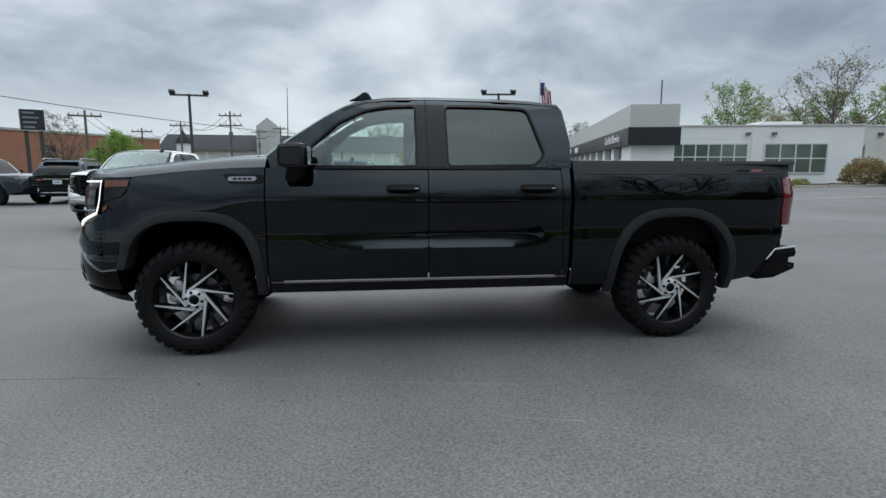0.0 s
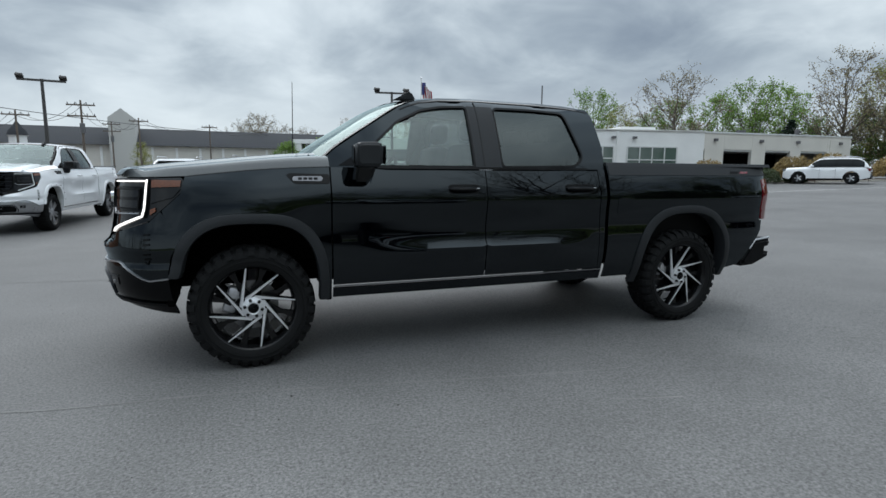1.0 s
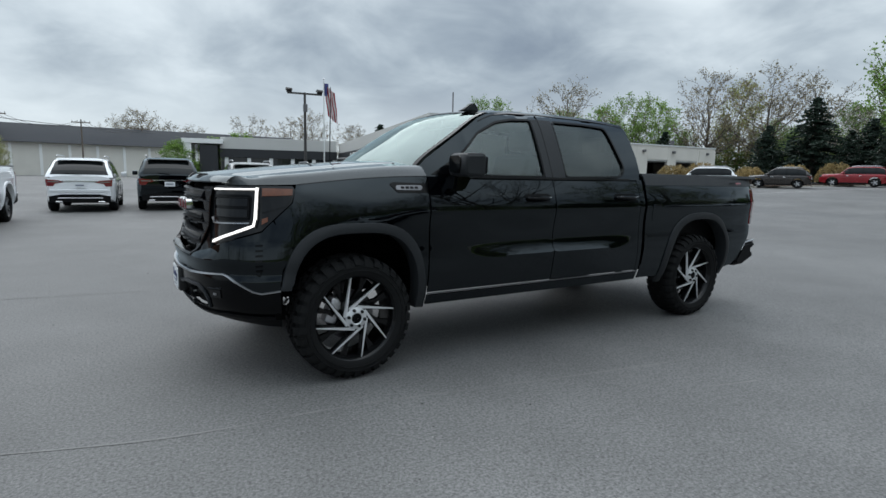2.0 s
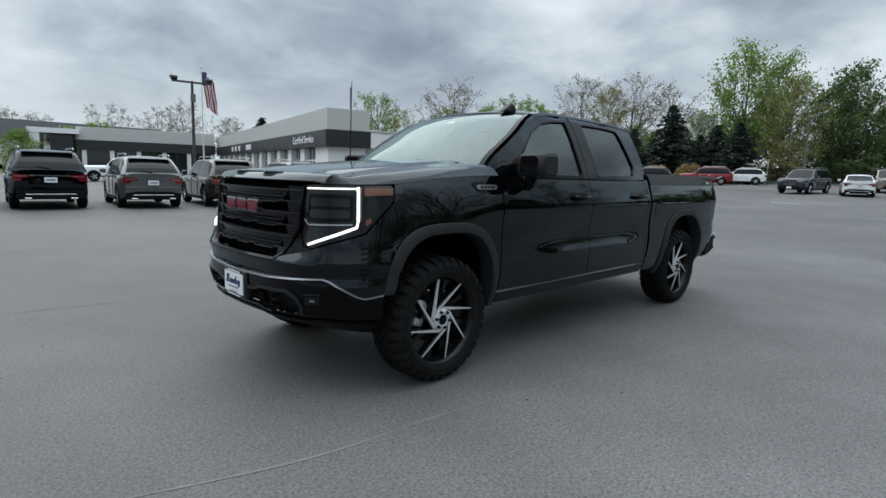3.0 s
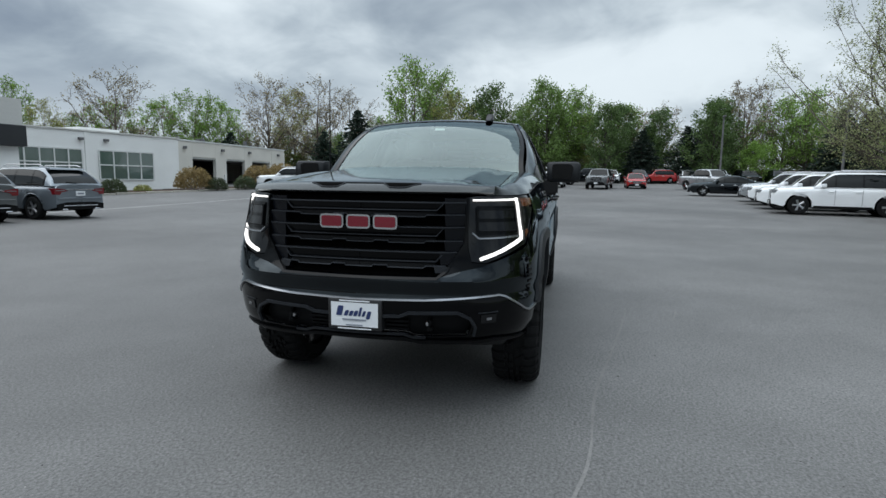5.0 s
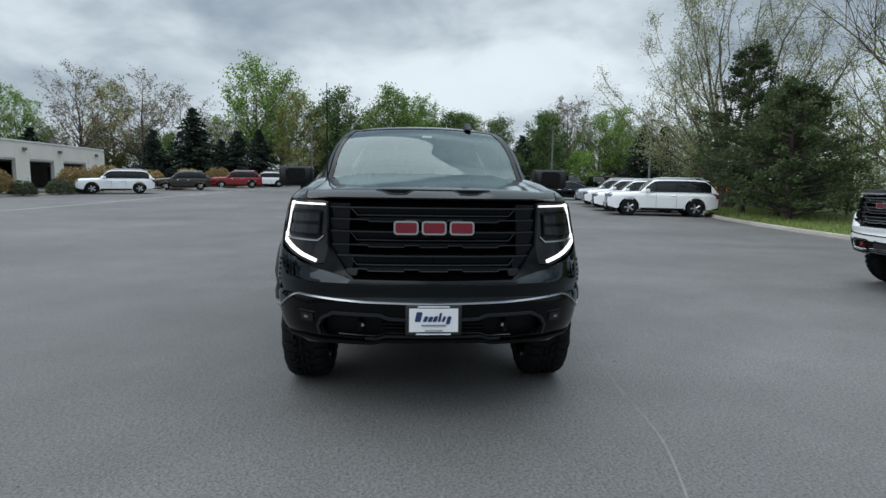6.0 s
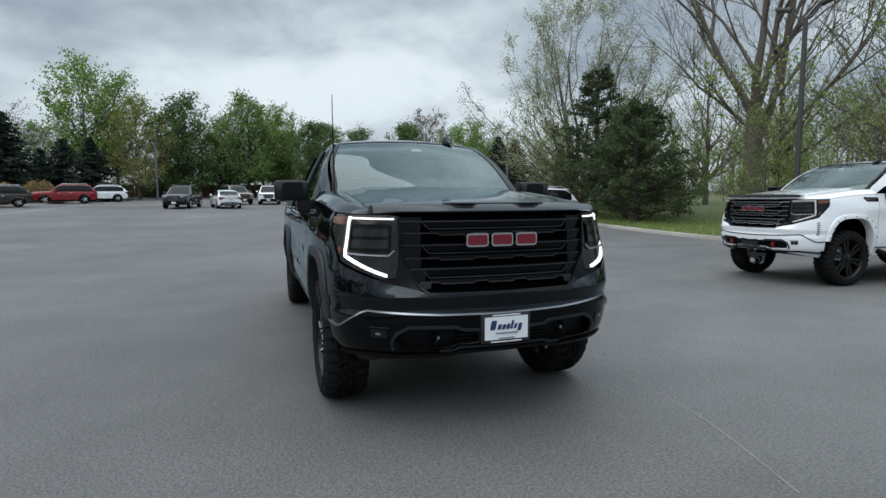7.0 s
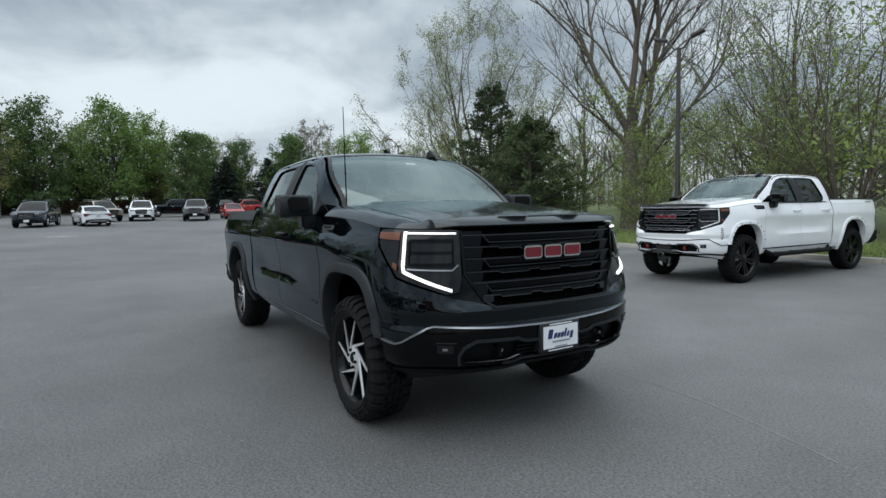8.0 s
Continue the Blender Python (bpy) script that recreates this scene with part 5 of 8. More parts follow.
def a_pillar(t):
    """The windscreen's side edge from cowl to header."""
    x = 0.50 + 0.78 * t
    z = spline(TOP, x)
    return x, green_y(x, z) - 0.035, z + 0.004


def hero_wheel(parent, x, y, r, side, turn, style):
    """Mud tyre with its lugs, a dark barrel and a spoked face."""
    w = 0.29
    prof = [(r * 0.69, -w * 0.46), (r * 0.72, -w / 2), (r * 0.84, -w * 0.515), (r * 0.91, -w * 0.46), (r * 0.945, -w * 0.36), (r * 0.950, -w * 0.24), (r * 0.950, w * 0.24), (r * 0.945, w * 0.36), (r * 0.91, w * 0.46), (r * 0.84, w * 0.515), (r * 0.735, w / 2), (r * 0.69, w * 0.46)]
    t = part("wheel", lathe(bmesh.new(), prof, 64), M["tyre"], parent, angle=50)
    t.matrix_basis = pose(x, y, r) if side > 0 else pose(x, y, r, 0, 0, 180)
    # tread lugs: staggered shoulder blocks that wrap on to the sidewall, and two middle rows
    bm = bmesh.new()
    n = 34
    for k in range(n):
        for sgn in (-1, 1):
            a0 = 2 * math.pi * (k + (0.5 if sgn > 0 else 0)) / n
            da = 2 * math.pi / n
            long_ = 1.0 if k % 2 else 0.82
            pts = []
            for aa in (a0 - da * 0.30, a0 + da * 0.30):
                for rr, yy in ((r * 0.95, w * 0.22), (r, w * 0.22), (r * 0.99, w * 0.36), (r * 0.945, w * 0.475), (r * (0.875 - 0.03 * (long_ > 0.9)), w * 0.53), (r * 0.86, w * 0.48)):
                    pts.append(bm.verts.new((math.cos(aa) * rr, sgn * yy, math.sin(aa) * rr)))
            A, B = pts[:6], pts[6:]
            bm.faces.new(A)
            bm.faces.new(B[::-1])
            for i in range(6):
                bm.faces.new((A[i], B[i], B[(i + 1) % 6], A[(i + 1) % 6]))
            for row, (y0, y1) in enumerate(((0.02, 0.105), (0.125, 0.21))):
                sh = da * (0.25 * row + (0.15 if k % 2 else -0.1))
                q = []
                for rr in (r * 0.945, r * 0.999):
                    for aa, yy in ((a0 + sh - da * 0.33, y0 + 0.006), (a0 + sh + da * 0.20, y0 + 0.018), (a0 + sh + da * 0.31, y1 - 0.004), (a0 + sh - da * 0.16, y1 - 0.018)):
                        q.append(bm.verts.new((math.cos(aa) * rr, sgn * yy * w / 0.5 * 0.55, math.sin(aa) * rr)))
                bm.faces.new(q[4:])
                for i in range(4):
                    bm.faces.new((q[i], q[(i + 1) % 4], q[4 + (i + 1) % 4], q[4 + i]))
    bmesh.ops.recalc_face_normals(bm, faces=bm.faces[:])
    part("tread", bm, M["tyre"], t, angle=20)
    # two raised beads on the sidewall
    part("sidewall_bead", lathe(bmesh.new(), [(r * 0.775, w * 0.49), (r * 0.785, w * 0.527), (r * 0.795, w * 0.505), (r * 0.835, w * 0.505), (r * 0.845, w * 0.53), (r * 0.855, w * 0.49)], 64), M["tyre"], t)
    R = r * 0.695
    rim = part("rim", lathe(bmesh.new(), [(R * 1.0, -w * 0.45), (R * 0.93, -w * 0.40), (R * 0.90, 0.0), (R * 0.93, w * 0.36), (R * 1.0, w * 0.455), (R * 1.03, w * 0.47), (R * 1.02, w * 0.40)], 64), M["rim_black"], t)
    part("brake_disc", lathe(bmesh.new(), [(0.05, 0.0), (0.175, 0.0), (0.175, -0.03), (0.05, -0.03)], 40), M["disc"], t)
    bm = box(bmesh.new(), 0.10, 0.19, -0.05, 0.055, -0.09, 0.09, 0.02, 2)
    ca = part("brake_caliper", bm, M["caliper"], t)
    ca.matrix_basis = pose(0, 0, 0, 0, -20 if side < 0 else 200, 0)
    face_y = w * 0.345

    def blade(bm, a_root, r_root, a_tip, r_tip, w0, w1, y0, y1, th):
        p0, p1 = Vector((math.cos(a_root) * r_root, 0, math.sin(a_root) * r_root)), Vector((math.cos(a_tip) * r_tip, 0, math.sin(a_tip) * r_tip))
        d = (p1 - p0).normalized()
        nn = Vector((-d.z, 0, d.x))
        top = [p0 + nn * w0 / 2, p1 + nn * w1 / 2, p1 - nn * w1 / 2, p0 - nn * w0 / 2]
        yy = [y0, y1, y1, y0]
        A = [bm.verts.new((p.x, v, p.z)) for p, v in zip(top, yy)]
        B = [bm.verts.new((p.x * 0.99 - (nn * 0.006).x, v - th, p.z * 0.99)) for p, v in zip(top, yy)]
        bm.faces.new(A)
        bm.faces.new(B[::-1])
        for i in range(4):
            bm.faces.new((A[i], B[i], B[(i + 1) % 4], A[(i + 1) % 4]))

    if style == "blade":
        for k in range(8):
            # the wheel's own frame is turned by half a turn on the -y side, so the sweep is the same as seen from outside
            a = radians(turn) + 2 * math.pi * k / 8
            bm = bmesh.new()
            blade(bm, a - radians(76), 0.078, a, R * 1.0, 0.021, 0.006, face_y + 0.012, face_y + 0.016, 0.010)
            bmesh.ops.recalc_face_normals(bm, faces=bm.faces[:])
            part("spoke", bm, M["machined"], t, "machined bright spoke" if k == 0 else "")
            bm = bmesh.new()
            blade(bm, a - radians(76), 0.078, a, R * 0.98, 0.036, 0.016, face_y - 0.003, face_y + 0.003, 0.05)
            blade(bm, a + radians(40), 0.07, a + radians(20), R * 0.97, 0.034, 0.022, face_y - 0.05, face_y - 0.03, 0.03)
            blade(bm, a + radians(5), 0.10, a + radians(27), R * 0.97, 0.026, 0.020, face_y - 0.05, face_y - 0.03, 0.03)
            bmesh.ops.recalc_face_normals(bm, faces=bm.faces[:])
            part("spoke_back", bm, M["rim_black"], t)
        part("hub", lathe(bmesh.new(), [(0.036, face_y + 0.022), (0.042, face_y + 0.025), (0.076, face_y + 0.013), (0.080, face_y - 0.03), (0.03, face_y - 0.04)], 32), M["machined"], t)
        part("hub_cap", lathe(bmesh.new(), [(0.001, face_y + 0.030), (0.022, face_y + 0.029), (0.036, face_y + 0.022), (0.036, face_y)], 24), M["gloss_black"], t)
        for k in range(6):
            a = 2 * math.pi * k / 6 + 0.2
            nut = part("lug_nut", lathe(bmesh.new(), [(0.001, face_y + 0.034), (0.010, face_y + 0.033), (0.013, face_y + 0.012)], 8), M["rim_black"], t)
            nut.matrix_basis = pose(math.cos(a) * 0.058, 0, math.sin(a) * 0.058)
    else:
        m = M["rim_black"] if style == "black" else M["alloy"]
        for k in range(6):
            a = 2 * math.pi * k / 6 + 0.3
            bm = bmesh.new()
            for d in (-0.14, 0.14):
                blade(bm, a + d * 2.2, 0.06, a + d, R * 0.985, 0.034, 0.042, face_y, face_y + 0.012, 0.035)
            bmesh.ops.recalc_face_normals(bm, faces=bm.faces[:])
            part("spoke", bm, m, t)
        part("hub", lathe(bmesh.new(), [(0.001, face_y + 0.02), (0.04, face_y + 0.018), (0.085, face_y), (0.09, face_y - 0.04)], 28), m, t)
    return t


def build_truck(name, label, m, pm, wheel="blade", lift=0.0, wheel_r=0.428, wheel_y=0.848, flare=None, bumper_top=None, bumper_low=None, grille_bar=None, deflector=False, hooks=False, lit=True, interior=True, strip=None, tinted=True, emblem=None, group=""):
    """A full-size crew cab pickup, nose towards -x, front axle at x = 0."""
    root = thing(name, label, "pickup", m, group)
    low = bumper_low or M["plastic"]
    # up-facing panels of the black truck: sky brightness is put into their colour
    tops = PAINT["dusty_skylit"] if pm is PAINT["black"] else pm

    def add(nm, bm, mat, lab="", parent=None, angle=35):
        ob = part(nm, bm, mat, parent or root, lab, angle)
        if lift and parent is None:
            ob.matrix_basis = pose(0, 0, lift)
        return ob

    def flank(x, z, l=0.0):
        return skin(s_of_x(x), z, l)

    fa, ra = arch(0.005, 0.525, 1.09, 3.0, grow=-0.05), arch(3.755, 0.565, 1.09, 2.7, z0=0.42, grow=-0.05)
    SA, SB = s_of_x(-0.40), s_of_x(0.545)
    for side in (-1, 1):
        # --- flank panels ---
        arch_pts = [(s_of_x(x), z) for x, z in fa if x > -0.44]
        wing = [(s_of_x(-0.395), 1.333), (s_of_x(-0.424), 1.218), (s_of_x(-0.543), 1.11)] + arch_pts + [(SB - 0.004, 0.45), (SB - 0.004, 1.405), (s_of_x(0.34), 1.398), (s_of_x(0.0), 1.376)]
        add("front_wing", panel(wing, skin, side, 0.045), pm, angle=30)
        door = [(0.552, 0.558), (1.744, 0.558), (1.744, 1.388), (0.552, 1.40)]
        d = add("front_door", panel([(s_of_x(a), b) for a, b in door], skin, side, 0.04), pm, angle=30)
        rdoor = [(1.752, 0.558), (2.815, 0.558), (2.79, 1.388), (1.752, 1.388)]
        rd = add("rear_door", panel([(s_of_x(a), b) for a, b in rdoor], skin, side, 0.04), pm, angle=30)
        corner = [(2.822, 0.50), (2.862, 0.50), (2.862, 1.40), (2.797, 1.40)]
        add("cab_corner", panel([(s_of_x(a), b) for a, b in corner], skin, side, 0.04), pm)
        rocker = [(0.552, 0.46), (2.862, 0.46), (2.862, 0.532), (0.552, 0.532)]
        add("rocker", panel([(s_of_x(a), b) for a, b in rocker], skin, side, 0.05), pm)
        add("sill_strip", ribbon(bmesh.new(), [(s_of_x(0.56), 0.545), (s_of_x(2.855), 0.545)], 0.010, skin, side, -0.01, 0.004), strip or M["steel_grey"], "satin metal strip")
        bed_arch = [(a, b) for a, b in ra]
        bedp = [(2.892, 0.47), (bed_arch[0][0], 0.47)] + bed_arch + [(bed_arch[-1][0], 0.46), (4.48, 0.50), (4.72, 0.83), (4.735, 0.925), (4.692, 0.93), (4.69, 1.325), (4.81, 1.333), (4.81, 1.437), (2.892, 1.437)]
        add("bed_side", panel([(s_of_x(a), b) for a, b in bedp], skin, side, 0.045), pm, angle=30)
        if hooks:
            add("side_step", tube(bmesh.new(), [(0.62, side * 0.93, 0.50), (0.75, side * 1.03, 0.43), (2.70, side * 1.03, 0.43), (2.82, side * 0.93, 0.50)], 0.045, 8), M["plastic"])
            for k in range(4):
                add("step_bracket", box(bmesh.new(), 0.95 + 0.5 * k, 1.02 + 0.5 * k, side * 0.80, side * 1.03, 0.42, 0.47), M["plastic"])
        # fuel door seam on the driver's flank
        if side < 0:
            add("fuel_door", panel(rounded([(s_of_x(2.98), 1.02), (s_of_x(3.14), 1.02), (s_of_x(3.14), 1.18), (s_of_x(2.98), 1.18)], 0.03), lambda a, b: skin(a, b, 0.0025), side, 0.04, 0.004), pm)
        # --- wheel arch flares and liners ---
        for cx, a, top, n, z0, xlim in ((0.005, 0.525, 1.09, 3.0, 0.45, -0.515), (3.755, 0.565, 1.09, 2.7, 0.40, None)):
            rows = []
            bm = bmesh.new()
            for g, l in ((0.0, -0.01), (-0.006, 0.014), (-0.04, 0.026), (-0.068, 0.022), (-0.074, 0.0), (-0.070, -0.10)):
                row = []
                for px, pz in arch(cx, a, top, n, z0, g, 40):
                    if xlim and px < 0 and pz < 0.70:
                        pz = 0.70 - (0.70 - pz) * 0.12
                    q = flank(px, max(pz, 0.40), l)
                    row.append(bm.verts.new((q.x, q.y * side, q.z)))
                rows.append(row)
            for ra_, rb_ in zip(rows, rows[1:]):
                for i in range(len(ra_) - 1):
                    bm.faces.new((ra_[i], ra_[i + 1], rb_[i + 1], rb_[i]))
            bmesh.ops.recalc_face_normals(bm, faces=bm.faces[:])
            fl_ob = add("wheel_flare", bm, flare or M["flare"], angle=40)
            if flare and flare is not M["flare"]:
                for k in range(4, 37, 4):
                    px, pz = arch(cx, a, top, n, z0, -0.035, 40)[k]
                    if pz < 0.62:
                        continue
                    q = flank(px, pz, 0.045)
                    add("flare_bolt", lathe(bmesh.new(), [(0.001, 0.006), (0.010, 0.004), (0.012, 0.0)], 8), M["plastic"], parent=fl_ob).matrix_basis = pose(q.x, q.y * side, q.z, 0, 0, 0 if side > 0 else 180)
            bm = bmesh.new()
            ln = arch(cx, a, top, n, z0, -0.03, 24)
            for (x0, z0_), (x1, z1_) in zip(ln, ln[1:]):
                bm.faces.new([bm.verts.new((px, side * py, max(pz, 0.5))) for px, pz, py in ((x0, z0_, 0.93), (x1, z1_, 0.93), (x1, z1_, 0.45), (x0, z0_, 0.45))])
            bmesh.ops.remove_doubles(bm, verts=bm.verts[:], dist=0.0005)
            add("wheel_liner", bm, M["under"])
        # dark boxes added to darken the see-through gaps beside the front wheel
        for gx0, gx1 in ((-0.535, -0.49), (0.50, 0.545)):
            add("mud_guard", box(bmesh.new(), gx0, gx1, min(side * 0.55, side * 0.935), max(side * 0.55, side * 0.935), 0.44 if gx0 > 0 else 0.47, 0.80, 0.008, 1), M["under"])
        # --- nose: upper bumper, chrome line, lower bumper ---
        line = [(0.0, 0.737), (s_of_y(0.40), 0.746), (s_of_y(0.70), 0.764), (s_of_y(0.80), 0.770), (s_of_y(0.83), 0.760), (s_of_x(-0.675), 0.668), (s_of_x(-0.63), 0.654), (s_of_x(-0.515), 0.668)]
        top_edge = [(s_of_x(-0.515), 0.70), (s_of_x(-0.50), 0.80), (s_of_x(-0.44), 0.915), (s_of_x(-0.452), 0.985), (s_of_x(-0.553), 1.104), (s_of_x(-0.622), 1.036), (s_of_y(0.80), 0.965), (s_of_y(0.70), 0.925), (s_of_y(0.56), 0.895), (s_of_y(0.46), 0.868), (0.0, 0.858)]
        add("bumper_skin", panel(line + top_edge, skin, side, 0.022, 0.012), pm, angle=30)
        add("bumper_line", ribbon(bmesh.new(), line, 0.013, skin, side, -0.004, 0.010), strip or M["satin_chrome"], "satin metal line across the bumper")
        bot = [(s_of_x(-0.515), 0.64), (s_of_x(-0.50), 0.40), (s_of_x(-0.62), 0.415), (s_of_y(0.84), 0.445), (s_of_y(0.62), 0.475), (s_of_y(0.40), 0.475), (s_of_y(0.28), 0.488), (0.0, 0.488)]
        lower = [(a, b - 0.009) for a, b in line] + bot
        cut = rounded([(0.02, 0.548), (s_of_y(0.28), 0.548), (s_of_y(0.34), 0.528), (s_of_y(0.64), 0.538), (s_of_y(0.66), 0.60), (s_of_y(0.63), 0.638), (s_of_y(0.57), 0.664), (s_of_y(0.32), 0.658), (s_of_y(0.265), 0.638), (0.02, 0.630)], 0.015)
        add("lower_bumper", panel(lower, skin, side, 0.04, 0.012, (cut,)), bumper_top or M["gloss_black"], angle=30)
        add("intake", panel(cut, lambda a, b: skin(a, b, -0.05), side, 0.05, 0.01), M["plastic"])
        # raised frame round the intake
        add("intake_frame", ribbon(bmesh.new(), [(s_of_y(0.0), 0.640), (s_of_y(0.255), 0.648), (s_of_y(0.31), 0.670), (s_of_y(0.58), 0.677), (s_of_y(0.65), 0.640), (s_of_y(0.678), 0.59), (s_of_y(0.672), 0.535)], 0.022, skin, side, -0.01, 0.014), low if hooks else M["grille_lip"])
        add("skid_lip", ribbon(bmesh.new(), [(s_of_y(0.40), 0.522), (s_of_y(0.335), 0.520), (s_of_y(0.275), 0.540), (0.0, 0.536)], 0.020, skin, side, -0.03, 0.012), low if hooks else M["grille_lip"])
        add("lip", ribbon(bmesh.new(), [(0.0, 0.505), (s_of_y(0.28), 0.508), (s_of_y(0.36), 0.49), (s_of_y(0.64), 0.49), (s_of_y(0.80), 0.50), (s_of_x(-0.515), 0.475)], 0.03, skin, side, -0.01, 0.016), low)
        for zb in (0.566, 0.588, 0.612):
            add("intake_bar", ribbon(bmesh.new(), [(0.0, zb), (s_of_y(0.30), zb)], 0.016, lambda a, b, l=0.0: skin(a, b, l - 0.035), side, -0.01, 0.012), low)
        # fog lamp with a bright surround, tow recess and sensor
        fog = add("fog_lamp", panel([(s_of_y(0.705), 0.612), (s_of_y(0.785), 0.614), (s_of_y(0.785), 0.664), (s_of_y(0.705), 0.661)], lambda a, b: skin(a, b, 0.006), side, 0.03, 0.012), M["lamp_dark"])
        add("fog_led", panel([(s_of_y(0.735), 0.630), (s_of_y(0.760), 0.631), (s_of_y(0.760), 0.645), (s_of_y(0.735), 0.644)], lambda a, b: skin(a, b, 0.010), side, 0.03, 0.004), M["satin_chrome"], parent=fog if not lift else None)
        add("fog_trim", ribbon(bmesh.new(), [(s_of_y(0.69), 0.672), (s_of_y(0.79), 0.676)], 0.007, skin, side, -0.004, 0.008), M["grille_lip"])
        q = skin(s_of_y(0.43), 0.60, -0.03)
        add("tow_hook", tube(bmesh.new(), [(q.x + 0.02, q.y * side, q.z + 0.03), (q.x - 0.03, q.y * side, q.z + 0.02), (q.x - 0.035, q.y * side, q.z - 0.02), (q.x + 0.02, q.y * side, q.z - 0.03)], 0.013, 8), M["tow_red"] if hooks else M["plastic"])
        q = skin(s_of_y(0.415), 0.605, -0.02)
        add("parking_sensor", lathe(bmesh.new(), [(0.001, q.x - 0.012), (0.011, q.x - 0.011), (0.012, q.x + 0.01)], 12, "x"), M["satin_chrome"]).matrix_basis = pose(0, q.y * side, q.z + lift)
        # side vent slots in the bumper corner
        vb = bmesh.new()
        for k in range(6):
            z = 0.795 + 0.032 * k
            ribbon(vb, [(s_of_x(-0.655), z), (s_of_x(-0.615), z + 0.003)], 0.014, skin, side, -0.004, 0.006)
        add("corner_vent", vb, M["gloss_black"])
        add("vent_fin", ribbon(bmesh.new(), [(s_of_x(-0.655), 0.775), (s_of_x(-0.635), 0.765), (s_of_x(-0.628), 0.785)], 0.008, skin, side, -0.004, 0.010), M["gloss_black"])
        # --- headlight ---
        hl = [(s_of_y(0.645), 1.31), (s_of_y(0.645), 1.03), (s_of_y(0.66), 0.955), (s_of_y(0.735), 0.948), (s_of_y(0.80), 0.975), (s_of_x(-0.625), 1.045), (s_of_x(-0.548), 1.115), (s_of_x(-0.428), 1.22), (s_of_x(-0.402), 1.30), (s_of_x(-0.42), 1.322), (s_of_y(0.70), 1.318)]
        hb = add("headlight", panel(hl, lambda a, b: skin(a, b, -0.012), side, 0.04, 0.02), M["lamp_dark"])
        hp = hb if not lift else None
        lamp = lambda a, b, l=0.0: skin(a, b, l)
        sc = s_of_x(-0.655)
        add("led_strip", ribbon(bmesh.new(), [(s_of_y(0.672), 1.296), (sc - 0.010, 1.300)], 0.011, lamp, side, -0.02, 0.002), M["led"] if lit else M["frame_white"], "bright white led strip" if lit else "", parent=hp)
        add("led_strip", ribbon(bmesh.new(), [(sc - 0.004, 1.310), (sc - 0.010, 1.115)], 0.026, lamp, side, -0.02, -0.003), M["led"] if lit else M["frame_white"], parent=hp)
        add("led_strip", ribbon(bmesh.new(), [(sc - 0.009, 1.122), (sc - 0.022, 1.075), (s_of_y(0.705), 0.968)], 0.019, lamp, side, -0.02, 0.002), M["led"] if lit else M["frame_white"], parent=hp)
        add("projector", panel(rounded([(s_of_y(0.685), 1.10), (sc - 0.05, 1.11), (sc - 0.045, 1.265), (s_of_y(0.685), 1.265)], 0.02), lambda a, b: skin(a, b, -0.004), side, 0.04, 0.006), M["gloss_black"], parent=hp)
        for zc in (1.15, 1.22):
            add("lens", panel(rounded([(s_of_y(0.70), zc - 0.025), (sc - 0.065, zc - 0.025), (sc - 0.065, zc + 0.025), (s_of_y(0.70), zc + 0.025)], 0.015), lambda a, b: skin(a, b, 0.0), side, 0.03, 0.004), M["lamp_dark"], parent=hp)
        add("lamp_shelf", ribbon(bmesh.new(), [(s_of_y(0.665), 1.115), (s_of_y(0.70), 1.085), (sc - 0.05, 1.092)], 0.010, lamp, side, -0.012, 0.003), M["satin_chrome"], parent=hp)
        add("lamp_bezel", ribbon(bmesh.new(), [(sc + 0.016, 1.312), (sc + 0.010, 1.115), (sc - 0.004, 1.065)], 0.009, lamp, side, -0.012, 0.008), M["lamp_dark"], parent=hp)
        add("lens_frame", ribbon(bmesh.new(), [(s_of_y(0.695), 1.125), (s_of_y(0.695), 1.245), (sc - 0.058, 1.245), (sc - 0.058, 1.125), (s_of_y(0.695), 1.125)], 0.007, lamp, side, -0.004, 0.003), M["plastic"], parent=hp)
        add("amber_lens", panel([(sc + 0.035, 1.258), (s_of_x(-0.425), 1.266), (s_of_x(-0.42), 1.306), (sc + 0.035, 1.308)], lambda a, b: skin(a, b, -0.002), side, 0.03, 0.006), M["amber"], parent=hp)
        add("amber_lens", panel([(sc + 0.035, 1.082), (sc + 0.075, 1.105), (sc + 0.075, 1.130), (sc + 0.035, 1.118)], lambda a, b: skin(a, b, -0.002), side, 0.03, 0.006), M["amber"], parent=hp)
        add("reflector", panel([(sc + 0.035, 1.155), (s_of_x(-0.475), 1.195), (s_of_x(-0.425), 1.25), (sc + 0.035, 1.252)], lambda a, b: skin(a, b, -0.004), side, 0.03, 0.006), M["lamp_dark"], parent=hp)
        # dark cheek between grille and lamp
        cheek = [(s_of_y(0.46), 0.868), (s_of_y(0.56), 0.893), (s_of_y(0.70), 0.924), (s_of_y(0.79), 0.958), (s_of_y(0.735), 0.944), (s_of_y(0.66), 0.950), (s_of_y(0.64), 1.03), (s_of_y(0.642), 1.31), (s_of_y(0.632), 1.312), (s_of_y(0.618), 1.06), (s_of_y(0.515), 0.91)]
        add("grille_cheek", panel(cheek, lambda a, b: skin(a, b, -0.006), side, 0.04, 0.01), M["gloss_black"])
        # --- wing top between flank and bonnet ---
        s0, s1 = s_of_y(0.752), s_of_x(0.545)

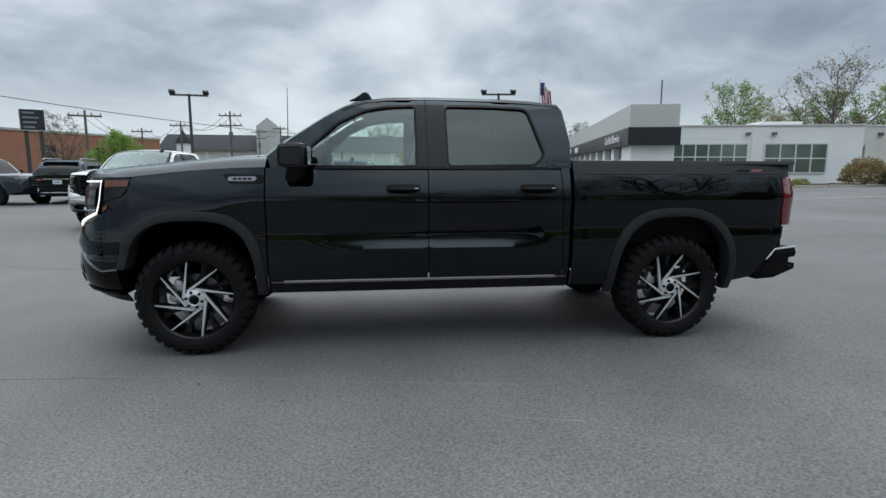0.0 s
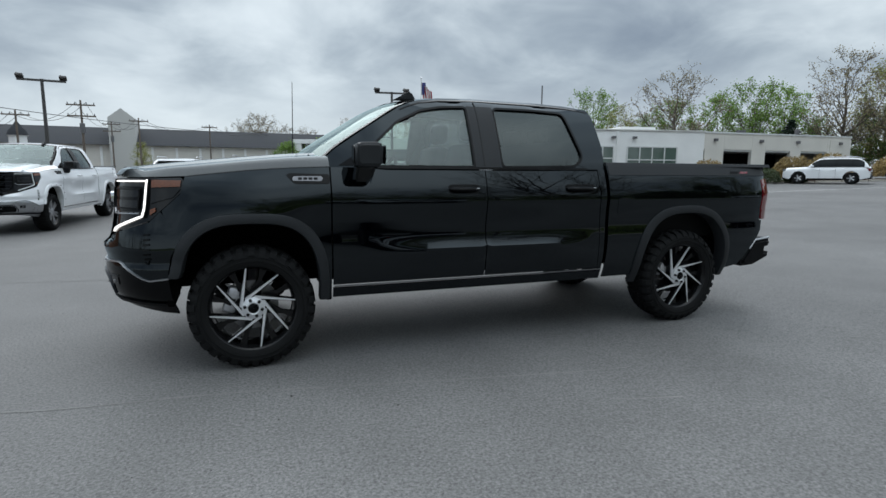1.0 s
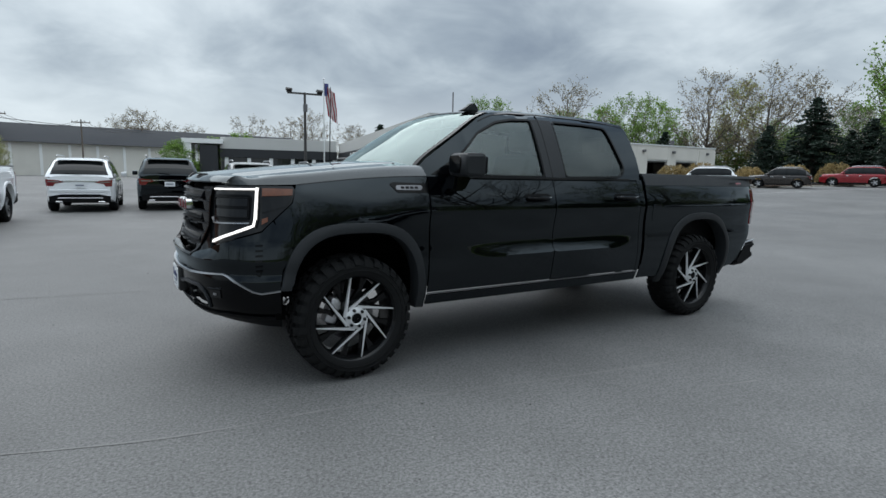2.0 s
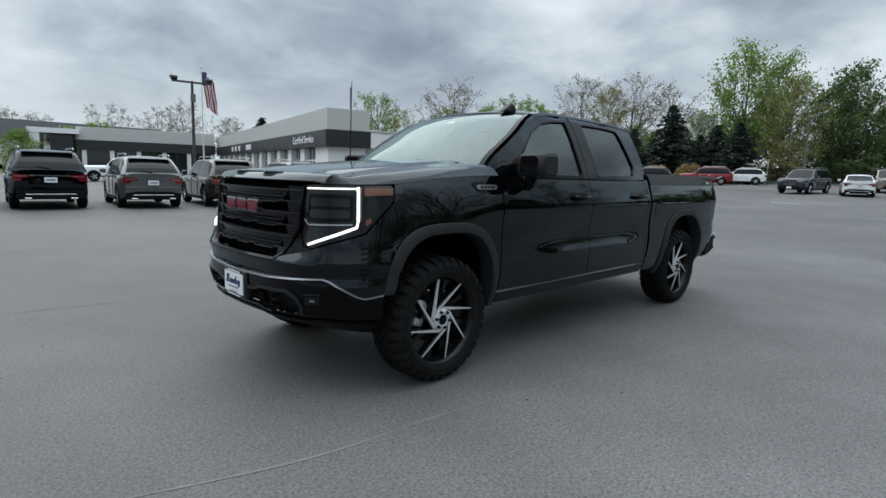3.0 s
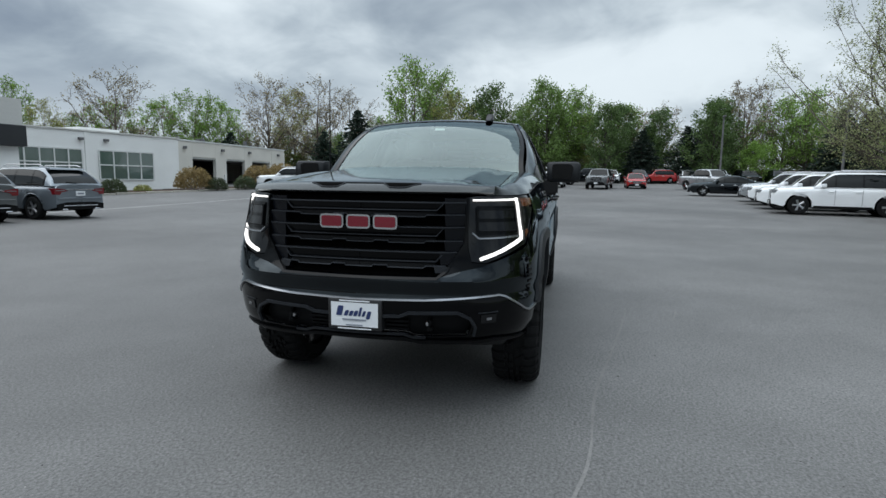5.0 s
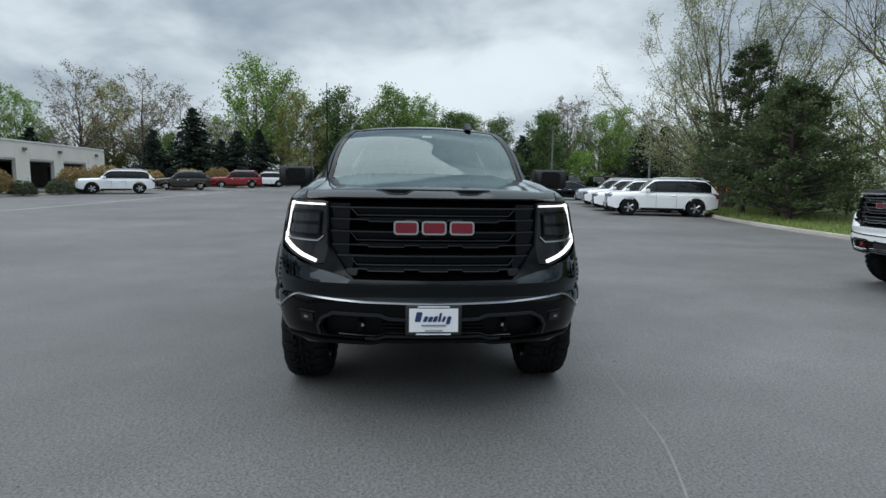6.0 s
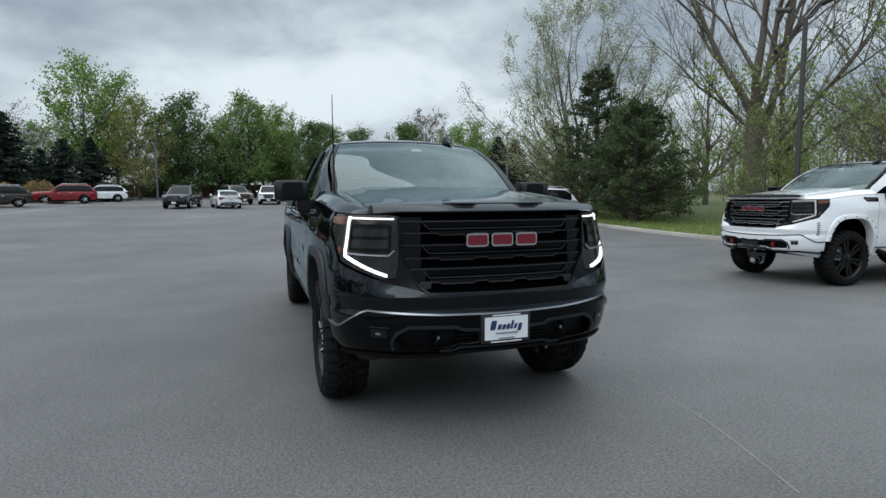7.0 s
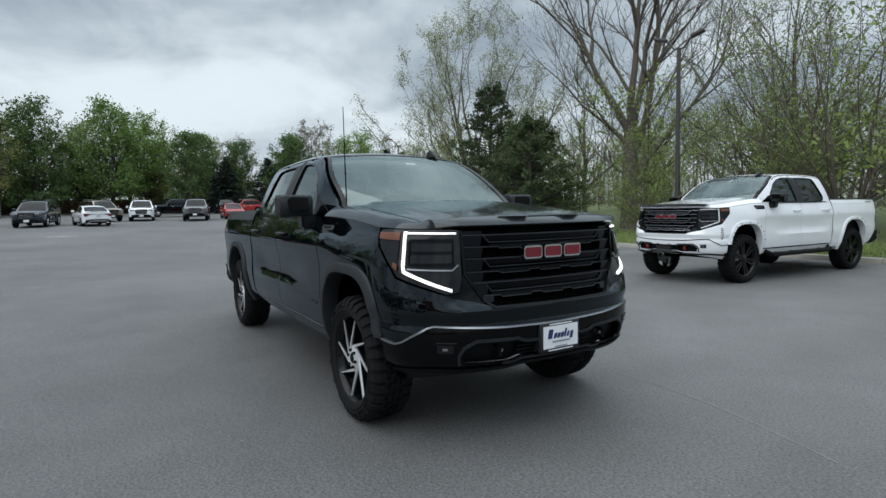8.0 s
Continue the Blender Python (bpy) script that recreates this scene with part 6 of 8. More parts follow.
        def wing_top(u, v):
            s = s0 + (s1 - s0) * u
            px = plan_at(s)[0].x
            ze = spline([(-0.9, 1.322), (-0.4, 1.333), (0.0, 1.376), (0.34, 1.398), (0.56, 1.405)], px)
            b = skin(s, ze)
            xa = max(b.x, hood_front(HOOD_E + 0.006) + 0.01)
            uu = (xa - hood_front(HOOD_E)) / (0.40 + 0.17 * (HOOD_E / 0.8) ** 2 - hood_front(HOOD_E))
            a = hood_pt(min(1.0, uu), HOOD_E + 0.006)
            p = b.lerp(a, v)
            p.z += 0.032 * math.sin(math.pi * min(1.0, v * 1.02)) * smooth(u / 0.35)
            return (p.x, p.y * side, p.z)
        bm = grid(bmesh.new(), wing_top, span(0, 1, 44), span(0, 1, 8), side > 0)
        bmesh.ops.recalc_face_normals(bm, faces=bm.faces[:])
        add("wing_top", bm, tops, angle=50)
        zs = [(-0.4, 1.333), (0.0, 1.376), (0.34, 1.398), (0.56, 1.405)]
        add("bonnet_seam", ribbon(bmesh.new(), [(s_of_x(x), spline(zs, x) - 0.002) for x in (-0.39, -0.2, 0.0, 0.17, 0.34, 0.54)], 0.007, skin, side, -0.012, 0.0015), M["void"])
        # --- greenhouse side ---
        outline = [(0.475, 1.40), *TOP, (2.862, 1.86), (2.895, 1.60), (2.885, 1.40)]
        wf = rounded([(0.845, 1.412), (0.875, 1.565), (1.08, 1.748), (1.28, 1.843), (1.45, 1.876), (1.665, 1.888), (1.665, 1.412)], 0.03)
        wr = rounded([(1.90, 1.412), (1.90, 1.888), (2.30, 1.886), (2.565, 1.872), (2.68, 1.50), (2.60, 1.425)], 0.05)
        gp = lambda a, b, l=0.0: Vector((a, green_y(a, b) + l, b))
        add("cab_side", panel(outline, gp, side, 0.045, 0.02, (wf, wr)), pm, angle=30)
        for win, nm, gm, door_ob in ((wf, "front_side_window", M["side_glass"], d), (wr, "rear_side_window", M["privacy_glass"] if tinted else M["side_glass"], rd)):
            g = add(nm, panel(win, lambda a, b: gp(a, b, -0.014), side, 0.06, 0.0), gm)
            g.visible_shadow = False
            add("window_trim", ribbon(bmesh.new(), win + [win[0]], 0.022, gp, side, -0.02, 0.004), M["gloss_black"])
        add("pillar_cover", panel([(1.672, 1.405), (1.893, 1.405), (1.893, 1.893), (1.672, 1.893)], lambda a, b: gp(a, b, 0.005), side, 0.06, 0.008), M["flare"])
        add("door_seam", ribbon(bmesh.new(), [(1.748, 1.39), (1.748, 1.93)], 0.008, gp, side, 0.0, 0.0075), M["void"])
        add("belt_trim", ribbon(bmesh.new(), [(0.80, 1.402), (2.70, 1.402)], 0.022, gp, side, -0.01, 0.012), M["gloss_black"])
        add("roof_seam", ribbon(bmesh.new(), [(x, z - 0.022) for x, z in TOP[3:]], 0.012, gp, side, -0.002, 0.003), M["gloss_black"])
        # sail panel under the mirror, mirror, bracket
        add("sail_panel", panel([(0.62, 1.415), (0.845, 1.415), (0.868, 1.55), (0.80, 1.53)], lambda a, b: gp(a, b, 0.006), side, 0.05, 0.008), M["gloss_black"])
        bm = bmesh.new()
        mp = [(0.70, 1.425), (0.70, 1.545), (0.72, 1.568), (0.868, 1.572), (0.89, 1.555), (0.885, 1.415), (0.865, 1.402), (0.725, 1.402)]
        rows = []
        for yy, k in ((0.975, 0.86), (0.988, 0.97), (1.05, 1.0), (1.19, 1.0), (1.228, 0.96), (1.242, 0.86)):
            rows.append([bm.verts.new((0.80 + (a - 0.80) * k - 0.02 * (yy - 1.0) / 0.2, yy * side, 1.49 + (b - 1.49) * k)) for a, b in mp])
        for a, b in zip(rows, rows[1:]):
            for i in range(len(mp)):
                bm.faces.new((a[i], a[(i + 1) % len(mp)], b[(i + 1) % len(mp)], b[i]))
        bm.faces.new(rows[0])
        bm.faces.new(rows[-1])
        bmesh.ops.recalc_face_normals(bm, faces=bm.faces[:])
        bmesh.ops.bevel(bm, geom=[e for e in bm.edges if e.calc_face_angle(0) > 0.5], offset=0.012, segments=2, affect="EDGES")
        mr = add("mirror", bm, M["flare"] if not deflector else M["gloss_black"], angle=50)
        add("mirror_glass", panel(rounded([(1.0, 1.425), (1.215, 1.425), (1.215, 1.55), (1.0, 1.55)], 0.02), lambda a, b: Vector((0.886, a, b)), side, 0.1, 0.0), M["chrome"], parent=mr)
        add("mirror_cap", panel(rounded([(1.02, 1.435), (1.17, 1.425), (1.185, 1.53), (1.16, 1.548), (1.02, 1.548)], 0.02), lambda a, b: Vector((0.692 - 0.1 * (a - 1.0), a, b)), side, 0.1, 0.008), M["gloss_black"], parent=mr)
        bm = bmesh.new()
        prism(bm, [(0.70, 1.30), (0.80, 1.30), (0.86, 1.40), (0.72, 1.42)], "y", side * 0.94, side * 1.07)
        bmesh.ops.bevel(bm, geom=bm.edges[:], offset=0.015, segments=2, affect="EDGES")
        add("mirror_arm", bm, M["gloss_black"], parent=mr)
        # door handles with their recess
        for x0, x1 in ((1.425, 1.685), (2.455, 2.745)):
            rc = add("handle_recess", panel(rounded([(s_of_x(x0), 1.208), (s_of_x(x1), 1.208), (s_of_x(x1), 1.278), (s_of_x(x0), 1.278)], 0.03), lambda a, b: skin(a, b, 0.002), side, 0.03, 0.003), M["gloss_black"] if pm is PAINT["black"] else pm)
            bm = bmesh.new()
            pts = []
            for k in range(9):
                px = x0 + 0.015 + (x1 - x0 - 0.03) * k / 8
                q = flank(px, 1.243, 0.010 + 0.034 * math.sin(math.pi * k / 8) ** 0.5)
                pts.append((q.x, q.y * side, q.z))
            tube(bm, pts, [0.010] + [0.016] * 7 + [0.010], 8)
            add("door_handle", bm, M["gloss_black"] if pm is PAINT["black"] else pm)
            add("handle_strip", ribbon(bmesh.new(), [(s_of_x(x0 + 0.10), 1.250), (s_of_x(x1 - 0.02), 1.250)], 0.008, skin, side, 0.03, 0.0465), M["satin_chrome"])
        # wing badge: dark lozenge with a bright oval
        bp = rounded([(s_of_x(0.245), 1.345), (s_of_x(0.30), 1.285), (s_of_x(0.54), 1.285), (s_of_x(0.54), 1.35), (s_of_x(0.27), 1.357)], 0.02)
        bd = add("wing_badge", panel(bp, lambda a, b: skin(a, b, 0.005), side, 0.03, 0.008), M["gloss_black"])
        add("badge_plate", panel(rounded([(s_of_x(0.285), 1.305), (s_of_x(0.48), 1.303), (s_of_x(0.495), 1.325), (s_of_x(0.48), 1.338), (s_of_x(0.29), 1.336)], 0.015), lambda a, b: skin(a, b, 0.010), side, 0.03, 0.006), M["disc"])
        for k in range(4):
            add("badge_bar", panel([(s_of_x(0.325 + 0.035 * k), 1.313), (s_of_x(0.35 + 0.035 * k), 1.313), (s_of_x(0.35 + 0.035 * k), 1.328), (s_of_x(0.325 + 0.035 * k), 1.328)], lambda a, b: skin(a, b, 0.0115), side, 0.03, 0.002), M["plastic"])
        # bed decal: dark and red bars
        for x0, x1, mt in ((4.27, 4.38, M["plastic"]), (4.40, 4.50, M["emblem_red"])):
            add("bed_decal", panel([(s_of_x(x0), 1.375), (s_of_x(x1), 1.375), (s_of_x(x1 + 0.02), 1.395), (s_of_x(x0 + 0.02), 1.395)], lambda a, b: skin(a, b, 0.0075), side, 0.03, 0.002), mt)
        # lower door word bars
        if side > 0:
            add("door_badge", panel([(s_of_x(0.62), 0.72), (s_of_x(0.80), 0.72), (s_of_x(0.80), 0.742), (s_of_x(0.62), 0.742)], lambda a, b: skin(a, b, 0.003), side, 0.03, 0.003), M["gloss_black"])
        # --- tail: lamp, bed rail, bumper corner ---
        tl = [(s_of_x(4.715), 0.935), (s_of_x(4.70), 1.05), (s_of_x(4.70), 1.322), (s_of_x(4.78), 1.325), (PS[-1] - 0.78, 1.318), (PS[-1] - 0.80, 0.95)]
        tlo = add("tail_light", panel(rounded(tl, 0.02), lambda a, b: skin(a, b, 0.006), side, 0.04, 0.03), M["red_lens"])
        for zc in (1.02, 1.20, 1.27):
            add("lamp_bar", ribbon(bmesh.new(), [(s_of_x(4.71), zc), (s_of_x(4.82), zc)], 0.022, skin, side, 0.0, 0.0095), M["red_lens"])
        bm = bmesh.new()
        rail = [(0.936, 1.437), (0.922, 1.462), (0.86, 1.464), (0.84, 1.45), (0.84, 1.36), (0.86, 1.36), (0.87, 1.435)]
        prism(bm, [(a * side, b) for a, b in rail], "x", 2.895, 4.81)
        add("bed_rail", bm, M["flare"])
        add("rail_cap", panel([(s_of_x(2.90), 1.356), (s_of_x(4.80), 1.356), (s_of_x(4.80), 1.437), (s_of_x(2.90), 1.437)], lambda a, b: skin(a, b, 0.005), side, 0.05, 0.008), M["flare"] if pm is PAINT["black"] else pm)
        bm = box(bmesh.new(), 2.93, 4.66, side * 0.80, side * 0.84, 0.78, 1.43)
        add("bed_wall", bm, M["plastic"])
        bm = bmesh.new()
        prism(bm, [(4.54, 0.475), (4.52, 0.54), (4.66, 0.725), (4.875, 0.745), (4.895, 0.70), (4.885, 0.665), (4.83, 0.655), (4.83, 0.615), (4.89, 0.605), (4.885, 0.56), (4.70, 0.485)], "y", side * 0.40, side * 0.965)
        bmesh.ops.bevel(bm, geom=[e for e in bm.edges if all(abs(abs(v.co.y) - 0.965) < 0.01 for v in e.verts)], offset=0.03, segments=3, affect="EDGES")
        add("rear_bumper", bm, M["plastic"])
        add("rear_bumper_trim", tube(bmesh.new(), [(4.60, side * 0.968, 0.65), (4.668, side * 0.966, 0.732), (4.875, side * 0.945, 0.750)], 0.010, 6), strip or M["satin_chrome"])
        for wx, tn in ((0.0, -7 if side < 0 else 12), (3.755, -24 if side < 0 else -10)):
            hero_wheel(root, wx, side * wheel_y, wheel_r, side, tn, wheel)
    # --- bonnet, cowl, glass, roof ---
    ys = span(-HOOD_E, HOOD_E, 40)
    us = [0, 0.006, 0.014, 0.025, 0.04, 0.06] + span(0.09, 1, 22)
    bm = grid(bmesh.new(), hood_pt, us, ys, True)
    bmesh.ops.recalc_face_normals(bm, faces=bm.faces[:])
    if sum(f.normal.z for f in bm.faces) < 0:
        bmesh.ops.reverse_faces(bm, faces=bm.faces[:])
    bmesh.ops.solidify(bm, geom=bm.faces[:], thickness=0.015)
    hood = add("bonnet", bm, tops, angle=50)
    lifted = lambda u, y, h=0.003: hood_pt(u, y) + Vector((-0.6 * h, 0, 0.8 * h))
    for side in (-1, 1):
        # a flat dark trapezoid whose colour stands in for the scoop mouth's shade, with a bright lower lip
        bm = grid(bmesh.new(), lambda u, v: lifted(0.016 + 0.026 * u, side * ((0.165 - 0.045 * u) + ((0.085 + 0.125 * u) * v))), span(0, 1, 4), span(0, 1, 8))
        bmesh.ops.recalc_face_normals(bm, faces=bm.faces[:])
        bmesh.ops.solidify(bm, geom=bm.faces[:], thickness=0.002)
        add("bonnet_scoop", bm, M["under"])
        add("scoop_lip", tube(bmesh.new(), [lifted(0.042, side * 0.335), lifted(0.016, side * 0.255), lifted(0.0145, side * 0.21), lifted(0.016, side * 0.16), lifted(0.040, side * 0.118)], 0.0035, 6), M["grille_lip"])
    add("scoop_slot", tube(bmesh.new(), [lifted(0.044, 0.33 * k / 8, 0.0) for k in range(-8, 9)], 0.0045, 5), M["under"])
    if deflector:
        bm = grid(bmesh.new(), lambda u, v: hood_pt(0.0 + 0.09 * u, v) + Vector((-0.02 * (1 - u), 0, 0.012 + 0.014 * (1 - u))), span(0, 1, 5), span(-0.74, 0.74, 30), True)
        bmesh.ops.solidify(bm, geom=bm.faces[:], thickness=0.006)
        add("bug_deflector", bm, M["gloss_black"], "dark bonnet deflector")

    def screen(t, v):
        x, y, z = a_pillar(t)
        return Vector((x - (0.14 - 0.06 * t) * (1 - v * v), y * v, z + 0.030 * (1 - v * v) * (0.4 + 0.6 * t)))
    def keep_up(bm, axis=2, sgn=1):
        bmesh.ops.recalc_face_normals(bm, faces=bm.faces[:])
        if sum(f.normal[axis] for f in bm.faces) * sgn < 0:
            bmesh.ops.reverse_faces(bm, faces=bm.faces[:])
        return bm
    ws = add("windscreen", keep_up(grid(bmesh.new(), screen, span(0.02, 0.94, 16), span(-0.965, 0.965, 24))), M["wind_glass"], angle=60)
    ws.visible_shadow = False
    fr = bmesh.new()
    for vv in ((-1.0, -0.955), (0.955, 1.0)):
        grid(fr, lambda t, v: screen(t, v) + Vector((-0.004, 0, 0.004)), span(0, 1, 16), span(vv[0], vv[1], 2))
    grid(fr, lambda t, v: screen(t, v) + Vector((-0.003, 0, 0.003)), span(0.93, 1.0, 3), span(-0.96, 0.96, 24))
    add("screen_surround", keep_up(fr), M["gloss_black"])

    def roof(u, v):
        x = 1.28 + 1.555 * u
        z = spline(TOP, x)
        return Vector((x - 0.08 * (1 - v * v) * (1 - u), green_y(x, z) * v, z + 0.034 * (1 - v * v) - 0.006 * abs(v) ** 8))
    bm = keep_up(grid(bmesh.new(), roof, span(0, 1, 24), span(-1, 1, 28)))
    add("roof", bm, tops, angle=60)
    bm = keep_up(grid(bmesh.new(), lambda u, v: roof(u, v) - Vector((0, 0, 0.05)), span(0, 1, 8), span(-0.97, 0.97, 10)), 2, -1)
    add("headliner", bm, M["cabin"])
    bm = grid(bmesh.new(), lambda u, v: Vector((roof(1, v).x + 0.002 + 0.055 * u, (green_y(2.83, 1.915) + (0.86 - green_y(2.83, 1.915)) * u) * v, roof(1, v).z * (1 - u) + 1.36 * u)), span(0, 1, 10), span(-1, 1, 16))
    add("cab_back", keep_up(bm, 0, 1), pm)
    add("rear_screen", box(bmesh.new(), 2.872, 2.885, -0.62, 0.62, 1.50, 1.83, 0.004, 1), M["car_glass"])
    bm = grid(bmesh.new(), lambda u, v: Vector((0.40 + 0.17 * (v * 0.8 / 0.8) ** 2 * 0.9 - 0.02 + 0.16 * u, v * 0.80, 1.462 - 0.012 * u + 0.01 * (1 - v * v))), span(0, 1, 3), span(-1, 1, 20))
    add("cowl", keep_up(bm), M["plastic"])
    for y0, y1 in ((-0.62, -0.08), (0.02, 0.56)):
        add("wiper", tube(bmesh.new(), [(0.44, y0, 1.484), (0.475, (y0 + y1) / 2, 1.496), (0.50, y1, 1.494)], [0.010, 0.008, 0.005], 6), M["plastic"])
    bm = bmesh.new()
    prism(bm, [(1.14, 1.945), (1.34, 1.955), (1.30, 2.018), (1.27, 2.024), (1.21, 1.98)], "y", -0.455, -0.395)
    bmesh.ops.bevel(bm, geom=bm.edges[:], offset=0.010, segments=2, affect="EDGES")
    add("antenna_fin", bm, M["flare"])
    add("whip_antenna", tube(bmesh.new(), [(0.45, 0.80, 1.42), (0.455, 0.80, 1.47), (0.47, 0.80, 2.22)], [0.014, 0.006, 0.003], 6), M["plastic"])
    # --- grille ---
    gp_ = [(s_of_y(0.0), 0.868), (s_of_y(0.46), 0.872), (s_of_y(0.51), 0.905), (s_of_y(0.622), 1.06), (s_of_y(0.64), 1.312), (s_of_y(0.0), 1.318)]
    for side in (-1, 1):
        add("grille_back", panel(gp_, lambda a, b: skin(a, b, -0.075), side, 0.06, 0.01), M["under"])
        add("grille_frame", ribbon(bmesh.new(), [(0.0, 0.864), (s_of_y(0.46), 0.868), (s_of_y(0.515), 0.905), (s_of_y(0.628), 1.06), (s_of_y(0.645), 1.31)], 0.018, skin, side, -0.03, 0.006), M["gloss_black"])
        gb = grille_bar or M["grille_lip"]

        def edge_at(z):
            return 0.515 + 0.113 * (z - 0.905) / 0.155 if z < 1.06 else 0.628 + 0.017 * (z - 1.06) / 0.25

        # three deep bars that kink up into the side blocks
        for zt, zb_ in ((1.281, 1.238), (1.143, 1.095), (1.004, 0.953)):
            e = edge_at(zt) - 0.010
            bi = min(0.500, e - 0.06)
            add("grille_bar", ribbon(bmesh.new(), [(0.0, zt), (s_of_y(bi), zt), (s_of_y(e), zt + 0.002)], 0.0075, skin, side, -0.05, -0.002), gb)
            add("grille_bar", ribbon(bmesh.new(), [(0.0, zb_), (s_of_y(bi - 0.045), zb_), (s_of_y(bi), zt)], 0.0065, skin, side, -0.05, -0.008), gb)
            add("grille_plate", panel([(0.002, zb_ + 0.004), (s_of_y(bi - 0.045), zb_ + 0.004), (s_of_y(bi - 0.004), zt - 0.004), (0.002, zt - 0.004)], lambda a, b, z=zt: skin(a, b, -0.010 - 0.35 * (z - b)), side, 0.05, 0.02), M["gloss_black"])
        # thin bars with raised tabs between them
        for z in (1.202, 1.056, 0.918):
            e = edge_at(z) - 0.012
            ys = [(0.0, z), (0.080, z), (0.088, z + 0.010), (0.168, z + 0.010), (0.176, z), (0.384, z), (0.396, z + 0.010), (e, z + 0.012)]
            add("grille_bar", ribbon(bmesh.new(), [(s_of_y(a) if a else 0.0, b) for a, b in ys], 0.0065, skin, side, -0.05, -0.006), gb)
            add("grille_plate", panel([(0.002, z + 0.004), (s_of_y(0.45), z + 0.004), (s_of_y(0.45), z + 0.024), (0.002, z + 0.024)], lambda a, b, z=z: skin(a, b, -0.022), side, 0.05, 0.02), M["plastic"])
        # smooth side blocks, each leaning back towards its top
        for z1, z0 in ((1.305, 1.216), (1.210, 1.148), (1.139, 1.070), (1.064, 1.009), (1.000, 0.933), (0.927, 0.893)):
            e1, e0 = edge_at(z1) - 0.006, edge_at(z0) - 0.008
            bi = min(0.505, e0 - 0.05)
            add("grille_block", panel([(s_of_y(bi + 0.004), z0), (s_of_y(e0), z0), (s_of_y(e1), z1), (s_of_y(bi - 0.004), z1)], lambda a, b, z=z1: skin(a, b, -0.006 - 0.22 * (z - b)), side, 0.04, 0.03), M["grille_block"])
    # emblem: three plain red shapes in bright rims
    for yc in (0.160, 0.0, -0.160):
        rim = rounded([(-0.071, -0.040), (0.071, -0.040), (0.071, 0.040), (-0.071, 0.040)], 0.022)
        x = skin(0.02, 1.17).x - 0.012
        bm = prism(bmesh.new(), [(yc + a, 1.17 + b) for a, b in rim], "x", x - 0.012, x + 0.03)
        e = add("emblem", bm, M["chrome"])
        bm = prism(bmesh.new(), [(yc + a * 0.94, 1.17 + b * 0.90) for a, b in rim], "x", x - 0.016, x - 0.010)
        bmesh.ops.bevel(bm, geom=[q for q in bm.edges if all(v.co.x < x - 0.012 for v in q.verts)], offset=0.006, segments=2, affect="EDGES")
        add("emblem_face", bm, emblem or M["emblem_red"], parent=e)
    # plate on its holder
    xp = skin(0.02, 0.64).x + (0.02 if hooks else 0)
    hold = add("plate_holder", box(bmesh.new(), xp - 0.022, xp + 0.05, -0.163, 0.163, 0.556, 0.738, 0.012, 2), M["plate_dark"])
    pp = lambda x0, y0, y1, z0, z1, mt, nm, r=0.0: add(nm, box(bmesh.new(), x0 - 0.004, x0, y0, y1, z0, z1), mt, parent=hold)
    if not hooks:
        pp(xp - 0.0225, -0.140, 0.140, 0.580, 0.716, M["plate_white"], "plate")
    if lit:
        # slanted navy strokes stand in for the dealer's mark
        for k, (y_, w_, z0, z1) in enumerate(((0.092, 0.034, 0.640, 0.696), (0.052, 0.022, 0.640, 0.672), (0.024, 0.022, 0.640, 0.670), (-0.004, 0.022, 0.640, 0.672), (-0.030, 0.014, 0.640, 0.692), (-0.052, 0.016, 0.640, 0.672), (-0.080, 0.022, 0.626, 0.672))):
            mark = rounded([(y_ + w_ / 2, z0), (y_ - w_ / 2, z0), (y_ - w_ / 2 - 0.012, z1), (y_ + w_ / 2 - 0.012, z1)], 0.008)
            add("plate_mark", prism(bmesh.new(), mark, "x", xp - 0.0295, xp - 0.024), M["ink_blue"], parent=hold)
        pp(xp - 0.027, -0.07, 0.07, 0.615, 0.624, M["ink_grey"], "plate_bar")
        pp(xp - 0.027, -0.05, 0.05, 0.586, 0.592, M["ink_grey"], "plate_bar")
        pp(xp - 0.0225, -0.09, 0.09, 0.7225, 0.729, M["plate_white"], "plate_frame_mark")
        pp(xp - 0.0225, -0.10, 0.10, 0.5635, 0.570, M["plate_white"], "plate_frame_mark")
    elif not hooks:
        pp(xp - 0.027, -0.10, 0.10, 0.62, 0.66, M["ink_grey"], "plate_bar")
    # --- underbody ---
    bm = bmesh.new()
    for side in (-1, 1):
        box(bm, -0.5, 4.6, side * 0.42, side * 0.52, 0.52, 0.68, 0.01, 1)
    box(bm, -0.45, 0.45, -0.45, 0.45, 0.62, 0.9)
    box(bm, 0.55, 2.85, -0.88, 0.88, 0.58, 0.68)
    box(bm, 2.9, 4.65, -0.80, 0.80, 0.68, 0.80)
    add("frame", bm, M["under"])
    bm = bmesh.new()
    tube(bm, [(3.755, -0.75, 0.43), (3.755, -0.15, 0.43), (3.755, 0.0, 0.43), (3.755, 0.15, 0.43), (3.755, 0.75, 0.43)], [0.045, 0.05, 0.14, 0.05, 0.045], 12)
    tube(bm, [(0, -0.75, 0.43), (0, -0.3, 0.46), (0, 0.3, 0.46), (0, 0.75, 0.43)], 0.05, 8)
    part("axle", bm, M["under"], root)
    bm = bmesh.new()
    for side in (-1, 1):
        tube(bm, [(0.02, side * 0.60, 0.45), (0.04, side * 0.55, 1.0)], 0.05, 10)
        tube(bm, [(3.6, side * 0.55, 0.43), (3.9, side * 0.58, 0.85)], 0.035, 8)
    part("shock_absorber", bm, M["steel_grey"], root)
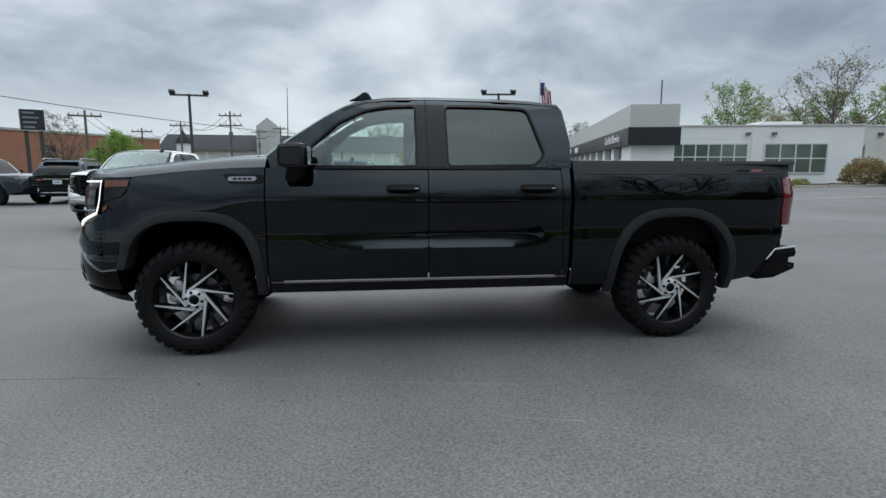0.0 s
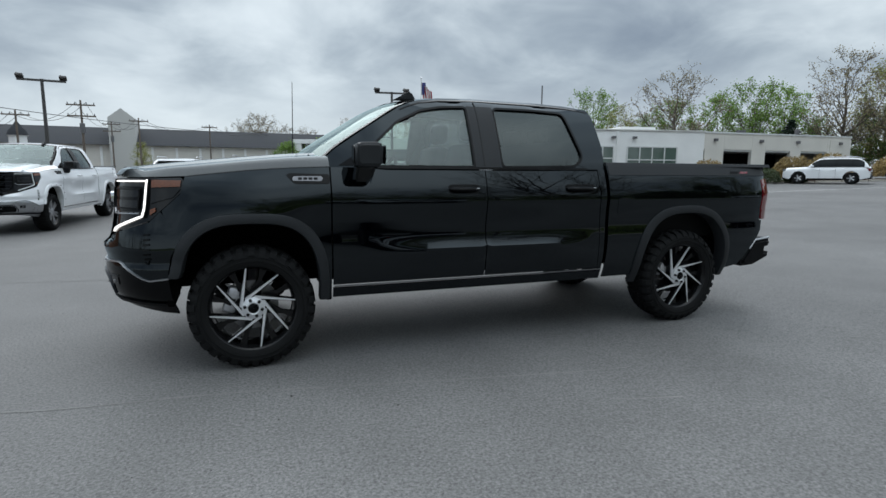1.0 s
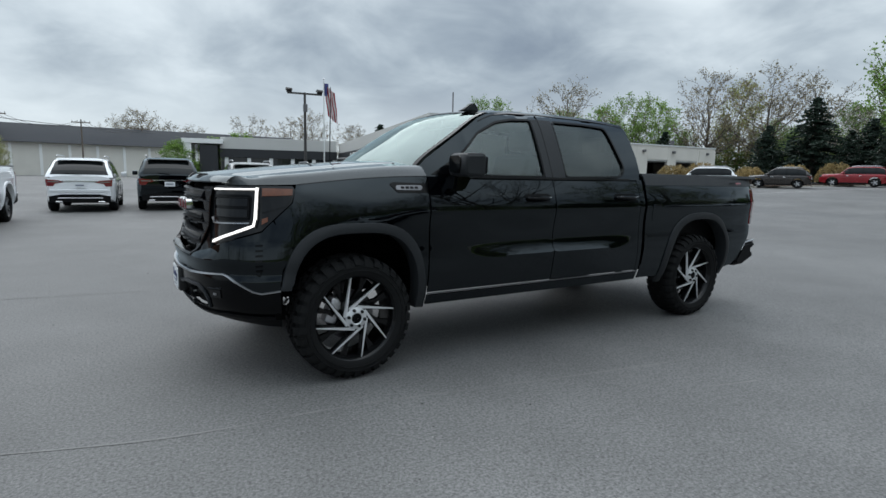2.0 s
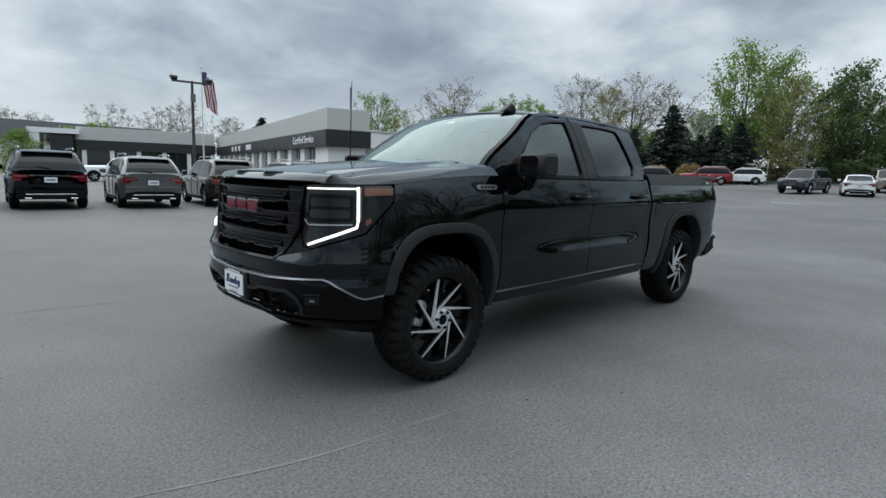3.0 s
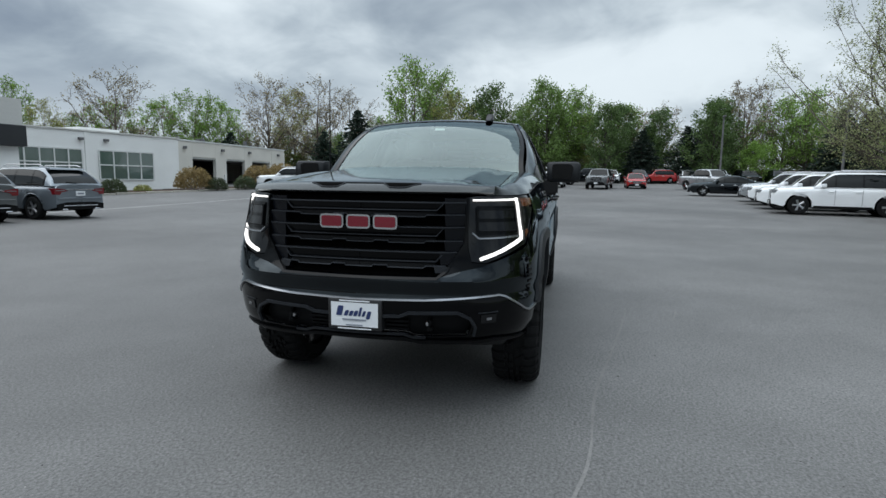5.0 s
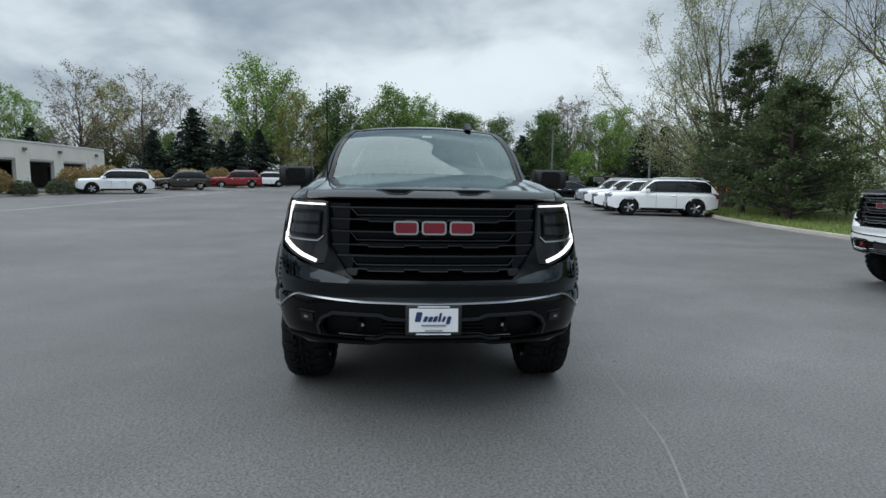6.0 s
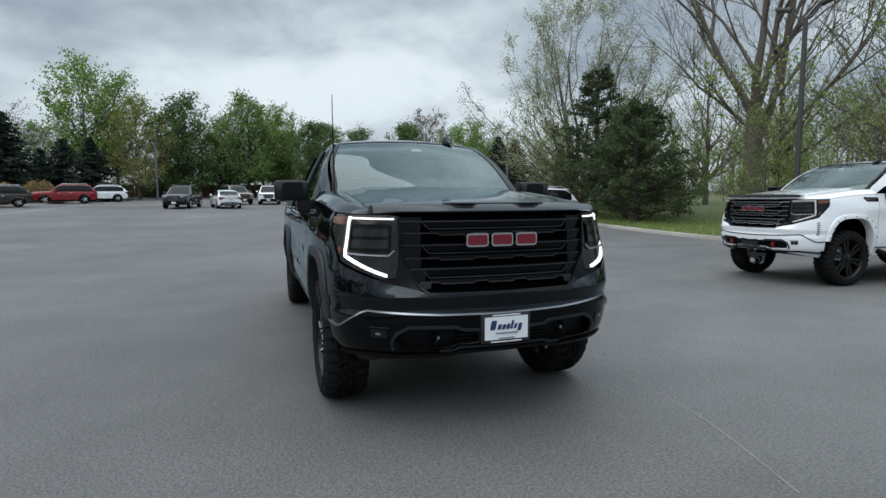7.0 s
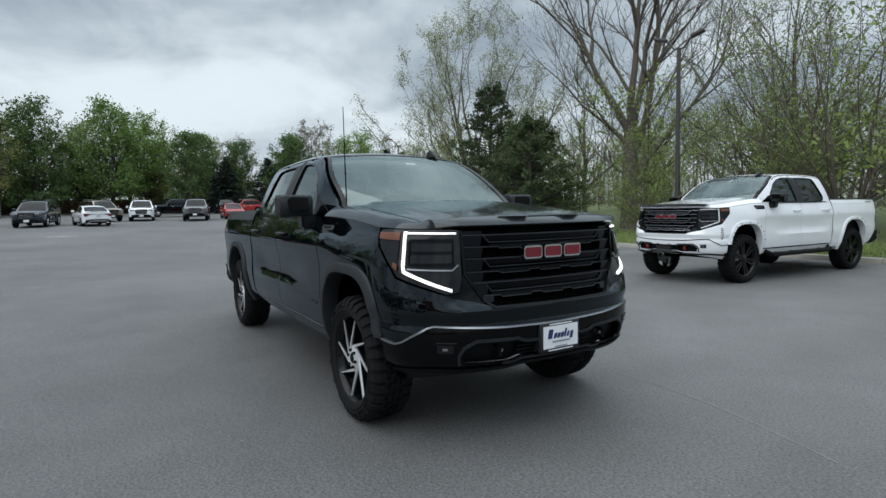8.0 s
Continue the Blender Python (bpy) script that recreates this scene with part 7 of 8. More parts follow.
    add("tailgate", box(bmesh.new(), 4.74, 4.86, -0.80, 0.80, 0.72, 1.45, 0.02, 2), pm)
    add("bed_floor", box(bmesh.new(), 2.93, 4.66, -0.80, 0.80, 0.80, 0.84), M["plastic"])
    add("bulkhead", box(bmesh.new(), 2.885, 2.93, -0.84, 0.84, 0.70, 1.43), pm)
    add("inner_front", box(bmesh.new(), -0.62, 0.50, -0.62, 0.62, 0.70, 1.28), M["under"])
    # --- cabin ---
    if interior:
        add("floor_pan", box(bmesh.new(), 0.50, 2.86, -0.90, 0.90, 0.66, 0.74), M["cabin"])
        for side in (-1, 1):
            add("door_card", box(bmesh.new(), 0.60, 2.84, side * 0.875, side * 0.925, 0.72, 1.385, 0.01, 1), M["cabin"])
            seat_x = 1.62
            sx = add("front_seat", box(bmesh.new(), seat_x - 0.50, seat_x + 0.05, side * 0.40 - 0.26, side * 0.40 + 0.26, 0.90, 1.08, 0.06, 3), M["seat"])
            bm = box(bmesh.new(), -0.08, 0.08, -0.26, 0.26, 0.0, 0.62, 0.06, 3)
            bk = add("seat_back", bm, M["seat"], parent=sx)
            bk.matrix_basis = pose(seat_x + 0.06, side * 0.40, 1.00, 0, 13, 0)
            hr = add("headrest", box(bmesh.new(), -0.06, 0.06, -0.14, 0.14, 0.0, 0.19, 0.05, 3), M["seat"], parent=sx)
            hr.matrix_basis = pose(seat_x + 0.22, side * 0.40, 1.64, 0, 8, 0)
        add("rear_bench", box(bmesh.new(), 2.15, 2.62, -0.72, 0.72, 0.92, 1.10, 0.06, 3), M["seat"])
        bm = box(bmesh.new(), -0.07, 0.07, -0.72, 0.72, 0.0, 0.66, 0.06, 3)
        add("bench_back", bm, M["seat"]).matrix_basis = pose(2.60, 0, 1.0 + lift, 0, 10, 0)
        for yy in (-0.48, 0.48):
            add("rear_headrest", box(bmesh.new(), 2.66, 2.76, yy - 0.13, yy + 0.13, 1.62, 1.80, 0.04, 3), M["seat"])
        bm = bmesh.new()
        prism(bm, [(0.52, 1.10), (0.98, 1.08), (1.02, 1.28), (0.94, 1.40), (0.72, 1.455), (0.54, 1.45)], "y", -0.86, 0.86)
        bmesh.ops.bevel(bm, geom=bm.edges[:], offset=0.03, segments=2, affect="EDGES")
        add("dashboard", bm, M["cabin"])
        add("console", box(bmesh.new(), 0.95, 1.75, -0.14, 0.14, 0.74, 1.12, 0.03, 2), M["cabin"])
        bm = bmesh.new()
        C = Vector((1.10, -0.40, 1.30))
        pts = [(C.x + 0.06 * math.sin(a), C.y + 0.19 * math.cos(a), C.z + 0.18 * math.sin(a)) for a in (2 * math.pi * k / 28 for k in range(29))]
        tube(bm, pts, 0.016, 6, False)
        tube(bm, [(C.x, C.y - 0.18, C.z), (C.x + 0.0, C.y, C.z - 0.01), (C.x, C.y + 0.18, C.z)], [0.014, 0.05, 0.014], 6)
        tube(bm, [C, C - Vector((0.16, 0, 0.05))], 0.03, 8)
        add("steering_wheel", bm, M["cabin"])
        x, _, z = a_pillar(0.92)
        add("inside_mirror", box(bmesh.new(), x - 0.06, x - 0.03, -0.12, 0.12, z - 0.09, z - 0.02, 0.015, 2), M["cabin"])
        add("sensor_box", box(bmesh.new(), x - 0.075, x - 0.02, -0.09, 0.06, z - 0.015, z + 0.03, 0.01, 1), M["gloss_black"])
        p = screen(0.70, -0.03)
        bm = box(bmesh.new(), -0.001, 0.001, -0.045, 0.045, -0.018, 0.018)
        add("windscreen_sticker", bm, M["plate_white"]).matrix_basis = pose(p.x + 0.012, p.y, p.z + lift, 0, 58, 0)
    return root


hero = build_truck("pickup_truck", "glossy black lifted crew cab pickup with machined spoked wheels", pose(0, 0, 0), PAINT["black"])


build_truck("pickup_truck", "white lifted crew cab pickup with black bonnet deflector and bolted flares", pose(3.10, -7.52, 0, 0, 0, -92.5), PAINT["white"], wheel="black", lift=0.06, wheel_r=0.445, flare=PAINT["white"], bumper_top=PAINT["white"], deflector=True, hooks=True, lit=False, strip=M["plastic"], emblem=M["emblem_red"], grille_bar=M["satin_chrome"])
build_truck("pickup_truck", "white crew cab pickup with bright bumper and silver wheels", pose(-4.82, 9.30, 0, 0, 0, 85), PAINT["white"], wheel="alloy", lift=-0.07, wheel_r=0.40, wheel_y=0.83, bumper_top=M["satin_chrome"], flare=PAINT["white"], lit=False, emblem=M["gloss_black"])

# ---- trees and shrubs ----


class Wood:
    """Collects the limbs of a tree as one mesh, and its leaves as another."""

    def __init__(self, seed):
        self.r = random.Random(seed)
        self.v, self.f, self.lv, self.lf = [], [], [], []

    def limb(self, pts, radii, sides):
        base = len(self.v)
        for i, p in enumerate(pts):
            d = (pts[min(i + 1, len(pts) - 1)] - pts[max(i - 1, 0)]).normalized()
            u = d.cross(Vector((0.31, 0.95, 0.05)) if abs(d.z) > 0.8 else Vector((0, 0, 1))).normalized()
            w = d.cross(u)
            for k in range(sides):
                a = 2 * math.pi * k / sides
                self.v.append(p + (u * math.cos(a) + w * math.sin(a)) * radii[i])
        for i in range(len(pts) - 1):
            for k in range(sides):
                a, b = base + i * sides + k, base + i * sides + (k + 1) % sides
                self.f.append((a, b, b + sides, a + sides))

    def leaf(self, p, size, flat=0.0):
        r = self.r
        d = Vector((r.gauss(0, 1), r.gauss(0, 1), r.gauss(0, 1) * (1 - flat))).normalized()
        u = d.cross(Vector((r.gauss(0, 1), r.gauss(0, 1), r.gauss(0, 1)))).normalized()
        a, b = d * size * r.uniform(0.6, 1.2), u * size * r.uniform(0.35, 0.7)
        k = len(self.lv)
        self.lv += [p - a * 0.5, p + b * 0.5 - a * 0.1, p + a * 0.6, p - b * 0.5 + a * 0.05]
        self.lf.append((k, k + 1, k + 2, k + 3))

    def clump(self, p, spread, n, size, flat=0.0):
        r = self.r
        for _ in range(n):
            self.leaf(p + Vector((r.gauss(0, spread), r.gauss(0, spread), r.gauss(0, spread * 0.8))), size, flat)

    def grow(self, p, d, length, radius, level, o):
        r = self.r
        n = 4 if level < 2 else 3 if level < 3 else 2
        pts, rad = [p.copy()], [radius]
        q, dd = p.copy(), d.copy()
        for i in range(n):
            dd = (dd + Vector((r.gauss(0, o["bend"]), r.gauss(0, o["bend"]), r.gauss(0, o["bend"]) + o["up"])) * (0.5 if level == 0 else 1.0)).normalized()
            q = q + dd * length / n
            pts.append(q.copy())
            rad.append(max(o["twig"], radius * (1 - 0.62 * (i + 1) / n)))
        self.limb(pts, rad, (9, 6, 5, 4, 3, 3)[min(level, 5)])
        if level >= o["levels"]:
            self.clump(pts[-1], o["spread"], o["leaves"], o["size"])
            if o["leaves"] > 1:
                self.clump(pts[-2], o["spread"], o["leaves"] // 2, o["size"])
            return
        kids = o["kids"][min(level, len(o["kids"]) - 1)]
        for k in range(kids):
            t = r.uniform(o["bare"] if level == 0 else 0.25, 1.0) if k else 1.0
            j = min(n - 1, int(t * n))
            s = pts[j].lerp(pts[j + 1], t * n - j) if t < 1 else pts[-1]
            ang = r.uniform(0, 2 * math.pi)
            side = Vector((math.cos(ang), math.sin(ang), r.uniform(-0.1, 0.5)))
            nd = (dd * (1 - o["open"]) + side * o["open"] * (0.5 if k == 0 else 1.0)).normalized()
            self.grow(s, nd, length * r.uniform(*o["ratio"]), max(o["twig"], (rad[j] if t < 1 else rad[-1]) * r.uniform(0.55, 0.8)), level + 1, o)

    def finish(self, root, leaf_mat, bark):
        for nm, v, f, mt in (("trunk", self.v, self.f, bark), ("crown", self.lv, self.lf, leaf_mat)):
            if not f:
                continue
            me = bpy.data.meshes.new(nm)
            me.from_pydata([tuple(p) for p in v], [], f)
            me.materials.append(mt)
            if nm == "trunk":
                me.shade_smooth()
            ob = new(nm, me)
            ob.parent = root
        return root


PROFILE = {
    # crown radius over crown height, widest low, in the middle or high
    "oval": [(0.0, 0.55), (0.2, 0.92), (0.42, 1.0), (0.7, 0.82), (0.9, 0.45), (1.0, 0.16)],
    "round": [(0.0, 0.40), (0.25, 0.82), (0.55, 1.0), (0.8, 0.80), (0.93, 0.48), (1.0, 0.2)],
    "vase": [(0.0, 0.55), (0.3, 0.90), (0.62, 1.0), (0.85, 0.78), (1.0, 0.35)],
    "column": [(0.0, 0.75), (0.3, 1.0), (0.65, 0.95), (0.88, 0.62), (1.0, 0.22)],
}


def along(table, t):
    for (a, u), (b, v) in zip(table, table[1:]):
        if t <= b:
            return u + (v - u) * (t - a) / (b - a)
    return table[-1][1]


def shaped(w, o):
    """Trunk, limbs that reach for the crown's uneven surface, boughs, twigs and clumps of leaves."""
    r = w.r
    H, R = o["H"], o["R"]
    zb = o["base"] * H
    stems = o.get("stems", 1)
    lines = []
    for s_ in range(stems):
        a = 2 * math.pi * s_ / stems + r.uniform(-0.4, 0.4)
        lean = 0.0 if stems == 1 else R * r.uniform(0.22, 0.5)
        pts, rad = [], []
        for i in range(7):
            t = i / 6
            x = (0.25 if stems > 1 else 0) + lean * t ** 1.15
            pts.append(Vector((math.cos(a) * x + r.gauss(0, 0.012) * H * t, math.sin(a) * x + r.gauss(0, 0.012) * H * t, -0.2 + t * H * (0.88 if stems == 1 else r.uniform(0.78, 0.82)))))
            rad.append(o["rad"] * (1.25 if i == 0 else 1) * (1 - 0.92 * t))
        w.limb(pts, rad, 8)
        lines.append((pts, rad))
    ph = [r.uniform(0, 6.28) for _ in range(3)]
    n = o["limbs"]
    for k in range(n):
        t = (k + r.random()) / n
        a = 2.399 * k + r.gauss(0, 0.35)
        lob = 1 + 0.20 * math.sin(2 * a + ph[0] + 4 * t) + 0.16 * math.sin(3 * a + ph[1] - 7 * t)
        rr = R * along(PROFILE[o["prof"]], t) * lob * r.uniform(0.66, 1.06)
        tip = Vector((math.cos(a) * rr, math.sin(a) * rr, zb + (H - zb) * (t - 0.06 * r.random())))
        pts, rad = lines[0] if stems == 1 else min(lines, key=lambda q: (q[0][5].xy - tip.xy).length + r.uniform(0, 1.0))
        zs = min(max(zb * o.get("low", 0.8), tip.z - rr * o["rise"] - 0.06 * H), pts[-1].z * 0.98)
        f = (zs + 0.2) / (pts[-1].z + 0.2) * 6
        i = min(5, max(0, int(f)))
        st = pts[i].lerp(pts[i + 1], min(1.0, f - i))
        r0 = max(o["twig"] * 1.6, (rad[i] + (rad[i + 1] - rad[i]) * min(1.0, f - i)) * r.uniform(0.4, 0.6))
        d = tip - st
        ctrl = st + Vector((d.x * 0.55, d.y * 0.55, d.z * 0.38)) + Vector((r.gauss(0, 0.04), r.gauss(0, 0.04), r.gauss(0, 0.03))) * H
        lp = [st * (1 - u) ** 2 + ctrl * 2 * u * (1 - u) + tip * u * u for u in (0, 0.25, 0.5, 0.75, 1)]
        for q in lp[1:-1]:
            q += Vector((r.gauss(0, 1), r.gauss(0, 1), r.gauss(0, 1))) * 0.012 * H
        w.limb(lp, [max(o["twig"], r0 * (1 - 0.85 * u)) for u in (0, 0.25, 0.5, 0.75, 1)], 5)
        dn = d.normalized()
        for j in range(o["boughs"]):
            u = r.uniform(0.28, 1.0) if j else 0.97
            i = min(3, int(u * 4))
            p = lp[i].lerp(lp[i + 1], u * 4 - i)
            bd = (dn * o.get("along", 0.7) + Vector((r.gauss(0, 0.55), r.gauss(0, 0.55), r.gauss(0, 0.45) + o["up"]))).normalized()
            L = o["bough"] * H * r.uniform(0.55, 1.2) * (1.15 - 0.5 * u)
            q = p + bd * L
            m = p.lerp(q, 0.5) + Vector((r.gauss(0, 0.05), r.gauss(0, 0.05), r.gauss(0, 0.05))) * L
            w.limb([p, m, q], [max(o["twig"], r0 * 0.28), max(o["twig"], r0 * 0.2), o["twig"]], 3)
            for e in range(o["twigs"]):
                v = r.uniform(0.2, 1.0) if e else 1.0
                pp = p.lerp(m, v * 2) if v < 0.5 else m.lerp(q, v * 2 - 1)
                td = (bd * 0.6 + Vector((r.gauss(0, 0.55), r.gauss(0, 0.55), r.gauss(0, 0.45) + o["up"]))).normalized()
                e2 = pp + td * L * r.uniform(0.3, 0.65)
                if o["fine"]:
                    w.limb([pp, e2], [o["twig"], o["twig"] * 0.6], 3)
                w.clump(e2, o["spread"], o["leaves"], o["size"])
                if o["leaves"] > 3:
                    w.clump(pp, o["spread"] * 1.2, o["leaves"] // 2, o["size"])


KINDS = {
    "brown": dict(H=12.0, R=4.6, base=0.28, rad=0.24, limbs=34, boughs=7, twigs=5, leaves=2, size=0.24, spread=0.14, prof="round", rise=1.0, up=0.12, bough=0.13, twig=0.016, fine=1, leaf="brown", bark="bark", label="tall tree with bare twigs and brown spring buds"),
    "green": dict(H=12.0, R=4.3, base=0.24, rad=0.24, limbs=40, boughs=6, twigs=4, leaves=5, size=0.28, spread=0.26, prof="round", rise=1.25, up=0.28, bough=0.12, twig=0.018, fine=1, leaf="green", bark="bark", label="tall deciduous tree in fresh bright green leaf"),
    "mid": dict(H=12.0, R=3.9, base=0.20, rad=0.24, limbs=40, boughs=6, twigs=4, leaves=6, size=0.29, spread=0.30, prof="oval", rise=1.1, up=0.15, bough=0.11, twig=0.02, fine=0, leaf="mid", bark="bark_dark", label="deciduous tree in mid green leaf"),
    "dark": dict(H=11.0, R=2.9, base=0.10, rad=0.26, limbs=42, boughs=6, twigs=4, leaves=6, size=0.29, spread=0.28, prof="column", rise=0.8, up=0.12, bough=0.09, twig=0.02, fine=0, leaf="ivy", bark="bark_dark", label="dense ivy-clad oval green tree"),
    "yellow": dict(H=11.0, R=3.4, base=0.18, rad=0.18, limbs=36, boughs=6, twigs=5, leaves=4, size=0.22, spread=0.26, prof="oval", rise=1.1, up=0.15, bough=0.12, twig=0.015, fine=1, leaf="yellow", bark="bark", label="airy yellow-green spring tree"),
    "blossom": dict(H=8.0, R=3.0, base=0.28, rad=0.14, limbs=26, boughs=6, twigs=4, leaves=3, size=0.18, spread=0.22, prof="vase", rise=1.0, up=0.1, bough=0.15, twig=0.015, fine=1, leaf="blossom", bark="bark", label="small tree in pale blossom"),
    "bush": dict(H=4.5, R=2.3, base=0.06, rad=0.10, limbs=34, boughs=6, twigs=4, leaves=7, size=0.19, spread=0.18, prof="oval", rise=0.9, up=0.1, bough=0.14, twig=0.012, fine=0, leaf="green", bark="bark", label="rounded bright green roadside bush"),
}


def model_tree(kind, seed):
    o = KINDS[kind]
    w = Wood(seed)
    shaped(w, o)
    root = thing("tree", o["label"], "tree")
    w.finish(root, LEAF[o["leaf"]], M[o["bark"]])
    return root, o["H"] * 1.04


def model_spruce(seed):
    w = Wood(seed)
    r = w.r
    H = 9.0
    w.limb([Vector((0, 0, -0.2)), Vector((0, 0, H * 0.5)), Vector((0, 0, H))], [0.2, 0.12, 0.02], 7)
    z = 0.5
    while z < H - 0.1:
        R = 3.9 * (1 - z / H) ** 0.8 * r.uniform(0.85, 1.05) + 0.1
        for k in range(10):
            a = r.uniform(0, 2 * math.pi)
            L = R * r.uniform(0.75, 1.12)
            tip = Vector((math.cos(a) * L, math.sin(a) * L, z - 0.22 * L + r.uniform(-0.1, 0.1)))
            w.limb([Vector((0, 0, z)), tip], [0.03, 0.008], 3)
            n = max(4, int(L * 6))
            for i in range(n):
                t = (i + r.random()) / n
                p = Vector((0, 0, z)).lerp(tip, 0.12 + 0.88 * t)
                for _ in range(2):
                    w.leaf(p + Vector((r.gauss(0, 0.12), r.gauss(0, 0.12), r.gauss(0, 0.06))), 0.36, 0.5)
        z += 0.27
    root = thing("tree", "dark green conical spruce", "tree")
    w.finish(root, LEAF["needle"], M["bark_dark"])
    return root, H


def spread_out(kind, spots, label=None):
    models = []
    for i, (x, y, h) in enumerate(spots):
        if i < 3:
            models.append(model_spruce(40 + i) if kind == "spruce" else model_tree(kind, 7 * len(kind) + i))
            ob, top = models[-1]
        else:
            src, top = models[i % len(models)]
            ob = copy_thing(src, Matrix())
        k = 1.05 * h / top
        wide = k * (0.92 + 0.2 * ((i * 37) % 10) / 10) * (1.3 if kind == "spruce" else 1.0)
        ob.matrix_basis = Matrix.LocRotScale((x, y, ground_z(x, y) - 0.1), Euler((0, 0, i * 2.4)), (wide, wide, k))
        tagged(ob, group="trees round the lot")


spread_out("brown", [(4.6, 110.0, 11.7), (1.3, 113.1, 10.5), (14.0, 114.3, 9.5), (-26.3, 48.2, 6.4), (4.4, 120.9, 12.1), (10.0, 115.4, 10.0), (26.2, 123.0, 12.7), (34.8, 120.7, 12.4), (37.7, 114.6, 13.3), (47.1, 116.4, 11.3), (45.0, 107.0, 10.1), (56.3, 55.5, 13.6)])
spread_out("brown", [(69.3, 41.7, 14.4), (73.7, 36.0, 14.5), (79.5, 33.1, 13.3), (81.0, -9.4, 10.4), (79.3, -24.5, 13.3), (89.6, -15.4, 11.4), (82.0, -25.7, 13.5), (86.0, 12.0, 12.0), (84.0, -38.0, 13.0)])
spread_out("yellow", [(-12.8, 84.2, 4.8), (55.3, 65.6, 9.7), (77.4, 41.8, 13.2), (69.0, 14.4, 11.6), (83.0, 6.0, 11.0), (80.0, -4.0, 9.0)])
spread_out("bush", [(-17.6, 39.0, 4.1), (11.8, 80.5, 5.6), (7.0, 78.0, 5.0), (18.8, 93.9, 7.0), (71.1, -23.8, 5.1), (72.0, -34.0, 4.5)])
spread_out("spruce", [(39.0, 82.2, 8.6), (63.4, 43.9, 6.2), (63.0, 25.2, 8.6), (61.8, 29.4, 6.1), (65.6, 21.0, 6.4), (63.4, 17.8, 6.4), (67.5, 23.6, 5.5), (71.8, -10.4, 6.5), (73.0, -16.0, 7.0), (74.7, -17.7, 6.5), (68.9, -32.1, 8.5), (69.7, -35.0, 8.3), (76.1, -19.5, 8.5), (79.0, -11.9, 7.5)])
spread_out("green", [(56.2, 73.9, 13.5), (63.8, 49.7, 11.6), (66.6, 57.2, 11.2), (68.3, 48.7, 11.1), (73.5, 20.6, 16.3), (78.2, 18.5, 15.3), (81.0, 0.2, 13.6), (80.3, -1.7, 12.2), (85.4, -9.6, 11.1), (74.0, -30.2, 11.8), (76.8, -28.6, 10.8), (50.9, -30.5, 8.6), (60.0, 60.0, 10.5)])
spread_out("mid", [(61.0, 67.3, 8.6), (76.9, 2.2, 13.7), (78.7, 5.3, 11.0), (83.9, -2.3, 11.6), (76.5, 27.0, 9.0), (79.0, -33.0, 10.0), (76.0, 43.0, 7.5), (79.0, 38.0, 8.0), (84.0, 33.0, 7.5), (73.0, 47.5, 7.0), (71.0, 31.5, 6.5)])
spread_out("blossom", [(70.4, 24.2, 8.2), (80.5, 10.5, 9.0)])
spread_out("dark", [(75.0, 9.7, 13.3), (78.6, 12.4, 11.5), (72.2, -6.0, 10.3), (77.5, -13.3, 10.0), (70.5, -18.6, 10.2), (79.7, -8.0, 11.0), (77.4, -20.8, 11.2)])

# ---- the near woods on the verge ----


def cedar(seed, H, R, label="dense dark green cedar with a ragged outline"):
    w = Wood(seed)
    r = w.r
    w.limb([Vector((0, 0, -0.2)), Vector((0.1, 0, 0.9)), Vector((0, 0.1, H * 0.6)), Vector((0, 0, H * 0.97))], [0.17, 0.14, 0.08, 0.02], 8)
    ph = r.uniform(0, 6)
    for k in range(150):
        t = 0.06 + 0.92 * (k + r.random()) / 150
        z = H * t
        a = r.uniform(0, 2 * math.pi)
        lob = 1 + 0.18 * math.sin(3 * a + ph + 6 * t) + 0.12 * math.sin(5 * a - 9 * t)
        prof = R * along([(0.0, 0.75), (0.15, 1.0), (0.42, 0.95), (0.7, 0.62), (0.9, 0.26), (1.0, 0.1)], t) * lob * r.uniform(0.72, 1.1)
        tip = Vector((math.cos(a) * prof, math.sin(a) * prof, z + 0.30 * prof * r.uniform(0.2, 1.0)))
        w.limb([Vector((0, 0, z - 0.15)), Vector((0, 0, z)).lerp(tip, 0.6) - Vector((0, 0, 0.06)), tip], [0.03, 0.02, 0.006], 4)
        for i in range(7):
            u = r.uniform(0.4, 1.0)
            p = Vector((0, 0, z)).lerp(tip, u)
            d = Vector((math.cos(a) + r.gauss(0, 0.5), math.sin(a) + r.gauss(0, 0.5), r.gauss(0.35, 0.4))).normalized()
            # a feathery spray of needles
            for j in range(17):
                c = p + d * 0.42 * j / 17 + Vector((r.gauss(0, 0.07), r.gauss(0, 0.07), r.gauss(0, 0.06)))
                w.leaf(c, 0.14)
    root = thing("tree", label, "tree")
    return w.finish(root, LEAF["cedar"], M["bark_dark"])


def spring_tree(seed, label, **o):
    w = Wood(seed)
    base = dict(base=0.30, rad=0.16, limbs=30, boughs=8, twigs=5, leaves=3, size=0.10, spread=0.10, prof="vase", rise=1.4, up=0.25, bough=0.13, twig=0.007, fine=1, low=0.5, leaf="bud")
    base.update(o)
    shaped(w, base)
    root = thing("tree", label, "tree")
    return w.finish(root, LEAF[base["leaf"]], M["bark"])


def put_tree(ob, x, y, turn=0.0, k=1.0):
    ob.matrix_basis = Matrix.LocRotScale((x, y, verge_z(x, y) - 0.1 if y < kerb_y(x) else ground_z(x, y)), Euler((0, 0, radians(turn))), (k, k, k))
    return tagged(ob, group="trees on the verge")


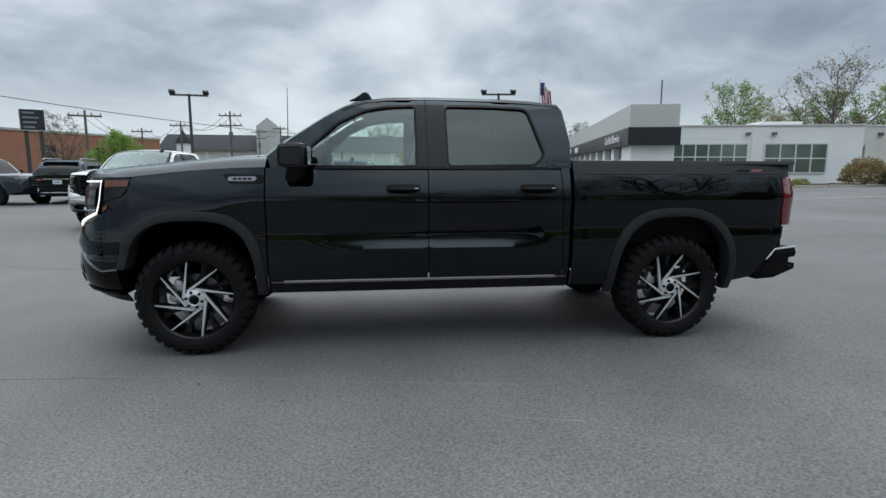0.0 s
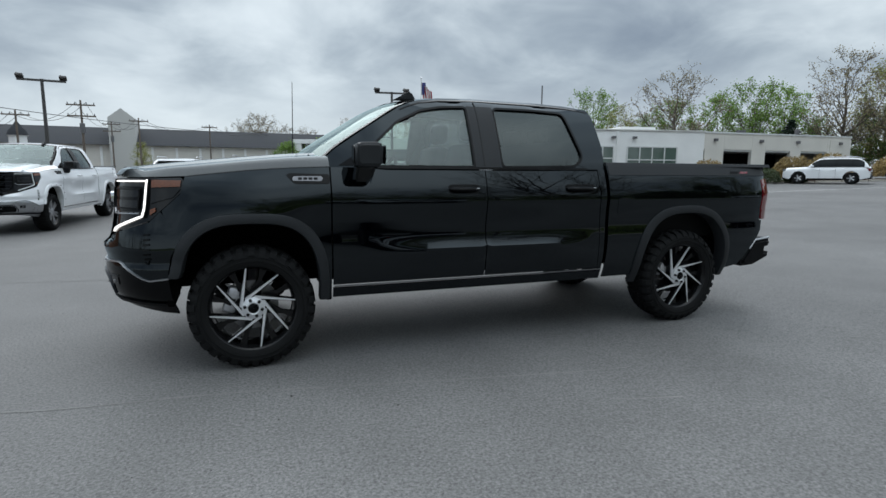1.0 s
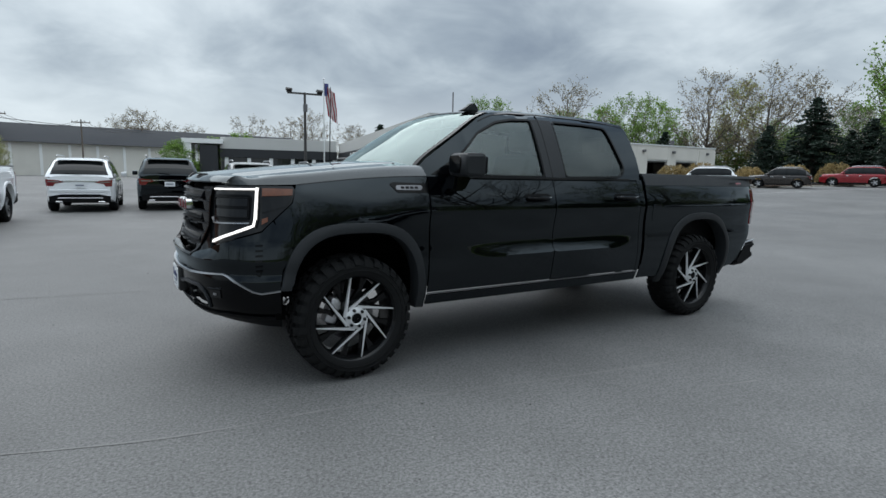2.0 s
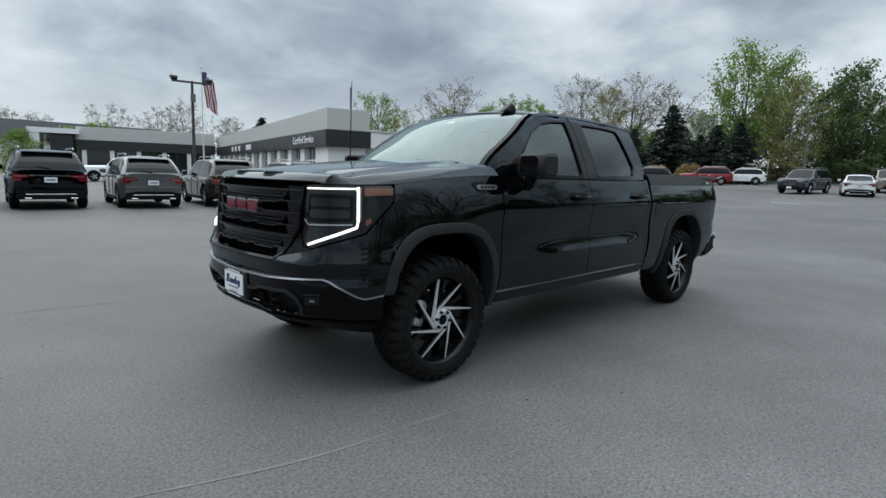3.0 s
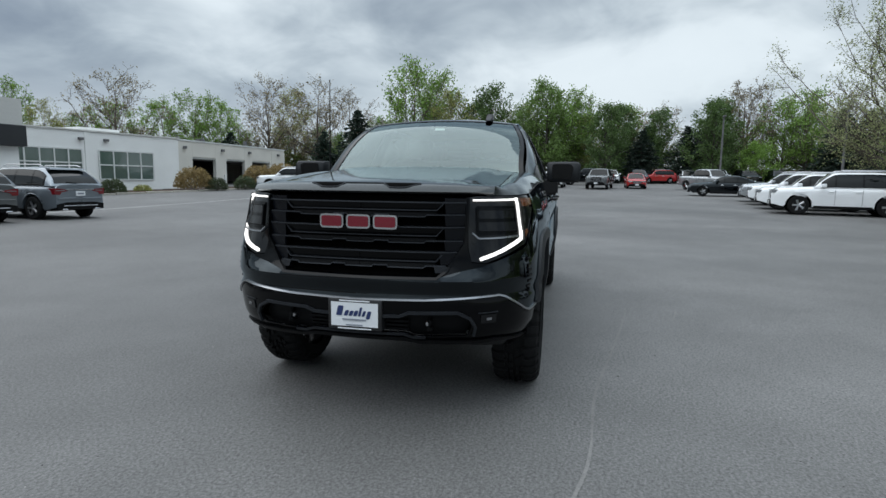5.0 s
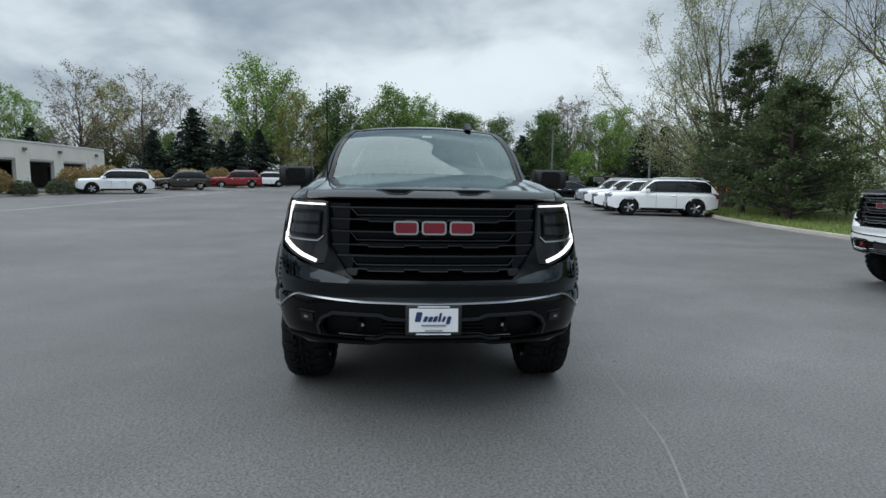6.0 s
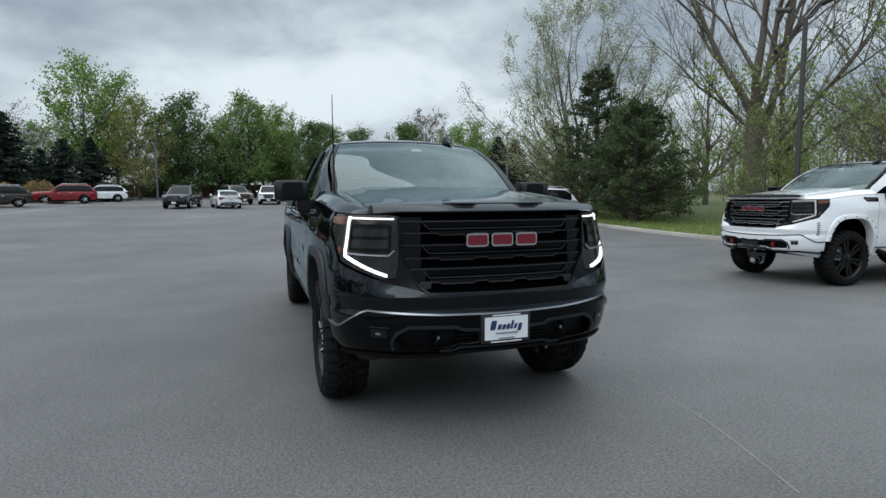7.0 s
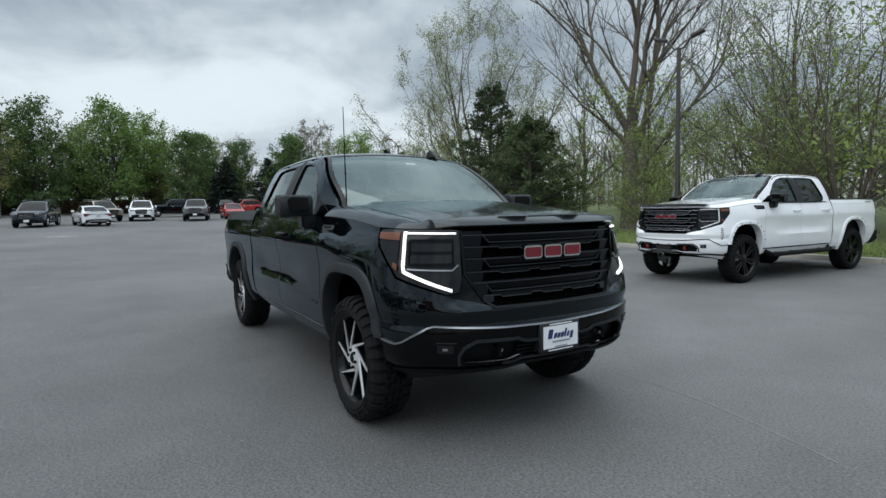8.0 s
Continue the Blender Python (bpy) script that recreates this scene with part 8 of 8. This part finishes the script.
def forked_tree(seed):
    """A thick trunk that forks into a few steep stems, with one that leans away from its foot."""
    w = Wood(seed)
    o = dict(levels=5, kids=(5, 5, 4, 4, 3), ratio=(0.48, 0.74), open=0.40, bend=0.10, up=0.06, bare=0.35, twig=0.006, spread=0.20, leaves=2, size=0.09)
    w.limb([Vector((0, 0, -0.3)), Vector((0.02, 0.04, 0.7)), Vector((0.06, 0, 2.6)), Vector((0.0, 0.02, 5.2))], [0.62, 0.44, 0.38, 0.33], 12)
    # r: lean across the view of the lot, a: lean away from it
    for z, r, a, length, rad in ((4.9, -0.26, 0.10, 6.4, 0.20), (5.1, -0.07, -0.12, 6.8, 0.21), (5.0, 0.20, 0.15, 6.6, 0.19), (3.4, 0.34, -0.10, 7.2, 0.20), (2.6, 0.95, 0.25, 7.0, 0.17), (4.2, -0.75, 0.2, 4.6, 0.11), (4.6, 0.75, -0.3, 4.6, 0.10)):
        d = Vector((-0.77 * r + 0.64 * a, -0.64 * r - 0.77 * a, 1.0)).normalized()
        w.grow(Vector((0.04, 0, z)) - d * 0.2, d, length, rad, 1, o)
    return w.finish(thing("tree", "large forked tree with bare grey limbs and one leaning stem", "tree"), LEAF["bud"], M["bark"])


for x, y, H, R, s in ((18.0, -16.0, 5.8, 2.7, 1), (22.8, -17.0, 8.4, 2.7, 2), (20.4, -17.2, 5.8, 2.3, 3)):
    put_tree(cedar(60 + s, H, R), x, y)
b1 = put_tree(spring_tree(81, "tall multi-stemmed tree just coming into leaf", H=14.2, R=6.4, stems=5, rad=0.17, base=0.20, limbs=70, boughs=11, twigs=7, leaves=5, size=0.11, spread=0.15, bough=0.10, rise=1.1, along=0.85), 27.0, -18.6)
b2 = put_tree(forked_tree(82), 15.4, -20.3)
b3 = put_tree(spring_tree(83, "tall nearly bare tree with thin grey branches", H=13.0, R=5.0, rad=0.20, limbs=34, leaves=1, rise=1.3), 10.0, -25.0)
b4 = put_tree(spring_tree(84, "slim young tree in light green leaf", H=5.6, R=2.2, base=0.18, rad=0.07, limbs=26, boughs=7, twigs=5, leaves=5, size=0.10, spread=0.12, leaf="under"), 19.4, -19.8)
b5 = put_tree(spring_tree(85, "airy multi-stemmed tree in thin spring leaf", H=9.5, R=4.6, stems=4, base=0.26, rad=0.085, limbs=42, boughs=9, twigs=6, leaves=3, size=0.11, spread=0.18, leaf="under"), 8.2, -21.0)
for (src, x, y, turn, k) in ((b5, 1.0, -23.0, 70, 1.05), (b3, 20.5, -28.0, 140, 1.0), (b5, 13.0, -27.0, 200, 0.95), (b3, 29.0, -31.0, 20, 1.0), (b3, 4.5, -28.5, 310, 0.95), (b4, 12.6, -17.8, 50, 0.85), (b4, 24.5, -21.5, 200, 1.1), (b5, 5.0, -18.6, 250, 0.95)):
    put_tree(copy_thing(src, Matrix()), x, y, turn, k)


def sapling(seed):
    w = Wood(seed)
    o = dict(levels=3, kids=(6, 4, 3), ratio=(0.5, 0.8), open=0.6, bend=0.16, up=0.02, bare=0.2, twig=0.005, spread=0.24, leaves=9, size=0.11)
    w.grow(Vector((0, 0, -0.1)), Vector((0.05, 0, 1)).normalized(), 2.2, 0.035, 0, o)
    root = thing("sapling", "slender understorey sapling in light green leaf", "sapling")
    return w.finish(root, LEAF["under"], M["bark"])


saps = [sapling(91), sapling(92), sapling(93)]
rr = random.Random(5)
spots = [(rr.uniform(-1, 34), 0) for _ in range(34)]
for i, (x, _) in enumerate(spots):
    y = kerb_y(x) - rr.uniform(3.5, 22)
    ob = saps[i] if i < 3 else copy_thing(saps[i % 3], Matrix())
    tagged(put_tree(ob, x, y, rr.uniform(0, 360), rr.uniform(0.8, 1.9)), group="saplings in the verge")

# far woods behind, and unseen ones added to the west to darken reflections: thin trunks and brush in one mass each


def woods(name, label, seed, spots, leaf, high):
    w = Wood(seed)
    r = w.r
    for i, (x, y, z) in enumerate(spots):
        big = r.random() < 0.5
        h = r.uniform(7, 13) if big else r.uniform(2.5, 6)
        lean = Vector((r.gauss(0, 1.3), r.gauss(0, 1.3), 0)) * h / 7
        r0 = (0.06 + 0.10 * r.random()) if big else 0.035
        mid = Vector((x, y, z + h * 0.5)) + lean * 0.3 + Vector((r.gauss(0, 0.2), r.gauss(0, 0.2), 0))
        w.limb([Vector((x, y, z)), mid, Vector((x, y, z + h)) + lean], [r0, r0 * 0.6, 0.012], 5)
        for k in range(14):
            t = r.uniform(0.3 if big else 0.1, 0.97)
            p = Vector((x, y, z + h * t)) + lean * (t * t)
            a = r.uniform(0, 6.28)
            q = p + Vector((math.cos(a), math.sin(a), r.uniform(0.3, 1.3))) * r.uniform(0.3, 1.0) * (2.4 if big else 1.2)
            w.limb([p, p.lerp(q, 0.5) + Vector((0, 0, 0.15)), q], [0.03, 0.02, 0.008], 3)
            for e in range(3):
                q2 = p.lerp(q, r.uniform(0.4, 1)) + Vector((r.gauss(0, 0.5), r.gauss(0, 0.5), r.uniform(0, 0.8)))
                w.limb([p.lerp(q, 0.6), q2], [0.010, 0.006], 3)
                w.clump(q2, 0.28, 4, 0.11)
        # brush: a fan of thin canes with scattered leaves
        for k in range(9):
            bx, by = x + r.gauss(0, 2.2), y + r.gauss(0, 2.2)
            hh = abs(r.gauss(0, high)) + 0.4
            for c in range(4):
                e = Vector((bx + r.gauss(0, 0.5), by + r.gauss(0, 0.5), z + hh * r.uniform(0.6, 1)))
                w.limb([Vector((bx, by, z)), e], [0.014, 0.006], 3)
                w.clump(e, 0.38, 6, 0.11)
    root = thing(name, label, "woodland", kind="stuff")
    return w.finish(root, LEAF[leaf], M["bark"])


rw = random.Random(17)
south = [(x, kerb_y(x) - d, verge_z(x, kerb_y(x) - min(d, 50)) - 0.3) for x, d in ((rw.uniform(-3, 60), rw.uniform(18, 46)) for _ in range(130))]
woods("woodland", "thin spring woodland and brush behind the verge", 17, south, "under", 1.7)
west = [(-46 - 16 * rw.random() + 8 * math.sin(a), 46 * math.sin(a), -0.1) for a in (rw.uniform(-1.0, 0.62) for _ in range(45))]
woods("woodland", "unseen spring woodland added west of the lot to darken reflections", 18, west, "mid", 3.0)

# brush under the eastern tree line
for seed, leaf, label, high, n in ((23, "ivy", "dark mixed brush under the far trees", 1.7, 1100), (24, "brown", "brown leafless brush and vines under the far trees", 2.6, 1500)):
    w = Wood(seed)
    for i in range(n):
        y = w.r.uniform(-46, 44)
        x = 84 - 0.004 * (y + 10) ** 2 + w.r.uniform(0, 10)
        w.clump(Vector((x, y, ground_z(x, y) + abs(w.r.gauss(0, high)))), 0.8, 12, 0.30)
    w.finish(thing("hedgerow", label, "hedge", kind="stuff"), LEAF[leaf], M["bark_dark"])

# grass tufts on the verge
w = Wood(31)
for i in range(16000):
    x = w.r.uniform(-6, 40)
    d = 0.25 + abs(w.r.gauss(0, 3.2))
    y = kerb_y(x) - d
    p = Vector((x, y, verge_z(x, y)))
    a = w.r.uniform(0, 6.28)
    s = Vector((math.cos(a), math.sin(a), 0)) * 0.018
    h = w.r.uniform(0.06, 0.20)
    k = len(w.lv)
    w.lv += [p - s, p + s, p + Vector((w.r.gauss(0, 0.04), w.r.gauss(0, 0.04), h))]
    w.lf.append((k, k + 1, k + 2))
tufts = thing("grass", "tufts of rough spring grass", "grass", kind="stuff")
w.finish(tufts, LEAF["under"], M["bark"])


def shrub(name, seed, R, H, leaf, label, n=900, size=0.09):
    w = Wood(seed)
    r = w.r
    for k in range(14):
        a = r.uniform(0, 6.28)
        w.limb([Vector((0, 0, -0.05)), Vector((math.cos(a) * R * 0.4, math.sin(a) * R * 0.4, H * 0.5)), Vector((math.cos(a) * R * 0.8, math.sin(a) * R * 0.8, H * 0.85))], [0.02, 0.014, 0.005], 4)
    for k in range(n):
        a, b = r.uniform(0, 6.28), r.uniform(0, 1)
        q = r.uniform(0.72, 1.05)
        w.leaf(Vector((math.cos(a) * R * q * math.sqrt(1 - b * b * 0.9), math.sin(a) * R * q * math.sqrt(1 - b * b * 0.9), H * (0.12 + 0.88 * b) * q)), size * r.uniform(0.8, 1.6))
    root = thing(name, label, "shrub")
    return w.finish(root, LEAF[leaf], M["bark"])


t1 = shrub("shrub", 71, 1.35, 1.7, "shrub", "tan spreading ornamental shrub in a bed", 2200, 0.16)
tan_spots = [(32.8, 26.7), (40.5, 25.8), (44.0, 25.5), (49.5, 24.2), (54.5, 22.8), (59.5, 21.4), (64.0, 19.5)]
for i, (x, y) in enumerate(tan_spots):
    ob = t1 if i == 0 else copy_thing(t1, Matrix())
    ob.matrix_basis = Matrix.LocRotScale((x, y, ground_z(x, y) + 0.05), Euler((0, 0, i * 1.3)), (1.0 + 0.1 * (i % 3),) * 3)
    tagged(ob, group="ornamental shrubs along the bed")
h1 = shrub("shrub", 72, 0.8, 0.95, "box", "clipped dark green boxwood ball", 2000, 0.10)
for i, (x, y) in enumerate([(33.5, 25.2), (36.2, 24.5), (38.3, 23.9), (24.0, 28.2), (26.5, 28.0)]):
    ob = h1 if i == 0 else copy_thing(h1, Matrix())
    ob.matrix_basis = Matrix.LocRotScale((x, y, ground_z(x, y) + 0.02), Euler((0, 0, i)), (1 + 0.1 * (i % 2),) * 3)
    tagged(ob, group="clipped shrubs by the service wing")
g1 = shrub("shrub", 74, 0.95, 2.1, "under", "loose bright green bush at the kerb", 2600, 0.10)
g1.matrix_basis = pose(1.2, -14.4, verge_z(1.2, -14.4) - 0.05)
y1 = shrub("shrub", 73, 0.6, 0.5, "yellow", "low golden shrub by the wall", 900, 0.08)
y1.matrix_basis = pose(30.2, 29.0, ground_z(30, 29))
bed = thing("planting_bed", "mulched bed with a concrete edge before the wing", "planting bed", kind="structure")
for x in range(22, 66, 2):
    yy = 33.0 - 0.26 * (x - 22) if x < 37 else 29.1 - 0.30 * (x - 37)
    f = part("bed_edge", box(bmesh.new(), 0.01, 1.99, -0.15, 0.0, -0.1, 0.15, 0.02, 1), M["concrete"], bed)
    f.matrix_basis = pose(x, yy - 4.6, ground_z(x, 0), 0, 0, -15)
    f = part("bed_soil", box(bmesh.new(), 0.0, 2.0, 0.0, 4.0, -0.1, 0.10 + 0.01 * (x % 3), 0.0), M["mulch"], bed)
    f.matrix_basis = pose(x, yy - 4.6, ground_z(x, 0), 0, 0, -15)

# ---- scuffs, pebbles and chips on the asphalt ----
M["scuff"] = surface("pale_tyre_scuff", (0.165, 0.163, 0.158), 0.85, var=0.35, scale=5, fine=70, bump=0.003)
M["pebble"] = surface("pale_stone_chip", (0.34, 0.33, 0.31), 0.8, var=0.3, scale=30)
M["pebble_dark"] = surface("dark_grit", (0.030, 0.029, 0.028), 0.85, var=0.3, scale=30)
for pts, w in (([(-2.1, -1.03), (-1.2, -1.29), (-0.2, -1.38), (0.9, -1.58), (2.0, -1.77), (3.2, -1.93), (4.3, -2.1), (4.9, -2.3)], 0.016), ([(4.9, -2.3), (4.6, -2.52), (3.8, -2.57), (3.0, -2.48), (2.0, -2.25)], 0.02), ([(2.5, -2.02), (3.2, -2.33), (4.3, -2.16), (4.9, -1.85), (6.0, -1.2)], 0.018), ([(-5.5, 4.5), (-4.0, 3.4), (-2.5, 2.9), (-1.0, 2.7)], 0.02)):
    bm = bmesh.new()
    P = [Vector((a, b, 0)) for a, b in pts]
    prev = None
    for i in range(len(P) - 1):
        a, b, c, d = P[max(i - 1, 0)], P[i], P[i + 1], P[min(i + 2, len(P) - 1)]
        for k in range(12):
            t = k / 12
            q = 0.5 * ((2 * b) + (c - a) * t + (2 * a - 5 * b + 4 * c - d) * t * t + (3 * b - a - 3 * c + d) * t ** 3)
            dv = (c - b).normalized()
            n = Vector((-dv.y, dv.x, 0)) * w * (0.5 + 0.35 * noise.noise((q.x * 3, q.y * 3, 1)))
            pair = [bm.verts.new((q + n) + Vector((0, 0, 0.004))), bm.verts.new((q - n) + Vector((0, 0, 0.004)))]
            if prev:
                bm.faces.new((prev[0], prev[1], pair[1], pair[0]))
            prev = pair
    tagged(part("tyre_scuff", bm, M["scuff"]), "thin pale tyre scuff curving over the asphalt", "scuff", kind="structure")
rp = random.Random(77)
for nm, mt, n, lo, hi, lab in (("pebbles", "pebble", 420, 0.002, 0.007, "pale stone chips scattered on the asphalt"), ("grit", "pebble_dark", 900, 0.002, 0.008, "dark grit scattered on the asphalt")):
    vs, fs = [], []
    for _ in range(n):
        a, r_ = rp.uniform(0, 6.28), rp.uniform(1.2, 8.5)
        x, y = -1.2 + r_ * math.cos(a), -1.2 + r_ * math.sin(a)
        s = rp.uniform(lo, hi) * (1.6 if rp.random() < 0.06 else 1.0)
        k = len(vs)
        for dx, dy, dz in ((-1, -0.6, 0), (0.8, -0.9, 0), (1, 0.7, 0), (-0.7, 0.9, 0), (0.1, 0.0, 0.8)):
            vs.append((x + dx * s * rp.uniform(0.7, 1.2), y + dy * s * rp.uniform(0.7, 1.2), dz * s))
        fs += [(k, k + 1, k + 4), (k + 1, k + 2, k + 4), (k + 2, k + 3, k + 4), (k + 3, k, k + 4)]
    me = bpy.data.meshes.new(nm)
    me.from_pydata(vs, [], fs)
    me.materials.append(M[mt])
    tagged(new(nm, me), lab, "stones", kind="stuff")
